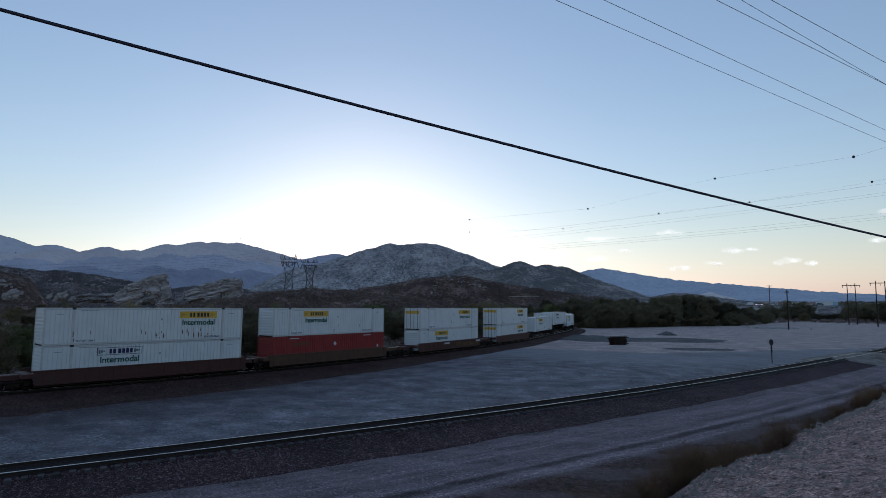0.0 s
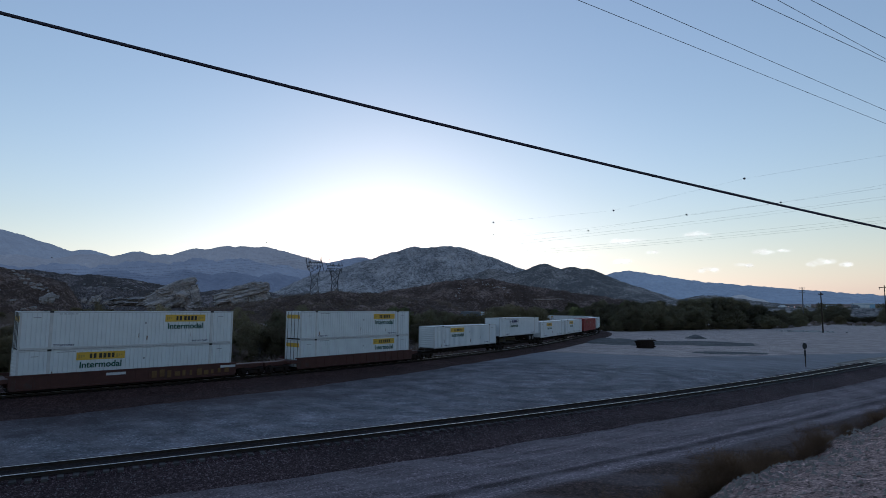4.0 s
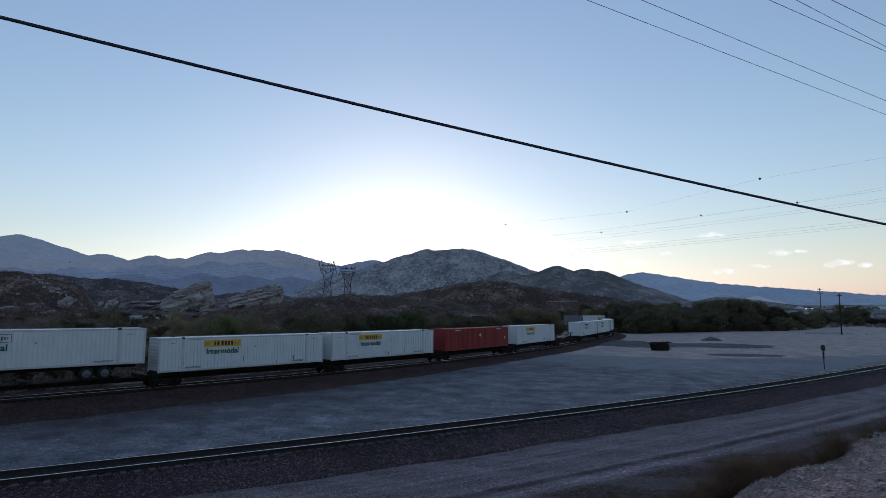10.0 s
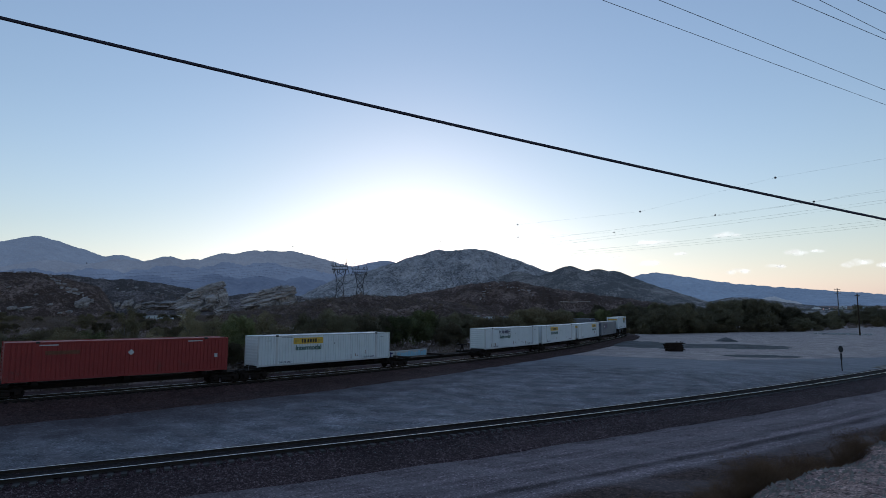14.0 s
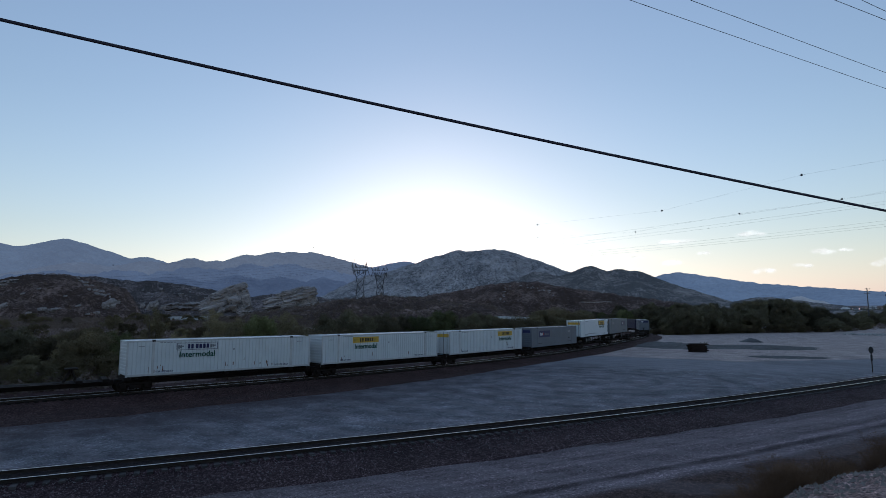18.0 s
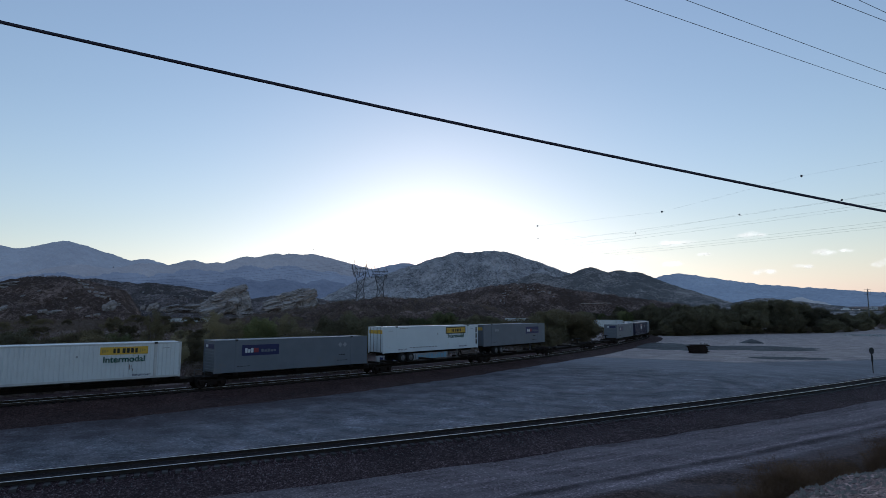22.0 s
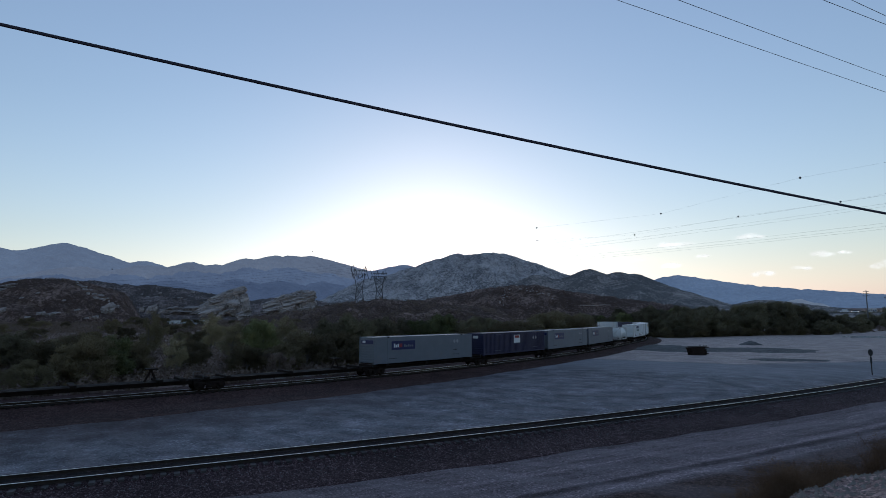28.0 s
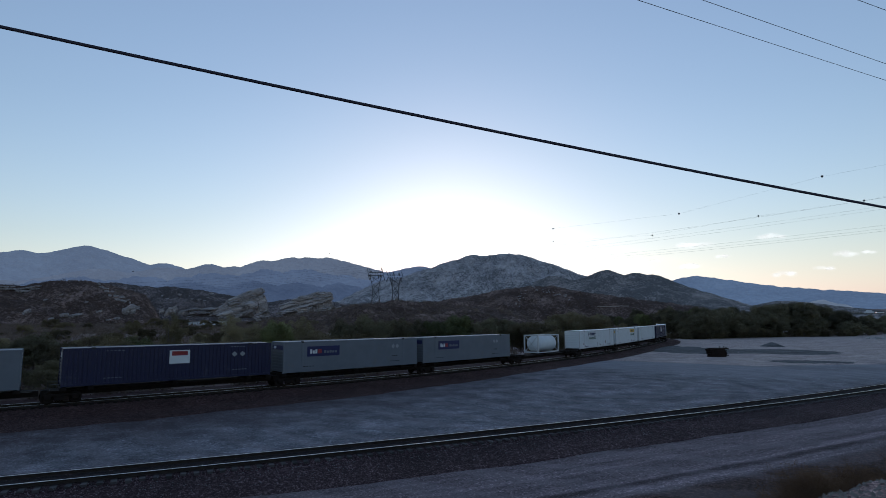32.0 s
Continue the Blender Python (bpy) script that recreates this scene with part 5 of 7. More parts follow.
def tank_container():
    ob = thing("tank_container", "white tank container in an open steel frame", "tank container", "containers of the train")
    part("tank", Shape().lathe([(-2.75, 0.35), (-2.68, 0.75), (-2.5, 1.02), (-2.3, 1.14), (2.3, 1.14), (2.5, 1.02), (2.68, 0.75), (2.75, 0.35)], "x", 24, (0, 0, 1.3)), WHITE_PAINT, ob, smooth=True)
    for e in (-1, 1):
        x = e * 2.97
        for s in (-1, 1):
            part("frame_post", Shape().box(x - 0.08, x + 0.08, s * 1.14 - 0.08, s * 1.14 + 0.08, 0, 2.59, 0.01), WHITE_TRIM, ob)
            part("end_brace", Shape().tube((x, s * 1.1, 0.1), (x, -s * 1.1, 2.5), 0.055, n=6), WHITE_TRIM, ob)
        for z in (0.08, 2.51):
            part("end_rail", Shape().box(x - 0.07, x + 0.07, -1.06, 1.06, z - 0.07, z + 0.07, 0.01), WHITE_TRIM, ob)
    for s in (-1, 1):
        for z in (0.08, 2.51):
            part("side_rail", Shape().box(-2.89, 2.89, s * 1.14 - 0.06, s * 1.14 + 0.06, z - 0.06, z + 0.06, 0.01), WHITE_TRIM, ob)
    part("walkway", Shape().box(-2.5, 2.5, -0.3, 0.3, 2.47, 2.51), GALV, ob)
    part("manhole", Shape().tube((0.2, 0, 2.3), (0.2, 0, 2.58), 0.3, n=14), WHITE_TRIM, ob)
    return ob


WHITE_LABEL = "white corrugated freight container"
# the left end of every load along the line at the start, and what it is
LOADS = [
    (-16.66, "stack", 20, ("rust", 1), ("faded", -1), WELL_PAINT), (2.85, "stack", 21, ("sign", -1), ("red", 0), WELL_OCHRE),
    (26.34, "stack", 22, ("doors", 1), ("sign", -1), WELL_PAINT), (49.69, "stack", 23, ("doors", 1), ("doors", 1), WELL_PAINT),
    (70.85, "single", 24, ("sign", -1)), (88.13, "trailer", 25, ("faded", -1)), (105.26, "single", 26, ("sign", -1)), (122.41, "single", 27, ("sign", -1)),
    (141.03, "single", 28, ("red", 0)), (159.93, "single", 29, ("sign", -1)), (177.3, "empty", 30), (194.5, "single", 31, ("faded", -1)),
    (211.89, "single", 32, ("sign", -1)), (230.17, "single", 33, ("doors", 1)), (248.95, "single", 34, ("grey", -1)), (267.18, "trailer", 35, ("sign", 1)),
    (284.49, "trailer", 36, ("grey", 1)), (302.6, "empty", 37), (320.3, "empty", 38), (337.96, "single", 39, ("grey", -1)), (356.52, "single", 40, ("blue", 0)),
    (373.78, "single", 41, ("grey", -1)), (390.82, "single", 42, ("grey", -1)), (408.5, "tank", 43), (427.2, "single", 44, ("faded", -1)),
    (444.8, "single", 45, ("doors", 1)), (462.8, "single", 46, ("plain", 0)), (480.6, "single", 47, ("blue", 0)), (498.4, "single", 48, ("plain", 0)),
]
RIDERS = []   # each moving thing, its middle along the line at the start, its height above the rails


def make_load(kind, side, seed):
    if kind == "red":
        return container("freight_container", "dull red corrugated freight container", RED_PAINT, RED_PAINT, red_marks)
    if kind == "grey":
        return container("freight_container", "grey smooth-sided freight container with a navy sign", GREY_PAINT, GREY_PAINT, navy_marks(side), box=True)
    if kind == "blue":
        return container("freight_container", "navy blue freight container with a white square sign", BLUE_PAINT, BLUE_PAINT, blue_marks)
    if kind == "plain":
        return container("freight_container", "white freight container without a large sign", WHITE_PAINT, WHITE_TRIM, plain_marks)
    if kind == "faded":
        return container("freight_container", WHITE_LABEL + " with a faded outlined sign", WHITE_PAINT, WHITE_TRIM, rusty(yellow_marks(side, True, None), seed, 16))
    marks = yellow_marks(side)
    marks = rusty(marks, seed, 30 if kind == "rust" else 4)
    return container("freight_container", WHITE_LABEL + (", rust-streaked," if kind == "rust" else "") + " with a yellow sign", WHITE_PAINT, WHITE_TRIM, marks, doors=kind == "doors")


GRAFFITI = surface("ochre_spray_paint", (0.09, 0.055, 0.025), (0.17, 0.11, 0.05), 2, 20, 0.8)


def build_train():
    mids = [s + L / 2 for s, *_ in LOADS]
    joints = [mids[0] - 11.0] + [(a + b) / 2 for a, b in zip(mids, mids[1:])] + [mids[-1] + 10.0]
    for i, (s, kind, seed, *what) in enumerate(LOADS):
        mid, a, b = mids[i], joints[i] - mids[i], joints[i + 1] - mids[i]
        if kind == "stack":
            car = well_car(a + 0.06, b - 0.06, what[2], "ochre-brown steel well car carrying two containers" if what[2] is WELL_OCHRE else "dark brown steel well car carrying two containers")
        else:
            hitch = {"trailer": 6.0 if what and what[0][1] > 0 or seed in (35, 36) else -6.0, "empty": 5.6}.get(kind)
            car = spine_car(a + 0.06, b - 0.06, {"empty": "empty dark steel spine car", "trailer": "dark steel spine car carrying a road trailer"}.get(kind, "dark steel spine car carrying a container"), hitch)
        if seed == 22:
            rng = random.Random(5)
            for k in range(11):
                x0, z0 = 1.2 + 0.62 * k, rng.uniform(0.5, 0.62)
                part("graffiti_bar", Shape().box(x0, x0 + rng.uniform(0.2, 0.45), -1.512, -1.45, z0, z0 + rng.uniform(0.35, 0.6)), GRAFFITI, car, "dull ochre graffiti bar")
            for x0 in (-2.2, 7.0):
                part("graffiti_bar", Shape().box(x0, x0 + 1.4, -1.512, -1.45, 1.02, 1.22), WHITE_TRIM, car, "pale graffiti bar")
        truck(car, a + 1.35)
        if i == len(LOADS) - 1 or (b > 9.4 and i != 0):
            truck(car, b - 1.35)
        RIDERS.append((car, mid, 0.0))
        if kind == "stack":
            RIDERS.append((make_load(*what[1], seed), mid, STACK_FLOOR))
            RIDERS.append((make_load(*what[0], seed + 100), mid, STACK_FLOOR + H))
        elif kind == "single":
            RIDERS.append((make_load(*what[0], seed), mid, SPINE_FLOOR))
        elif kind == "tank":
            RIDERS.append((tank_container(), mid + 0.8, SPINE_FLOOR))
        elif kind == "trailer":
            grey = what[0][0] == "grey"
            marks = navy_marks(what[0][1]) if grey else yellow_marks(what[0][1], what[0][0] == "faded", None, seed == 35)
            label = "grey road trailer with a navy sign, chained on a rail car" if grey else "white road trailer with a sign, riding on a rail car"
            wheels, gear = (4.6, -5.4) if seed == 25 else (-4.5, 4.6)
            if seed == 35:
                plain = marks

                def marks(ob, plain=plain):
                    plain(ob)
                    for k in range(9):
                        panel(ob, "small_bar", -4.1 + 0.52 * k, -3.72 + 0.52 * k, 0.44, 0.54, FAINT_INK, "faint bar of small print")
                    for z in (0.5, 1.25, 2.0):
                        panel(ob, "dark_slot", 7.62, 7.86, z, z + 0.6, BLACK_PAINT, "dark slot in the end frame")
            RIDERS.append((trailer(label, GREY_PAINT if grey else WHITE_GLOSS if seed == 35 else WHITE_PAINT, GREY_PAINT if grey else WHITE_GLOSS if seed == 35 else WHITE_TRIM, marks, wheels, gear, seed in (35, 36)), mid, TRAILER_FLOOR))


build_train()


def on_line(s, up):
    a, b = MAIN.at(s - 6.5), MAIN.at(s + 6.5)
    x = (b - a).normalized()
    y = Vector((0, 0, 1)).cross(x).normalized()
    z = x.cross(y)
    p = (a + b) / 2 + z * up
    return Matrix(((x.x, y.x, z.x, p.x), (x.y, y.y, z.y, p.y), (x.z, y.z, z.z, p.z), (0, 0, 0, 1)))


# ---- poles, wires and towers ----
def on_ground(az, dist, turn=0.0, sink=0.0):
    x, y = dist * math.sin(radians(az)), dist * math.cos(radians(az))
    return pose(x, y, ground_level(x, y) - sink, 0, 0, turn)


def sagging(a, b, sag, radius, n=24, sides=6):
    a, b = Vector(a), Vector(b)
    shape, pts = Shape(), []
    for i in range(n + 1):
        k = i / n
        pts.append(a.lerp(b, k) - Vector((0, 0, sag * 4 * k * (1 - k))))
    side = (b - a).cross(Vector((0, 0, 1))).normalized()
    for p in pts:
        for j in range(sides):
            c = 2 * math.pi * j / sides
            shape.v.append(tuple(p + side * (radius * math.cos(c)) + Vector((0, 0, radius * math.sin(c)))))
    for k in range(n):
        for j in range(sides):
            i = (j + 1) % sides
            shape.f.append((k * sides + j, k * sides + i, (k + 1) * sides + i, (k + 1) * sides + j))
    return shape


def build_overhead_lines():
    # a heavy bundled cable that slopes across the view
    a, b = Vector((-5.64, 7.0, EYE_Z + 3.65)), Vector((10.4, 13.4, EYE_Z + 1.42))
    d = b - a
    hi, lo = a - d + Vector((0, 0, 0.656)), b + d * 0.75 + Vector((0, 0, 0.43))
    cable = thing("overhead_cable", "thick dark bundled cable hanging across the sky", "cable", "overhead lines")
    part("cable", sagging(hi, lo, 0.62, 0.021, 40, 8), WIRE_DARK, cable, smooth=True)
    part("messenger_wire", sagging(hi + Vector((0, 0, 0.024)), lo + Vector((0, 0, 0.024)), 0.62, 0.006, 40, 6), WIRE_DARK, cable, "thin carrying wire", smooth=True)
    for end, z in ((hi, 0.4), (lo, 0.4)):
        part("cable_pole", Shape().tube((end.x, end.y, ground_level(end.x, end.y) - 0.5), (end.x, end.y, end.z + z), 0.14, 0.11, 12), WOOD_POLE, cable, "dark wooden pole")
    # five bare wires on one row of poles, running beside the tracks
    h, turn = 9.0, radians(54.6)
    u, v = Vector((math.sin(turn), math.cos(turn), 0)), Vector((math.cos(turn), -math.sin(turn), 0))
    line = thing("power_wires", "five thin bare wires high above the bank", "wires", "overhead lines")
    for off, up, skew in ((-1.29, 0.0, 0.0), (-1.195, 0.0, 0.0), (-1.142, 0.00, 4.36), (-0.987, 0.06, 0.15), (-1.040, 0.00, 4.37)):
        p0, p1 = v * (off * h) - u * 25, v * (off * h + skew) + u * 95
        z = EYE_Z + h + up * h
        part("wire", sagging((p0.x, p0.y, z + 0.3), (p1.x, p1.y, z + 0.3), 0.35, 0.0085, 40), WIRE_THIN, line, smooth=True)
    for s in (-25, 95):
        c = v * (-1.07 * h) + u * s
        part("pole", Shape().tube((c.x, c.y, ground_level(c.x, c.y) - 0.5), (c.x, c.y, EYE_Z + h + 0.6), 0.16, 0.12, 12), WOOD_POLE, line)
        p, q = c - v * 2.4, c + v * 2.4
        part("crossarm", Shape().tube((p.x, p.y, EYE_Z + h + 0.22), (q.x, q.y, EYE_Z + h + 0.22), 0.07, n=6), WOOD_POLE, line)


build_overhead_lines()


def lattice_tower(name, az, dist, height, turn, label):
    tower = thing(name, label, "pylon", "transmission towers", at=on_ground(az, dist, turn, 0.5))
    r = 0.27
    rng = random.Random(int(dist))
    levels = [(0.0, 7.0), (0.2, 5.4), (0.4, 4.0), (0.58, 2.9), (0.72, 4.2), (0.84, 6.2)]
    for sx in (-1, 1):
        for sy in (-1, 1):
            shape = Shape()
            for (a, wa), (b, wb) in zip(levels, levels[1:]):
                shape.tube((sx * wa, sy * wa * 0.6, a * height), (sx * wb, sy * wb * 0.6, b * height), r, n=4)
            part("leg", shape, TOWER_STEEL, tower)
    for (a, wa), (b, wb) in zip(levels, levels[1:]):
        for s in (-1, 1):
            part("brace", Shape().tube((-wa, s * wa * 0.6, a * height), (wb, s * wb * 0.6, b * height), r * 0.7, n=4).tube((wa, s * wa * 0.6, a * height), (-wb, s * wb * 0.6, b * height), r * 0.7, n=4), TOWER_STEEL, tower)
            part("brace", Shape().tube((s * wa, -wa * 0.6, a * height), (s * wb, wb * 0.6, b * height), r * 0.7, n=4).tube((s * wa, wa * 0.6, a * height), (s * wb, -wb * 0.6, b * height), r * 0.7, n=4), TOWER_STEEL, tower)
    for z, w in ((0.84, 8.0), (0.9, 7.0)):
        part("crossarm", Shape().tube((-w, -1, z * height), (w, -1, z * height), r, n=4).tube((-w, 1, z * height), (w, 1, z * height), r, n=4).tube((-w, -1, z * height), (w, 1, z * height), r * 0.6, n=4), TOWER_STEEL, tower)
    for x in (-8.0, -5.5, -3.0, -0.5, 2.5, 5.0, 7.5):
        part("insulator", Shape().tube((x, 0, 0.86 * height), (x + rng.uniform(-2.2, 2.2), 0, height * rng.uniform(0.74, 0.8)), 0.35, n=5).tube((x, 0, 0.88 * height), (x + rng.uniform(-2.4, 2.4), 0, height * rng.uniform(0.93, 0.99)), 0.35, n=5), TOWER_STEEL, tower)
        part("jumper_wire", Shape().tube((x - 1.5, 0, height * rng.uniform(0.85, 0.95)), (x + 1.5, 0, height * rng.uniform(0.78, 0.9)), 0.16, n=4), TOWER_STEEL, tower)
    for x in (-5.5, 6.0):
        part("peak", Shape().tube((x * 1.3, 0, 0.86 * height), (x, 0, 1.12 * height if x < 0 else 1.06 * height), r, r * 0.5, n=4), TOWER_STEEL, tower)
    return tower


lattice_tower("transmission_tower", -15.05, 600, 57, 12, "dark steel lattice tower seen against the sunset")
lattice_tower("transmission_tower", -13.1, 640, 57, 20, "steel lattice tower partly against the mountain")


def sky_point(az, el, dist):
    return Vector((dist * math.sin(radians(az)), dist * math.cos(radians(az)), EYE_Z + dist * math.tan(radians(el))))


def build_transmission_line():
    """Conductors from the towers to the right, with round aircraft markers on the upper ones."""
    line = thing("transmission_line", "far transmission wires with round marker balls", "power line", "overhead lines")
    ball = shared("marker_ball", BLACK_PAINT, lambda: Shape().lathe([(-0.34, 0.04), (-0.31, 0.16), (-0.20, 0.29), (-0.05, 0.35), (0.05, 0.35), (0.20, 0.29), (0.31, 0.16), (0.34, 0.04)], "x", 12), True)
    rows = [((-14.9, 4.7, 600), [(-5.1, 6.25, 420), (2.66, 7.8, 270), (14.33, 8.61, 230), (25.7, 10.73, 200), (36.1, 11.4, 175)], (58, 15.0, 140)),
            ((-13.0, 4.5, 640), [(-4.6, 5.6, 440), (2.66, 6.55, 330), (11.9, 6.75, 300), (20.8, 7.88, 260), (28.4, 8.4, 240), (37.2, 9.25, 215)], (58, 11.5, 180))]
    for start, balls, end in rows:
        pts = [sky_point(*p) for p in (start, *balls, end)]
        for p, q in zip(pts, pts[1:]):
            part("wire", sagging(p, q, 0.0, 0.012, 4, 4), WIRE_THIN, line)
        for p in pts[1:-1]:
            b = part("marker_ball", ball, BLACK_PAINT, line, "dark round aircraft marker")
            b.matrix_basis = Matrix.Translation(p)
    for k, (e0, e1, sag) in enumerate(((4.6, 9.9, 6), (4.35, 9.1, 6), (4.1, 8.9, 6), (3.9, 7.2, 6), (3.75, 6.9, 6), (3.6, 6.7, 6))):
        part("wire", sagging(sky_point(-14.5, e0 - 0.1, 620), sky_point(48, e1 * 0.9 + 0.6, 420), sag, 0.03, 30, 4), WIRE_THIN, line)
        part("wire", sagging(sky_point(-15.1, e0, 600), sky_point(-50, e0 - 2.3, 640), 8, 0.05, 24, 4), WIRE_THIN, line)
    for az, el in ((-19.6, 5.6), (-36.8, 3.6)):
        b = part("marker_ball", ball, BLACK_PAINT, line, "dark round aircraft marker")
        b.matrix_basis = Matrix.Translation(sky_point(az, el, 420))


build_transmission_line()


def utility_pole(az, dist, height, arms, label, turn=0.0, steel=False):
    pole = thing("utility_pole", label, "utility pole", "utility poles", at=on_ground(az, dist, turn, 0.3))
    mat = GALV if steel else WOOD_POLE
    part("pole", Shape().tube((0, 0, 0), (0, 0, height), 0.017 * height, 0.011 * height, 10), mat, pole)
    for k in range(arms):
        z = height - 0.7 - 1.3 * k
        part("crossarm", Shape().box(-1.5, 1.5, -0.09, 0.09, z - 0.1, z + 0.1), mat, pole)
        for x in (-1.35, -0.6, 0.6, 1.35):
            part("insulator", Shape().tube((x, 0, z + 0.1), (x, 0, z + 0.4), 0.07, n=6), GALV, pole)
    return pole


utility_pole(29.6, 420, 22, 3, "tall slim steel utility pole", -20, True)
utility_pole(30.9, 226, 13.5, 1, "dark wooden utility pole beside the yard", 35)


def h_frame(az, dist, height, label):
    pole = thing("h_frame_pole", label, "utility pole", "utility poles", at=on_ground(az, dist, -az, 0.3))
    for x in (-1.6, 1.6):
        part("pole", Shape().tube((x, 0, 0), (x * 0.95, 0, height), 0.24, 0.16, 10), WOOD_POLE, pole)
    part("crossarm", Shape().box(-3.6, 3.6, -0.12, 0.12, height - 1.1, height - 0.8), WOOD_POLE, pole)
    for x in (-3.3, 0.0, 3.3):
        part("insulator", Shape().tube((x, 0, height - 1.1), (x, 0, height - 2.0), 0.1, n=6), GALV, pole)
    return pole


h_frame(35.4, 330, 19.5, "dark wooden two-legged power pole")
h_frame(37.3, 300, 19.5, "dark wooden two-legged power pole near the road")
h_frame(40.5, 270, 19.0, "dark wooden two-legged power pole near the road")


# ---- the yard ----
def track_ties(track, line, s0, s1, first, last, half, joined):
    """Wooden ties: the nearest as single pieces, the rest as one part."""
    mesh = shared("tie" + track.name, TIE_NEAR, lambda: Shape().box(-0.115, 0.115, -1.3, 1.3, -0.2, 0.0, 0.012))
    rng = random.Random(9)
    rest = Shape()
    s = s0
    while s < s1:
        p = line.at(s, rng.gauss(0, 0.03), -0.165)
        h = line.turn(s)
        if first <= s <= last:
            t = part("tie", mesh, TIE_NEAR, track)
            t.matrix_basis = pose(p.x, p.y, p.z, 0, 0, 90 - math.degrees(h) + rng.gauss(0, 0.7))
        else:
            c, w = Vector((math.sin(h), math.cos(h), 0)) * 0.115, Vector((math.cos(h), -math.sin(h), 0)) * 1.3
            vs = [p - c - w, p + c - w, p + c + w, p - c + w]
            vs = [v - Vector((0, 0, 0.2)) for v in vs] + vs
            rest.add(vs, [(4, 7, 6, 5), (0, 1, 5, 4), (1, 2, 6, 5), (2, 3, 7, 6), (3, 0, 4, 7)])
        s += 0.53
    if joined:
        ob = part("ties", rest, TIE_WOOD, track)
        ob["kind"] = "stuff"


track_ties(SIDING_TRACK, SIDING, -60, 200, -8, 145, 1.3, True)
track_ties(MAIN_TRACK, MAIN, -120, 260, 9e9, 9e9, 1.3, True)


def build_post():
    post = thing("marker_post", "dark post with an oval plate beside the siding", "sign post", at=pose(43.6, 76.9, ground_level(43.6, 76.9) - 0.05, 0, 0, -29))
    part("post", Shape().tube((0, 0, -0.3), (0, 0, 2.6), 0.055, n=8), WOOD_POLE, post)
    part("plate", Shape().lathe([(-0.03, 0.25), (-0.02, 0.30), (0.02, 0.30), (0.03, 0.25)], "y", 20), BLACK_PAINT, post, "dark round plate").matrix_basis = Matrix.Translation((0, -0.06, 2.75)) @ Matrix.Diagonal((0.85, 1, 1.4, 1))
    part("lower_plate", Shape().box(-0.11, 0.11, -0.1, -0.05, 1.45, 2.2, 0.02), BLACK_PAINT, post, "narrow dark plate")


build_post()


SAND = surface("pale_sand", (0.14, 0.125, 0.11), (0.34, 0.31, 0.28), 0.6, 8.0, 0.95, space="world", stain=(0.12, 0.11, 0.09), stain_scale=0.35, stain_at=0.46)


OLD_TIE = surface("black_old_tie", (0.010, 0.007, 0.006), (0.032, 0.022, 0.018), 2, 20, 0.9)


def build_tie_stack():
    stack = thing("tie_stack", "stack of old dark railway ties on the gravel", "tie stack", at=pose(32.9, 108.9, ground_level(32.9, 108.9), 0, 0, 8))
    rng = random.Random(6)
    mesh = shared("stacked_tie", OLD_TIE, lambda: Shape().box(-1.3, 1.3, -0.11, 0.11, 0, 0.18, 0.015))
    for layer in range(8):
        for k in range(7):
            t = part("tie", mesh, OLD_TIE, stack)
            t.matrix_basis = pose(rng.gauss(0, 0.22) + (0.25 if layer % 2 else -0.1), -0.75 + 0.25 * k + rng.gauss(0, 0.01), 0.19 * layer, 0, 0, rng.gauss(0, 1.5))
    for x in (-0.7, 0.2, 0.9, 1.3):
        part("stake", Shape().box(x, x + 0.12, -0.85, -0.7, 1.52, rng.uniform(1.65, 1.9)), TIE_END, stack, "pale upright stub")
    for x in (-0.8, 0.8):
        part("bearer", Shape().box(x - 0.1, x + 0.1, -0.95, 0.95, -0.12, 0.0), TIE_WOOD, stack)


build_tie_stack()


def build_crossing():
    """Packed dirt over the siding where vehicles cross."""
    shape = Shape()
    stations = np.arange(86, 108, 1.0)
    offs = [-5.5, -3.5, -1.6, 1.6, 3.8, 6.5]
    for s in stations:
        edge = smooth(86, 89, s) * (1 - smooth(104, 107, s))
        for o in offs:
            p = SIDING.at(s, o)
            g = ground_level(p.x, p.y)
            up = SIDING.at(s).z - 0.012 - g
            k = edge * (1 if abs(o) < 2 else 0.45 if abs(o) < 4 else 0)
            shape.v.append((p.x, p.y, g - 0.1 + (up + 0.1) * k))
    n = len(offs)
    for i in range(len(stations) - 1):
        for k in range(n - 1):
            shape.f.append((n * i + k, n * i + n + k, n * i + n + k + 1, n * i + k + 1))
    tagged(part("dirt_crossing", shape, SAND, None, smooth=True), "packed pale dirt crossing over the siding", "crossing", kind="structure")
build_crossing()
GRAVEL_DARK = speckle("dark_spread_gravel", [(0.1, (0.06, 0.06, 0.062)), (0.9, (0.15, 0.15, 0.152))], 5.0)


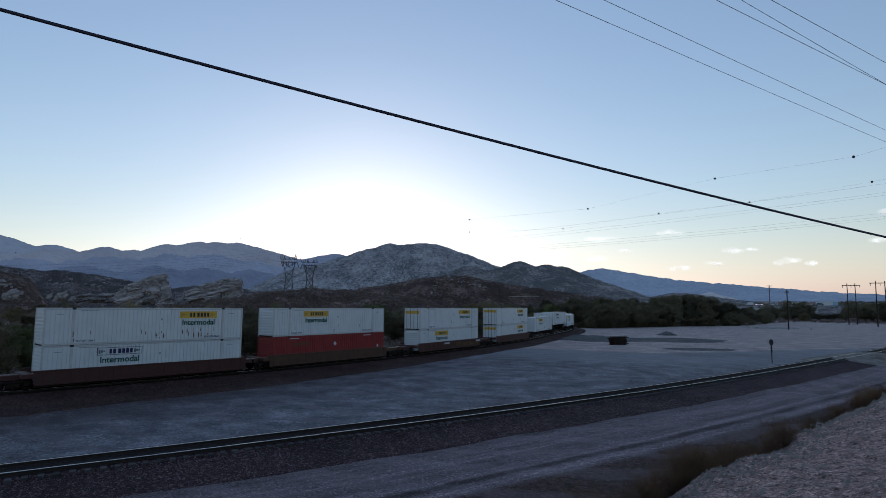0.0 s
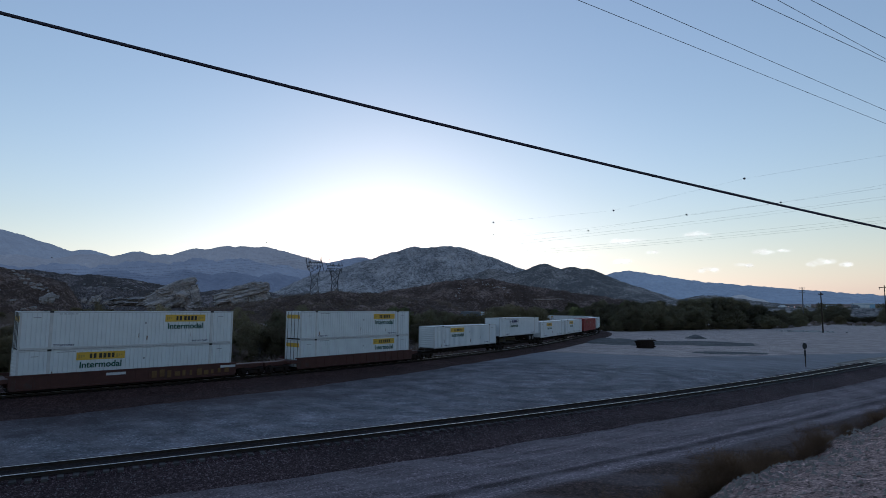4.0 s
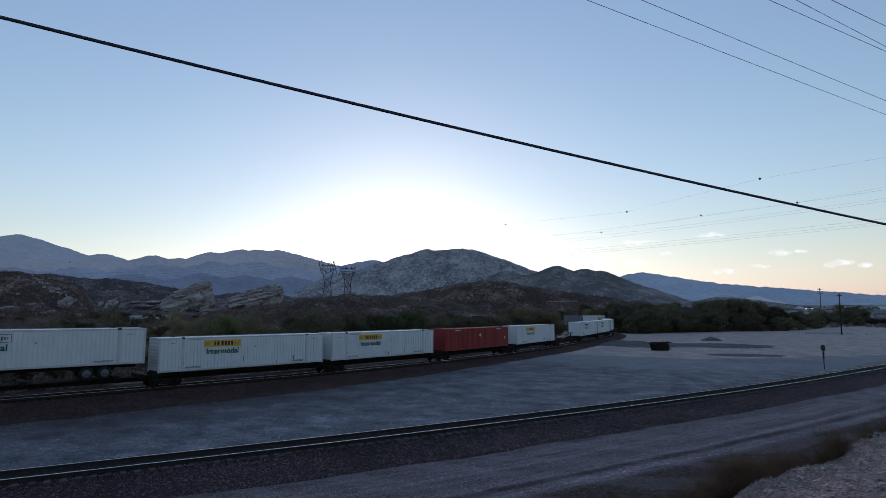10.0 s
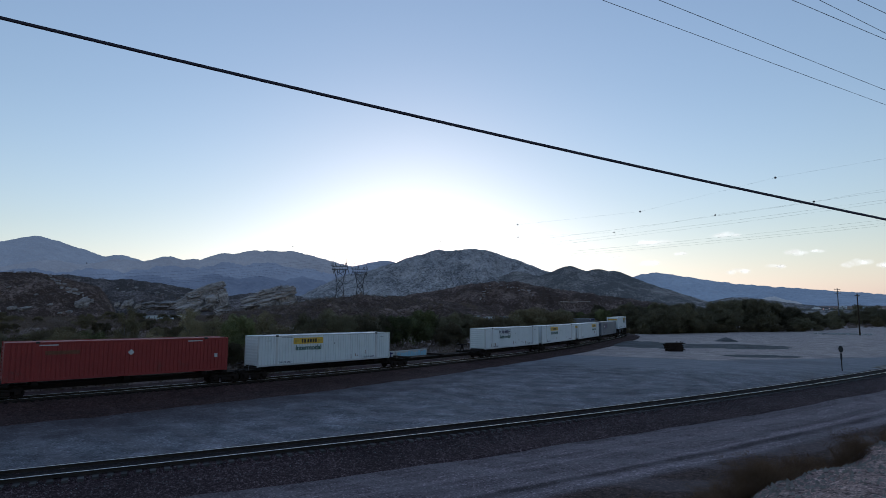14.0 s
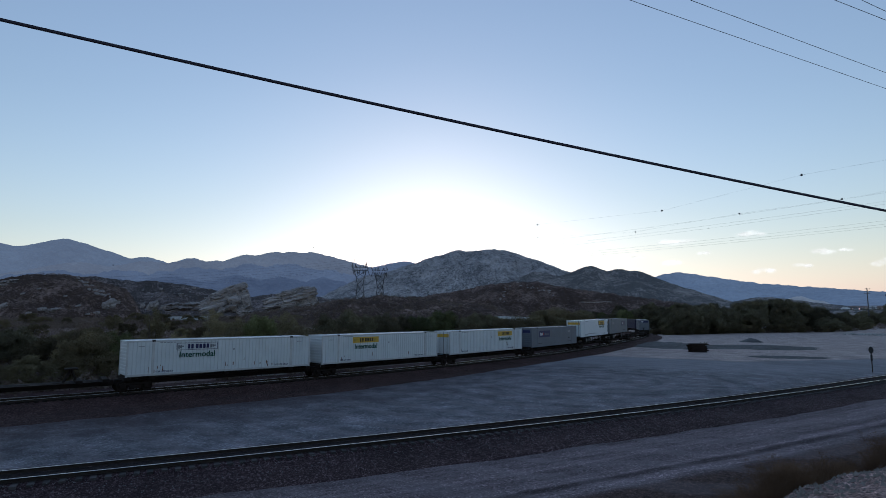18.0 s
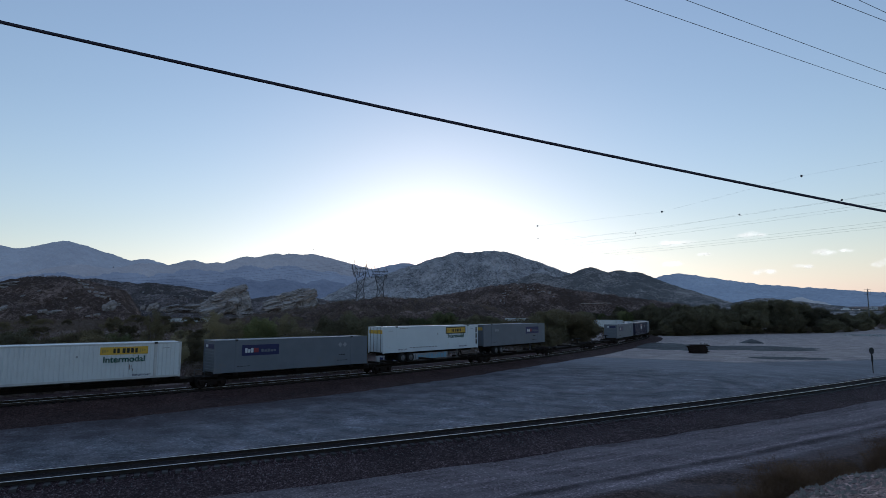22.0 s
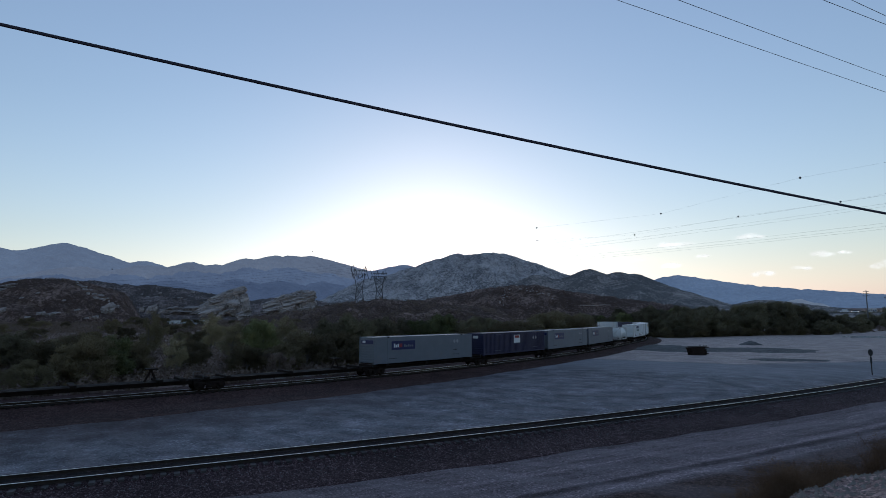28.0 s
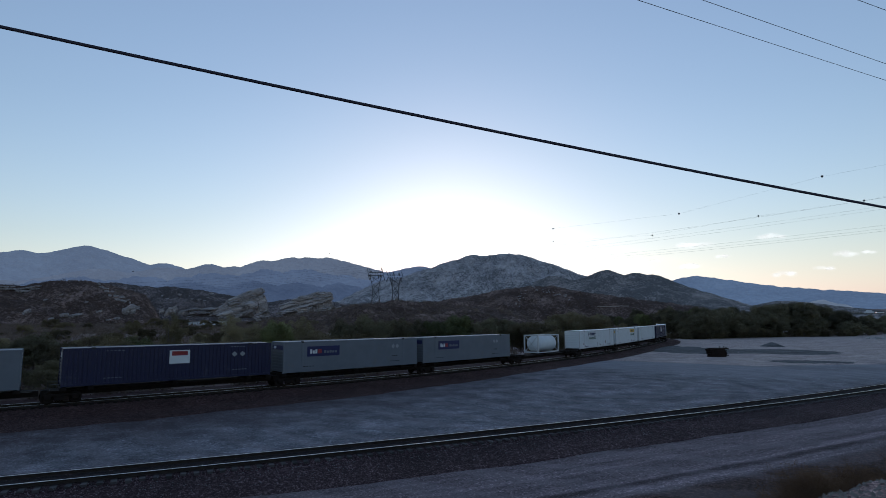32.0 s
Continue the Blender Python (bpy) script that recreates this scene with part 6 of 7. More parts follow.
def mound(name, label, category, at, sx, sy, h, seed, mat):
    """A heap with slumped, uneven sides."""
    shape, n, m = Shape(), 40 if h > 1 else 96, 12
    x0, y0 = at
    for k in range(m + 1):
        f = k / m
        for i in range(n):
            a = 2 * math.pi * i / n
            w = f * (1 + 0.16 * fractal(math.cos(a) * 1.3, math.sin(a) * 1.3, seed) + (0.22 * fractal(math.cos(a) * 5, math.sin(a) * 5, seed) if h < 1 else 0))
            lx, ly = w * sx * math.cos(a), w * sy * math.sin(a)
            x, y = x0 + lx, y0 + ly
            z = ground_level(x, y) - 0.06 + h * (max(0, 1 - f) ** 0.9 if h > 1 else 1 - f ** 3) * (1 - 0.25 * abs(fractal(x * 0.5, y * 0.5, seed))) if f < 1 else ground_level(x, y) - 0.15
            shape.v.append((x, y, z))
    for k in range(m):
        for i in range(n):
            j = (i + 1) % n
            shape.f.append((k * n + i, (k + 1) * n + i, (k + 1) * n + j, k * n + j))
    return tagged(part(name, shape, mat, None, smooth=True), label, category)


mound("gravel_mound", "small cone of dark gravel on the sand", "gravel pile", (56.8, 146.5), 2.9, 2.6, 1.15, 2.0, GRAVEL_DARK)
mound("gravel_windrow", "long low spread of dark gravel on the sand", "gravel", (50.0, 126.0), 13.0, 9.5, 0.22, 3.0, GRAVEL_DARK)
mound("gravel_windrow", "low spread of dark gravel across the yard", "gravel", (44.0, 99.5), 7.0, 3.4, 0.18, 4.0, GRAVEL_DARK)
mound("gravel_windrow", "dark gravel shoulder beside the curve of the main track", "gravel", (33.0, 130.0), 10.0, 16.0, 0.2, 5.0, GRAVEL_DARK)


def build_graffiti_wall():
    p = sky_point(-9.7, 0, 84)
    wall = thing("low_concrete_wall", "low white concrete wall with dark blue graffiti behind the track", "wall", at=pose(p.x, p.y, ground_level(p.x, p.y), 0, 0, 52))
    part("block", Shape().box(-7.0, -0.1, -0.2, 0.2, -0.2, 1.3, 0.03), CONCRETE, wall)
    part("block", Shape().box(0.1, 6.6, -0.2, 0.2, -0.2, 1.25, 0.03), CONCRETE, wall)
    rng = random.Random(2)
    x = -6.6
    while x < -0.6:
        w = rng.uniform(0.3, 0.6)
        part("graffiti_bar", Shape().box(x, x + w * 0.4, -0.212, -0.19, 0.25, 1.15).box(x + w * 0.4, x + w, -0.212, -0.19, rng.choice([0.3, 0.6, 0.9]), 1.1), SIGN_NAVY, wall, "dark blue graffiti bar")
        x += w + 0.22
    x = 0.4
    sky_blue = surface("sky_blue_spray", (0.25, 0.42, 0.55), (0.35, 0.52, 0.62), 2, 20, 0.8)
    while x < 6.0:
        w = rng.uniform(0.3, 0.55)
        part("graffiti_bar", Shape().box(x, x + w, -0.212, -0.19, 0.25, rng.uniform(0.9, 1.15)), sky_blue, wall, "light blue graffiti bar")
        x += w + 0.12


build_graffiti_wall()


def build_path():
    """A pale sandy track behind the line."""
    shape = Shape()
    stations = np.arange(-2, 72, 2.0)
    for s in stations:
        for k in range(5):
            p = MAIN.at(s, -8.2 - 0.9 * k + 0.5 * fractal(s * 0.1, k * 3.0))
            shape.v.append((p.x, p.y, ground_level(p.x, p.y) + 0.05))
    for i in range(len(stations) - 1):
        for k in range(4):
            shape.f.append((5 * i + k, 5 * i + k + 1, 5 * i + 6 + k, 5 * i + 5 + k))
    tagged(part("dirt_path", shape, SAND, None, smooth=True), "pale sandy dirt path behind the main track", "path", kind="structure")


build_path()


# ---- rocks ----
def sandstone_material():
    """Pale stone in dipping beds, dark lines along the cracks, dark brush in patches."""
    m, t, b = material("bedded_sandstone", 0.95)
    b.inputs["Specular IOR Level"].default_value = 0.15
    vec = coords(t, "object")
    dip = t.nodes.new("ShaderNodeMapping")
    dip.inputs["Rotation"].default_value = (0, radians(16), 0)
    t.links.new(vec, dip.inputs["Vector"])
    thin = t.nodes.new("ShaderNodeMapping")
    thin.inputs["Scale"].default_value = (0.05, 0.10, 0.45)
    t.links.new(dip.outputs[0], thin.inputs["Vector"])
    dip = thin
    beds, lumps, fine = noise_node(t, dip.outputs[0], 1.0, 6, 0.6), noise_node(t, vec, 0.09, 5, 0.6), noise_node(t, vec, 1.1, 5, 0.7)
    col = ramp(t, math_node(t, "MULTIPLY_ADD", fine, 0.4, math_node(t, "MULTIPLY", beds, 0.6)), [(0.34, (0.19, 0.175, 0.172)), (0.5, (0.35, 0.325, 0.318)), (0.62, (0.50, 0.465, 0.455))])
    crack = ramp(t, beds, [(0.455, (0, 0, 0)), (0.485, (1, 1, 1)), (0.505, (0, 0, 0))])
    col = mix(t, math_node(t, "MULTIPLY", crack, 0.7), col, (0.09, 0.08, 0.07))
    brush = ramp(t, math_node(t, "MULTIPLY_ADD", fine, 0.25, math_node(t, "MULTIPLY", lumps, 0.75)), [(0.55, (0, 0, 0)), (0.62, (1, 1, 1))])
    col = mix(t, math_node(t, "MULTIPLY", brush, 0.85), col, (0.10, 0.088, 0.075))
    t.links.new(col, b.inputs["Base Color"])
    bump(t, b, math_node(t, "MULTIPLY_ADD", fine, 0.3, beds), 0.9, 1.2)
    return m


SANDSTONE = sandstone_material()


def rock(name, label, az, el_base, dist, w, d, h, tilt, seed, n=40, m=24):
    """A weathered block with tilted strata."""
    shape = Shape()
    ca, sa = math.cos(radians(tilt)), math.sin(radians(tilt))
    for k in range(m + 1):
        ph = math.pi * k / m
        for i in range(n):
            th = 2 * math.pi * i / n
            p = Vector((math.sin(ph) * math.cos(th), math.sin(ph) * math.sin(th), math.cos(ph)))
            q = Vector([math.copysign(abs(c) ** 0.8, c) for c in p])
            band = q.z * ca + q.x * sa
            ledge = 0.03 * math.sin(band * 13 + 2 * noise.noise(p * 1.5 + Vector((seed, 0, 0)))) + 0.018 * math.sin(band * 31) - 0.10 * max(0, 0.12 - abs(noise.noise(p * 2.6 + Vector((seed, 2, 0))))) / 0.12
            r = 0.96 + ledge + 0.34 * noise.noise(p * 1.4 + Vector((0, seed, 0))) + 0.17 * noise.noise(p * 3.2 + Vector((0, seed, 3))) + 0.07 * noise.noise(p * 8 + Vector((0, seed, 5)))
            x, y, z = q.x * r * w / 2, q.y * r * d / 2, q.z * r * h / 2
            shape.v.append((x * 1.0 + z * sa * 0.25, y, z + x * sa * 0.42))
    for k in range(m):
        for i in range(n):
            j = (i + 1) % n
            shape.f.append((k * n + i, (k + 1) * n + i, (k + 1) * n + j, k * n + j))
    ob = part(name, shape, SANDSTONE, None, smooth=False)
    p = sky_point(az, el_base, dist)
    ob.matrix_basis = Matrix.Translation((p.x, p.y, p.z + h * 0.3)) @ pose(0, 0, 0, 0, 0, -az)
    return tagged(ob, label, "rock")


def slab(rock_thing, rng, cx, cy, cz, w, d, h, dip, n=22, m=12):
    """One bed of stone: a broken plate with worn edges, tilted along the dip."""
    seed = rng.uniform(0, 90)
    ca, sa = math.cos(radians(dip)), math.sin(radians(dip))
    vs = []
    for k in range(m + 1):
        v = math.pi * k / m
        for i in range(n):
            a = 2 * math.pi * i / n
            p = Vector((math.sin(v) * math.cos(a), math.sin(v) * math.sin(a), math.cos(v)))
            q = Vector([math.copysign(abs(c) ** 0.62, c) for c in p])
            r = 0.95 + 0.22 * noise.noise(q * 1.6 + Vector((seed, 0, 0))) + 0.12 * noise.noise(q * 4 + Vector((0, seed, 0))) - 0.25 * max(0.0, 0.1 - abs(noise.noise(q * 2.2 + Vector((0, 0, seed))))) / 0.1
            x, y, z = q.x * r * w / 2, q.y * r * d / 2, q.z * (0.8 + 0.2 * r) * h / 2
            vs.append((cx + x * ca - z * sa, cy + y, cz + x * sa + z * ca))
    fs = [(k * n + i, (k + 1) * n + i, (k + 1) * n + (i + 1) % n, k * n + (i + 1) % n) for k in range(m) for i in range(n)]
    part("bed", Shape().add(vs, fs), SANDSTONE, rock_thing)


def outcrop(label, az, el_base, dist, w, h, back, dip, seed, beds):
    """Beds of sandstone stacked on one another, rising to one side and broken off there."""
    rng = random.Random(seed)
    ob = thing("sandstone_outcrop", label, "rock", at=Matrix.Translation(sky_point(az, el_base, dist)) @ pose(0, 0, 0, 0, 0, -az))
    for k in range(beds):
        x = rng.uniform(-0.46, 0.46) * w
        top = h * float(np.interp(2 * x / w, [-1.0, -0.6, -0.1, 0.35, 0.7, 0.9, 1.0], back))
        level = (k + 0.5) / beds if k % 3 else 0.92
        long, thick = rng.uniform(0.28, 0.55) * w, rng.uniform(0.17, 0.32) * h
        long = min(long, 2.2 * (w * 0.52 - abs(x)) + 0.12 * w)
        slab(ob, rng, x, level * 7 + rng.uniform(-1.5, 1.5), level * top - thick * 0.45, long, rng.uniform(7, 13), thick, dip + rng.gauss(0, 4))
    for x in np.linspace(-0.4, 0.42, 7):
        top = h * float(np.interp(2 * x, [-1.0, -0.6, -0.1, 0.35, 0.7, 0.9, 1.0], back))
        slab(ob, rng, x * w, 8.0, top * 0.38, 0.24 * w, 12, top * 1.05, dip * 0.6, 22, 18)
    return ob


outcrop("large pale sandstone outcrop with a steep broken face", -27.6, -0.35, 420, 32, 19.0, [0.25, 0.50, 0.82, 0.98, 1.0, 0.86, 0.5], 19, 5, 17)
outcrop("long pale sandstone outcrop with dipping beds and a brushy top", -21.6, -0.5, 426, 35, 18.6, [0.5, 0.64, 0.86, 1.0, 0.9, 0.6, 0.25], 14, 9, 17)
outcrop("low flat pale sandstone slabs beside the large outcrop", -31.2, -0.35, 424, 22, 6.5, [0.4, 0.8, 0.7, 0.9, 1.0, 0.9, 0.7], 8, 14, 14)
outcrop("low pale rock ledge behind the brushy knoll", -18.3, 0.0, 500, 15, 4.6, [0.4, 0.6, 0.9, 1.0, 0.8, 0.6, 0.4], 10, 16, 9)


def seated_rock(label, az, el, w, h, tilt, seed, on):
    """A boulder on the slope of a hill, or on the brushy flat before it."""
    way = (sky_point(az, el, 1000) - Vector((0, 0, EYE_Z))).normalized()
    hit = SLOPES[on].ray_cast(Vector((0, 0, EYE_Z)), way)
    dist = Vector((hit[0].x, hit[0].y, 0)).length if hit[0] else 420.0
    k = dist / 430.0
    rock("sandstone_boulder", label, az, el - 0.25 * h / 7.5, dist - 0.5, w * k, w * k * 0.7, h * k, tilt, seed, 26, 15)


rng_rock = random.Random(3)
PALE = "pale weathered sandstone boulder in the brush"
# a rib of broken rock down the shoulder of the brushy hill
for k in range(22):
    f = k / 21
    seated_rock(PALE, -39.3 + 3.1 * f + rng_rock.gauss(0, 0.12), 2.3 - 2.0 * f ** 0.9 + rng_rock.gauss(0, 0.08), rng_rock.uniform(1.2, 3.6), rng_rock.uniform(0.8, 2.0), rng_rock.uniform(-30, 30), k * 1.7, "hill_west")
# broken ledges near the top of the same hill
for k in range(16):
    seated_rock(PALE, rng_rock.uniform(-46.5, -43.6), rng_rock.uniform(1.75, 2.2), rng_rock.uniform(2.0, 6.0), rng_rock.uniform(0.8, 2.0), rng_rock.uniform(0, 20), 50 + k * 1.3, "hill_west")
for az, el, w, h in ((-36.95, 0.05, 8.0, 7.5), (-37.9, -0.55, 4.5, 2.2), (-38.5, -0.6, 3.0, 1.2), (-41.0, -0.3, 9.0, 3.0), (-41.7, -0.2, 5.0, 2.6), (-42.6, -0.45, 3.4, 1.4), (-44.2, 0.05, 4.5, 4.0), (-44.5, -1.35, 4.5, 1.2),
                     (-33.6, 0.1, 7.5, 5.2), (-32.8, -0.1, 4.0, 3.0), (-34.4, 0.1, 3.2, 3.6), (-34.0, -0.2, 3.0, 2.2), (-39.2, 0.1, 3.4, 1.4), (-40.2, 0.9, 2.6, 1.2), (-43.0, 1.1, 3.0, 1.2), (-42.0, 1.5, 2.2, 1.0)):
    seated_rock("large pointed pale boulder below the brushy hill" if w == 8.0 else PALE, az, el, w, h, 24, az, "hill_west")
for k in range(14):
    seated_rock(PALE, rng_rock.uniform(-34.5, -28.5), rng_rock.uniform(0.7, 1.7), rng_rock.uniform(1.2, 3.5), rng_rock.uniform(0.6, 1.6), rng_rock.uniform(0, 25), 80 + k * 2.1, "hill_behind_rocks")


# a stony slide and a bare rib on the middle foothill
for k in range(20):
    f = k / 19
    seated_rock(PALE, 0.4 + 3.6 * f + rng_rock.gauss(0, 0.12), 2.05 - 1.0 * f + rng_rock.gauss(0, 0.1), rng_rock.uniform(0.7, 1.8), rng_rock.uniform(0.5, 1.1), rng_rock.uniform(-20, 20), 120 + k, "hill_middle")
for k in range(16):
    f = k / 15
    seated_rock(PALE, -0.2 - 0.9 * f + rng_rock.gauss(0, 0.2), 1.75 - 1.4 * f + rng_rock.gauss(0, 0.08), rng_rock.uniform(0.7, 1.6), rng_rock.uniform(0.4, 1.0), rng_rock.uniform(-20, 20), 160 + k, "hill_middle")


def build_hill_road():
    """A pale dirt road cut into the foothill."""
    shape = Shape()
    eye = Vector((0, 0, EYE_Z))
    azs = np.arange(6.6, 9.5, 0.1)
    for a in azs:
        p = SLOPES["hill_middle"].ray_cast(eye, (sky_point(a, 0.16 + 0.02 * math.sin(a * 3), 1000) - eye).normalized())[0]
        out = Vector((-math.sin(radians(a)), -math.cos(radians(a)), 0))
        shape.v += [tuple(p + out * 2.0 + Vector((0, 0, -0.9))), tuple(p + out * 2.0 + Vector((0, 0, 0.1))), tuple(p - out * 3.0 + Vector((0, 0, 0.3)))]
    for i in range(len(azs) - 1):
        shape.f += [(3 * i + k, 3 * i + 3 + k, 3 * i + 4 + k, 3 * i + 1 + k) for k in range(2)]
    tagged(part("hill_road", shape, surface("pale_cut_dirt", (0.27, 0.23, 0.20), (0.40, 0.35, 0.31), 0.2, 3.0, 0.95, space="world"), None), "pale dirt road cut into the brown foothill", "road", kind="structure")


build_hill_road()


def build_long_shed():
    p = sky_point(-30.6, 0, 370)
    shed = thing("white_long_shed", "long low white shed in front of the rocks", "building", at=pose(p.x, p.y, ground_level(p.x, p.y), 0, 0, 28))
    part("wall", Shape().box(-11, 11, -2, 2, -0.3, 2.7), WHITE_PAINT, shed)
    part("roof", Shape().box(-11.3, 11.3, -2.3, 2.3, 2.7, 2.95), CONCRETE, shed)
    for k in range(9):
        part("post", Shape().box(-10.6 + 2.65 * k - 0.12, -10.6 + 2.65 * k + 0.12, -2.12, -2.0, -0.3, 2.7), GREY_PAINT, shed)


build_long_shed()


def build_highway():
    """A raised road with a rail along it, beyond the yard."""
    shape = Shape()
    azs = np.arange(27.0, 58.0, 1.0)
    for a in azs:
        d = 560 - 2.0 * (a - 27)
        for r, el in ((d - 26, None), (d, -0.66), (d + 14, -0.66), (d + 40, None)):
            p = sky_point(a, el or 0, r)
            shape.v.append((p.x, p.y, p.z if el else ground_level(p.x, p.y) - 0.3))
    for i in range(len(azs) - 1):
        for k in range(3):
            shape.f.append((4 * i + k, 4 * i + k + 1, 4 * i + 5 + k, 4 * i + 4 + k))
    road = tagged(part("highway", shape, DARK_HILL, None), "raised highway on a brushy embankment", "road", kind="structure")
    rail = Shape()
    for a0, a1 in zip(azs, azs[1:]):
        p, q = sky_point(a0, -0.62, 559 - 2.0 * (a0 - 27)), sky_point(a1, -0.62, 559 - 2.0 * (a1 - 27))
        rail.tube(p, q, 0.14, n=4)
    part("guard_rail", rail, GALV, road, "grey guard rail")


build_highway()


def build_far_woods():
    """Dark trees along the far side of the road, too far to tell apart."""
    rng = random.Random(51)
    lobes = []
    for _ in range(420):
        a, d = rng.uniform(26.5, 47), rng.uniform(585, 820)
        top = EYE_Z + d * math.tan(radians(rng.uniform(-0.62, -0.18) - (0.25 if a < 30.5 or 32.4 < a < 34.9 else 0)))
        x, y = d * math.sin(radians(a)), d * math.cos(radians(a))
        for up in (1.5, 5.0):
            r = rng.uniform(2.2, 3.8)
            lobes.append(((x + rng.gauss(0, 2), y + rng.gauss(0, 2), top - r - up + 1.5), r))
    ob = part("far_woods", leaf_lobes(52, lobes, 0.5, 0.55), LEAF_DARK)
    tagged(ob, "dark belt of trees beyond the highway", "woods", kind="stuff")


build_far_woods()


def road_vehicle(name, label, az, l, h, paint, lamps=False):
    p = sky_point(az, -0.66, 566 - 2.0 * (az - 27))
    v = thing(name, label, "vehicle", "vehicles on the highway", at=pose(p.x, p.y, p.z, 0, 0, -az + 12))
    part("body", Shape().box(-l / 2, l / 2, -1.1, 1.1, 0.45, h * 0.62, 0.12), paint, v)
    part("cabin", Shape().box(-l * 0.32, l * 0.3, -1.0, 1.0, h * 0.62, h, 0.15), paint if h > 2.2 else BLACK_PAINT, v)
    for x in (-l * 0.32, l * 0.32):
        for s in (-1, 1):
            w = part("wheel", shared("car_wheel", RUBBER, lambda: Shape().lathe([(-0.12, 0.3), (-0.1, 0.35), (0.1, 0.35), (0.12, 0.3)], "y", 14)), RUBBER, v)
            w.matrix_basis = pose(x, s * 1.0, 0.35)
    if lamps:
        lamp, t, b = material("lit_lamp", 0.4)
        b.inputs["Emission Color"].default_value, b.inputs["Emission Strength"].default_value = (1.0, 0.45, 0.3, 1), 5.0
        for x in (-l / 2, l / 2):
            part("headlight", Shape().box(x - 0.2, x + 0.2, -1.16, -1.08, 0.75, 1.0), lamp, v, "glowing lamp")


road_vehicle("car", "small car with glowing lamps on the highway", 28.75, 4.6, 1.7, WHITE_PAINT, True)
road_vehicle("van", "white van on the highway", 28.1, 5.8, 2.5, WHITE_PAINT)
road_vehicle("van", "grey van on the highway", 33.2, 5.8, 2.5, GREY_PAINT)


def build_far_buildings():
    def shed(az, dist, w, h, d, turn, wall, label, up=0.0):
        p = sky_point(az, 0, dist)
        b = thing("warehouse", label, "building", "far buildings", at=pose(p.x, p.y, EYE_Z - 0.75 * dist / 57.3 + up - 5, 0, 0, turn - az))
        part("wall", Shape().box(-w / 2, w / 2, -d / 2, d / 2, 0, h), wall, b)
        part("roof", Shape().add([(-w / 2 - 0.3, -d / 2 - 0.3, h), (w / 2 + 0.3, -d / 2 - 0.3, h), (w / 2 + 0.3, d / 2 + 0.3, h), (-w / 2 - 0.3, d / 2 + 0.3, h), (-w / 2 - 0.3, 0, h * 1.22), (w / 2 + 0.3, 0, h * 1.22)], [(0, 1, 5, 4), (2, 3, 4, 5), (0, 4, 3), (1, 2, 5), (0, 3, 2, 1)]), CONCRETE, b)
        for k in range(4):
            x = -w / 2 + w * (k + 0.5) / 4
            if w < 15:
                part("window", Shape().box(x - w * 0.07, x + w * 0.07, -d / 2 - 0.06, -d / 2 + 0.02, h * 0.35, h * 0.7), SIGN_NAVY, b, "dark window")
            elif k < 3:
                part("panel", Shape().box(x - w * 0.12, x + w * 0.12, -d / 2 - 0.06, -d / 2 + 0.02, h * 0.2, h * 0.95), WHITE_PAINT, b, "white cladding panel")
    shed(33.7, 620, 15, 4.6, 12, 8, surface("pale_blue_cladding", (0.25, 0.40, 0.55), (0.36, 0.52, 0.66), 0.3, 3, 0.6), "pale blue and white metal warehouse", 5)
    shed(31.6, 700, 9, 2.8, 8, -6, WHITE_PAINT, "low white roadside building", 6)
    shed(36.5, 640, 14, 3.2, 10, 4, GREY_PAINT, "low grey roadside building", 5)
    shed(29.9, 760, 7, 2.8, 10, 0, WHITE_PAINT, "small white building among trees", 7)


build_far_buildings()


def build_rubble():
    rng = random.Random(13)
    shape = Shape()
    for _ in range(260):
        a, d = rng.gauss(29.6, 0.9), 232 + rng.gauss(0, 3)
        x, y = d * math.sin(radians(a)), d * math.cos(radians(a))
        s = rng.uniform(0.15, 0.5)
        z = ground_level(x, y) + s * 0.3
        c = Vector((x, y, z))
        vs = [c + Vector((rng.uniform(-1, 1), rng.uniform(-1, 1), rng.uniform(-0.7, 0.9))).normalized() * s for _ in range(6)]
        shape.add(vs, [(0, 1, 2), (0, 2, 3), (0, 3, 4), (1, 2, 5), (2, 3, 5), (3, 4, 5), (0, 4, 1), (4, 1, 5)])
    tagged(part("concrete_rubble", shape, CONCRETE), "heap of broken pale concrete at the yard's edge", "rubble", kind="stuff")


build_rubble()


# ---- the bank in front ----
def bank_point(e, q):
    x = BANK_AT[0] + e * math.sin(BANK_TURN) + q * math.cos(BANK_TURN)
    y = BANK_AT[1] + e * math.cos(BANK_TURN) - q * math.sin(BANK_TURN)
    return x, y


def make_dry_shrub(seed, leafy):
    rng = random.Random(seed)
    bush = thing("dry_shrub", "dry brown shrub with thin stems on the bank", "shrub", "shrubs on the bank")
    wood, tips = Shape(), []
    for _ in range(34):
        a, lean = rng.uniform(0, 6.28), rng.uniform(0.1, 0.75)
        h = rng.uniform(0.45, 1.0)
        tip = Vector((math.cos(a) * lean * h, math.sin(a) * lean * h, h))
        mid = tip * 0.55 + Vector((rng.gauss(0, 0.05), rng.gauss(0, 0.05), 0.05))
        wood.tube((0.05 * math.cos(a), 0.05 * math.sin(a), -0.1), mid, 0.009, 0.006, 4, False)
        wood.tube(mid, tip, 0.006, 0.002, 4, False)
        for k in (0.55, 0.7, 0.85, 1.0):
            tips.append((tuple(tip * k + Vector((rng.gauss(0, 0.06), rng.gauss(0, 0.06), rng.gauss(0, 0.04)))), 0.09))
    part("stem", wood, LEAF_DRY, bush)
    part("foliage", leaf_cloud(rng, tips, leafy * 3, 0.013, 0.9), LEAF_DRY, bush)
    return bush


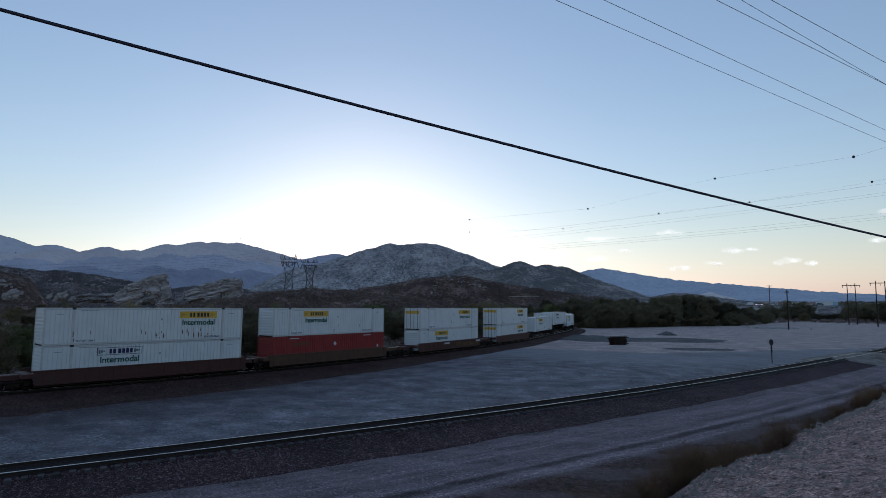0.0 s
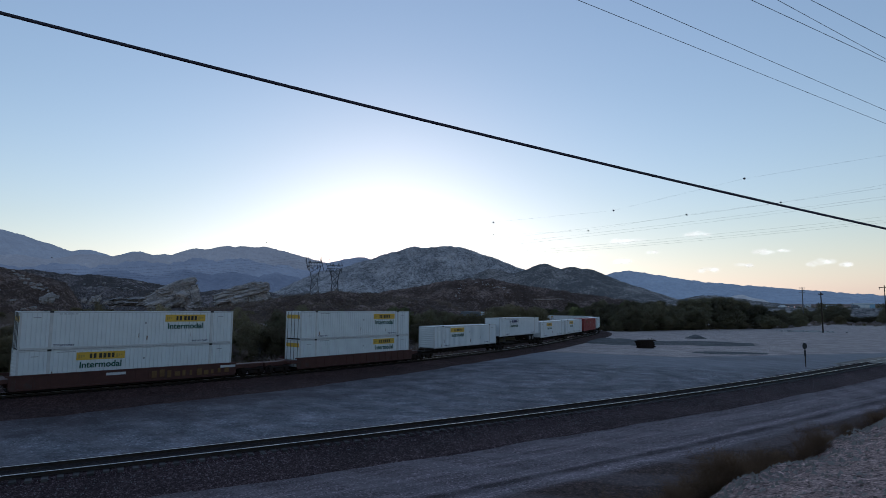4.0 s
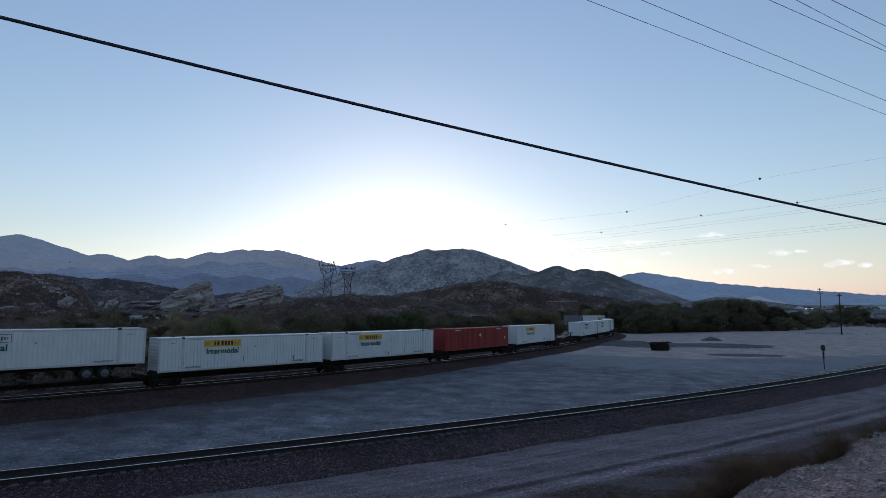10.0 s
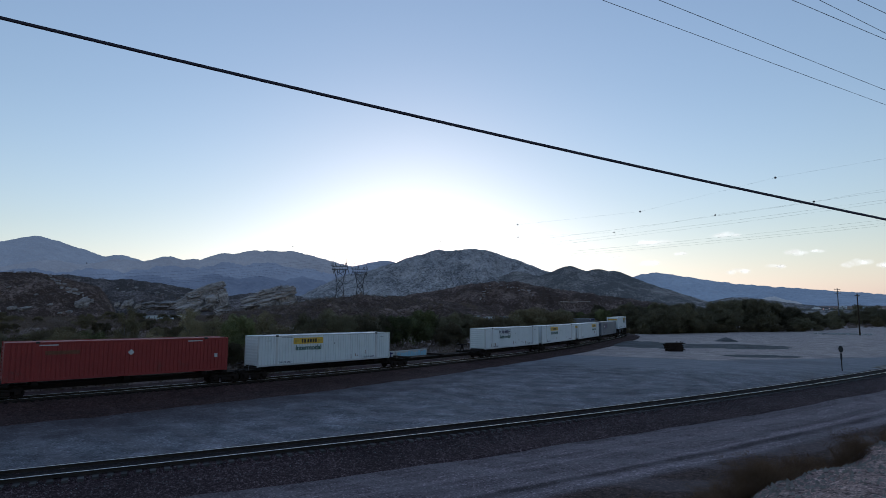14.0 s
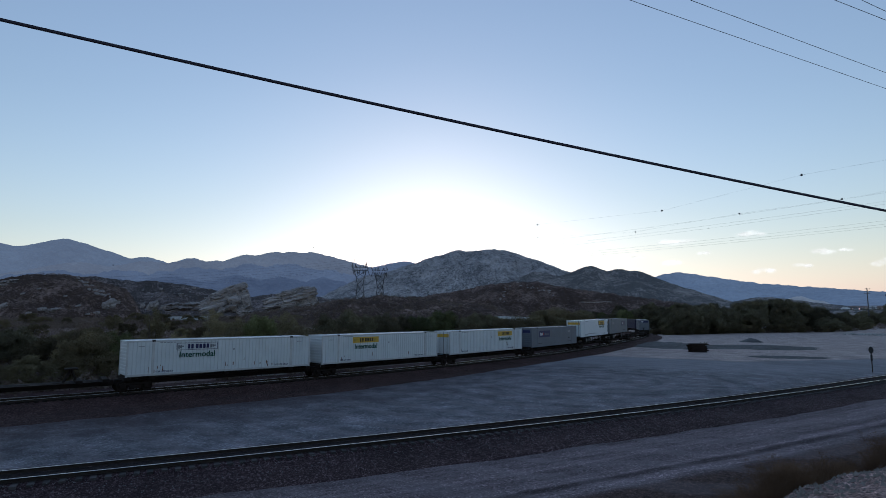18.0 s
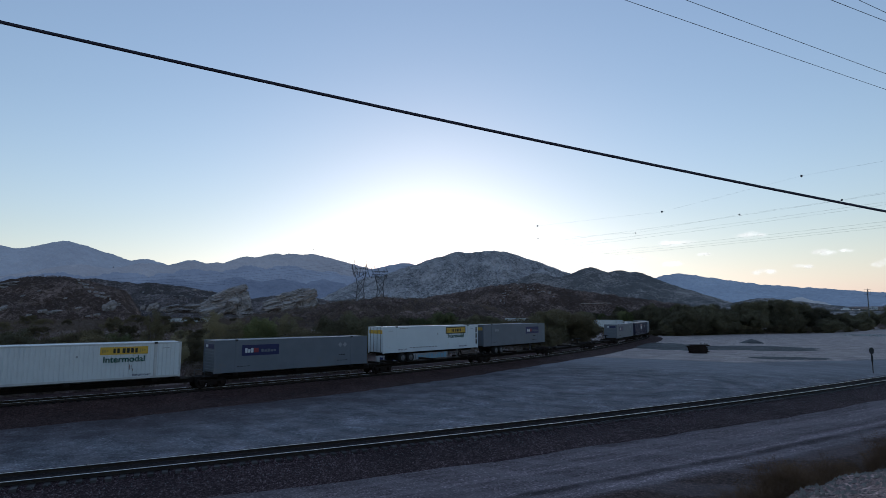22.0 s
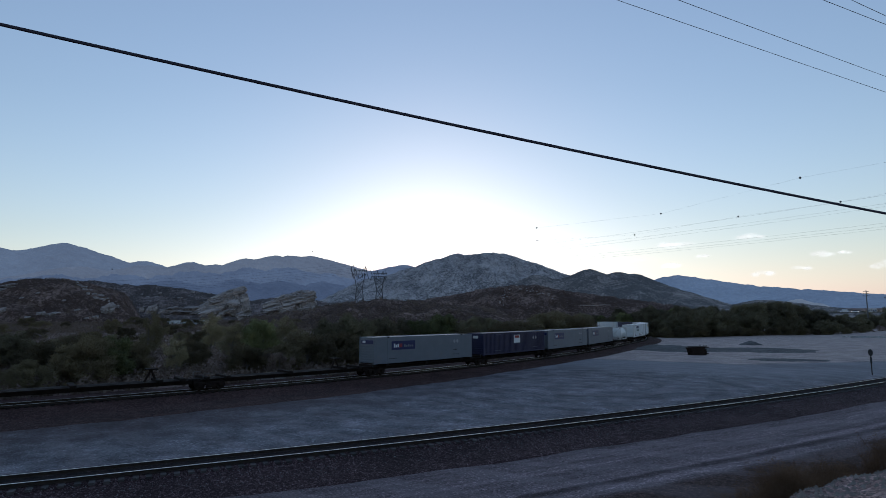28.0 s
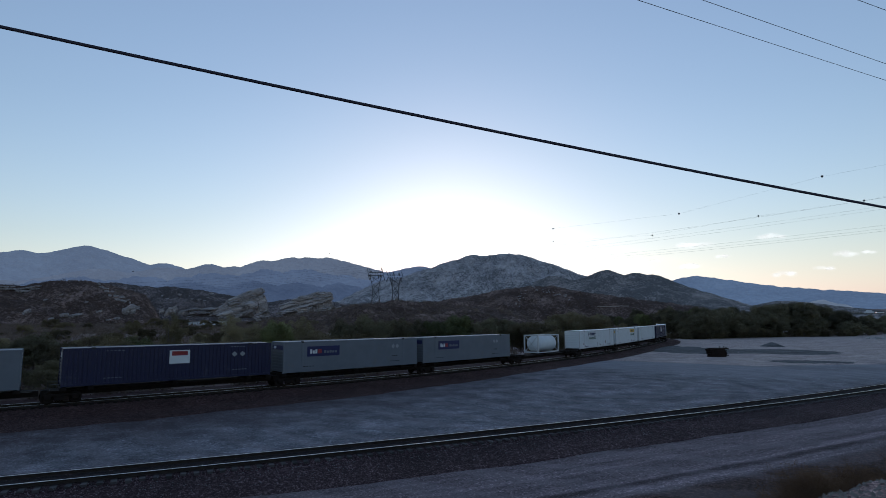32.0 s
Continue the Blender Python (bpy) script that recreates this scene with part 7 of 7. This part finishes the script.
def plant_bank():
    rng = random.Random(31)
    kinds = [make_dry_shrub(40, 16), make_dry_shrub(41, 9), make_dry_shrub(42, 22)]
    fresh = set(range(3))
    # thickets: how many, from where to where along the bank, how tall
    spots = [(e0, e1, tall) for n, e0, e1, tall in ((30, -0.3, 2.7, 0.66), (22, 2.5, 5.8, 0.62), (10, 5.8, 8.6, 0.5), (8, 10.2, 12.5, 0.65), (12, 13, 26, 0.7)) for _ in range(n)]
    for e0, e1, tall in spots:
        e = rng.uniform(e0, e1)
        q = -rng.uniform(0.4, 1.1) if rng.random() < 0.85 else -rng.uniform(1.1, 2.0)
        x, y = bank_point(e, q)
        k = rng.randrange(3)
        m = pose(x, y, ground_level(x, y) - 0.03, 0, 0, rng.uniform(0, 360))
        if k in fresh:
            ob = kinds[k]
            ob.matrix_basis = m
            fresh.discard(k)
        else:
            ob = copy_thing(kinds[k], m)
        f = tall * rng.uniform(0.55, 1.05)
        ob.scale = (f * 1.15, f * 1.15, f)


plant_bank()
STONE = surface("tan_stone", (0.12, 0.105, 0.09), (0.34, 0.31, 0.28), 3, 30, 0.95, space="world")


def build_stones():
    """Clods and stones on the bank, and loose stones on the ballast and road below."""
    rng = random.Random(17)
    shape, loose = Shape(), Shape()

    def stone(sh, c, s):
        vs = [c + Vector((dx, dy, dz)) * s for dx, dy, dz in ((-1, -0.2, -0.3), (0.1, -0.9, -0.2), (0.9, 0.1, -0.3), (0, 1, -0.2), (rng.uniform(-0.4, 0.4), rng.uniform(-0.4, 0.4), rng.uniform(0.5, 0.9)))]
        sh.add(vs, [(0, 1, 4), (1, 2, 4), (2, 3, 4), (3, 0, 4)])
    for _ in range(17000):
        e, q = rng.uniform(-3, 30), rng.uniform(-2.2, 6) if rng.random() < 0.7 else rng.gauss(0, 0.3)
        x, y = bank_point(e, q)
        if math.hypot(x, y) < 1.5:
            continue
        stone(shape, Vector((x, y, ground_level(x, y))), min(0.010 + abs(rng.gauss(0, 0.021)) + (0.06 if rng.random() < 0.02 else 0), 0.13))
    tagged(part("bank_stones", shape, STONE), "small tan stones and clods on the bank", "stones", kind="stuff")
    for _ in range(9000):
        s, o = rng.uniform(-16, 70), rng.uniform(1.0, 11.0)
        p = SIDING.at(s, o)
        z = SIDING.at(s).z + float(np.interp(o, [0, 1.5, 2.2, 4.6], [-0.19, -0.19, -0.24, -0.85]))
        stone(loose, Vector((p.x, p.y, max(z, ground_level(p.x, p.y)) + 0.01)), rng.uniform(0.015, 0.038))
    tagged(part("loose_stones", loose, surface("grey_loose_stone", (0.09, 0.09, 0.092), (0.28, 0.275, 0.27), 6, 30, 0.9, space="world")), "loose grey stones on the ballast and road", "stones", kind="stuff")


build_stones()


# ---- small evening clouds ----
def build_clouds():
    m, t, b = material("thin_cloud", 1.0)
    t.nodes.clear()
    out = t.nodes.new("ShaderNodeOutputMaterial")
    # the clouds' cream evening light is put in as emission
    em = node(t, "ShaderNodeEmission", Strength=0.8)
    clear = t.nodes.new("ShaderNodeBsdfTransparent")
    mx = t.nodes.new("ShaderNodeMixShader")
    thick = t.nodes.new("ShaderNodeAttribute")
    thick.attribute_name = "thickness"
    wisps = noise_node(t, coords(t, "world"), 0.02, 6, 0.65)
    t.links.new(ramp(t, wisps, [(0.4, (0.80, 0.66, 0.46)), (0.6, (1.0, 0.88, 0.62))]), em.inputs["Color"])
    dense = math_node(t, "MULTIPLY_ADD", thick.outputs["Fac"], 0.75, math_node(t, "MULTIPLY", wisps, 0.6))
    t.links.new(ramp(t, dense, [(0.42, (0, 0, 0)), (0.68, (0.1, 0.1, 0.1)), (1.05, (0.32, 0.32, 0.32))]), mx.inputs["Fac"])
    t.links.new(clear.outputs[0], mx.inputs[1])
    t.links.new(em.outputs[0], mx.inputs[2])
    t.links.new(mx.outputs[0], out.inputs["Surface"])
    rng = random.Random(8)
    for az, el, w, h in ((15.9, 5.5, 260, 45), (21.6, 5.9, 150, 40), (27.0, 4.1, 120, 40), (28.5, 4.2, 80, 26), (31.0, 2.9, 130, 50), (32.9, 2.8, 90, 36), (38.0, 4.4, 160, 40), (37.8, 6.6, 120, 40), (22.5, 2.6, 130, 40), (25.2, 3.0, 110, 30), (12.0, 4.3, 90, 22), (15.0, 3.5, 150, 40), (17.6, 4.4, 90, 26)):
        p = sky_point(az, el, 4300)
        cloud, core = Shape(), []
        w, h = w * 1.3, h * 1.5
        for _ in range(6):
            k = rng.uniform(-0.36, 0.36)
            s = (1 - abs(k) * 0.9) * rng.uniform(0.65, 1.0)
            sub = Shape().lathe([(math.sin(a), max(math.cos(a), 0.02)) for a in np.linspace(-1.57, 1.57, 13)], "z", 24)
            up, wide = rng.uniform(0, 0.3) * h, rng.uniform(0.24, 0.38)
            cloud.add([(k * w + x * w * wide * s, y * w * wide * s, z * h * 0.42 * s + up) for x, y, z in sub.v], [f for f in sub.f if len(f) == 4 and all(sub.v[i][1] < 0.02 for i in f)])
            core += [max(0.0, -y) ** 1.5 for _, y, _ in sub.v]
        ob = part("cloud", cloud, m, None, smooth=True)
        ob.data.attributes.new("thickness", "FLOAT", "POINT").data.foreach_set("value", core)
        ob.matrix_basis = Matrix.Translation(p) @ pose(0, 0, 0, 0, 0, -az)
        tagged(ob, "small thin cream-coloured evening cloud", "cloud", "evening clouds", "structure")


build_clouds()


# ---- what moves ----
def motions():
    """The train climbs past at 11.7 metres a second, gaining a little speed."""
    times = [k * 0.5 for k in range(65)]
    for ob, s, up in RIDERS:
        walk(ob, [(t, on_line(s - 11.653 * t - 0.0065 * t * t, up)) for t in times])


motions()
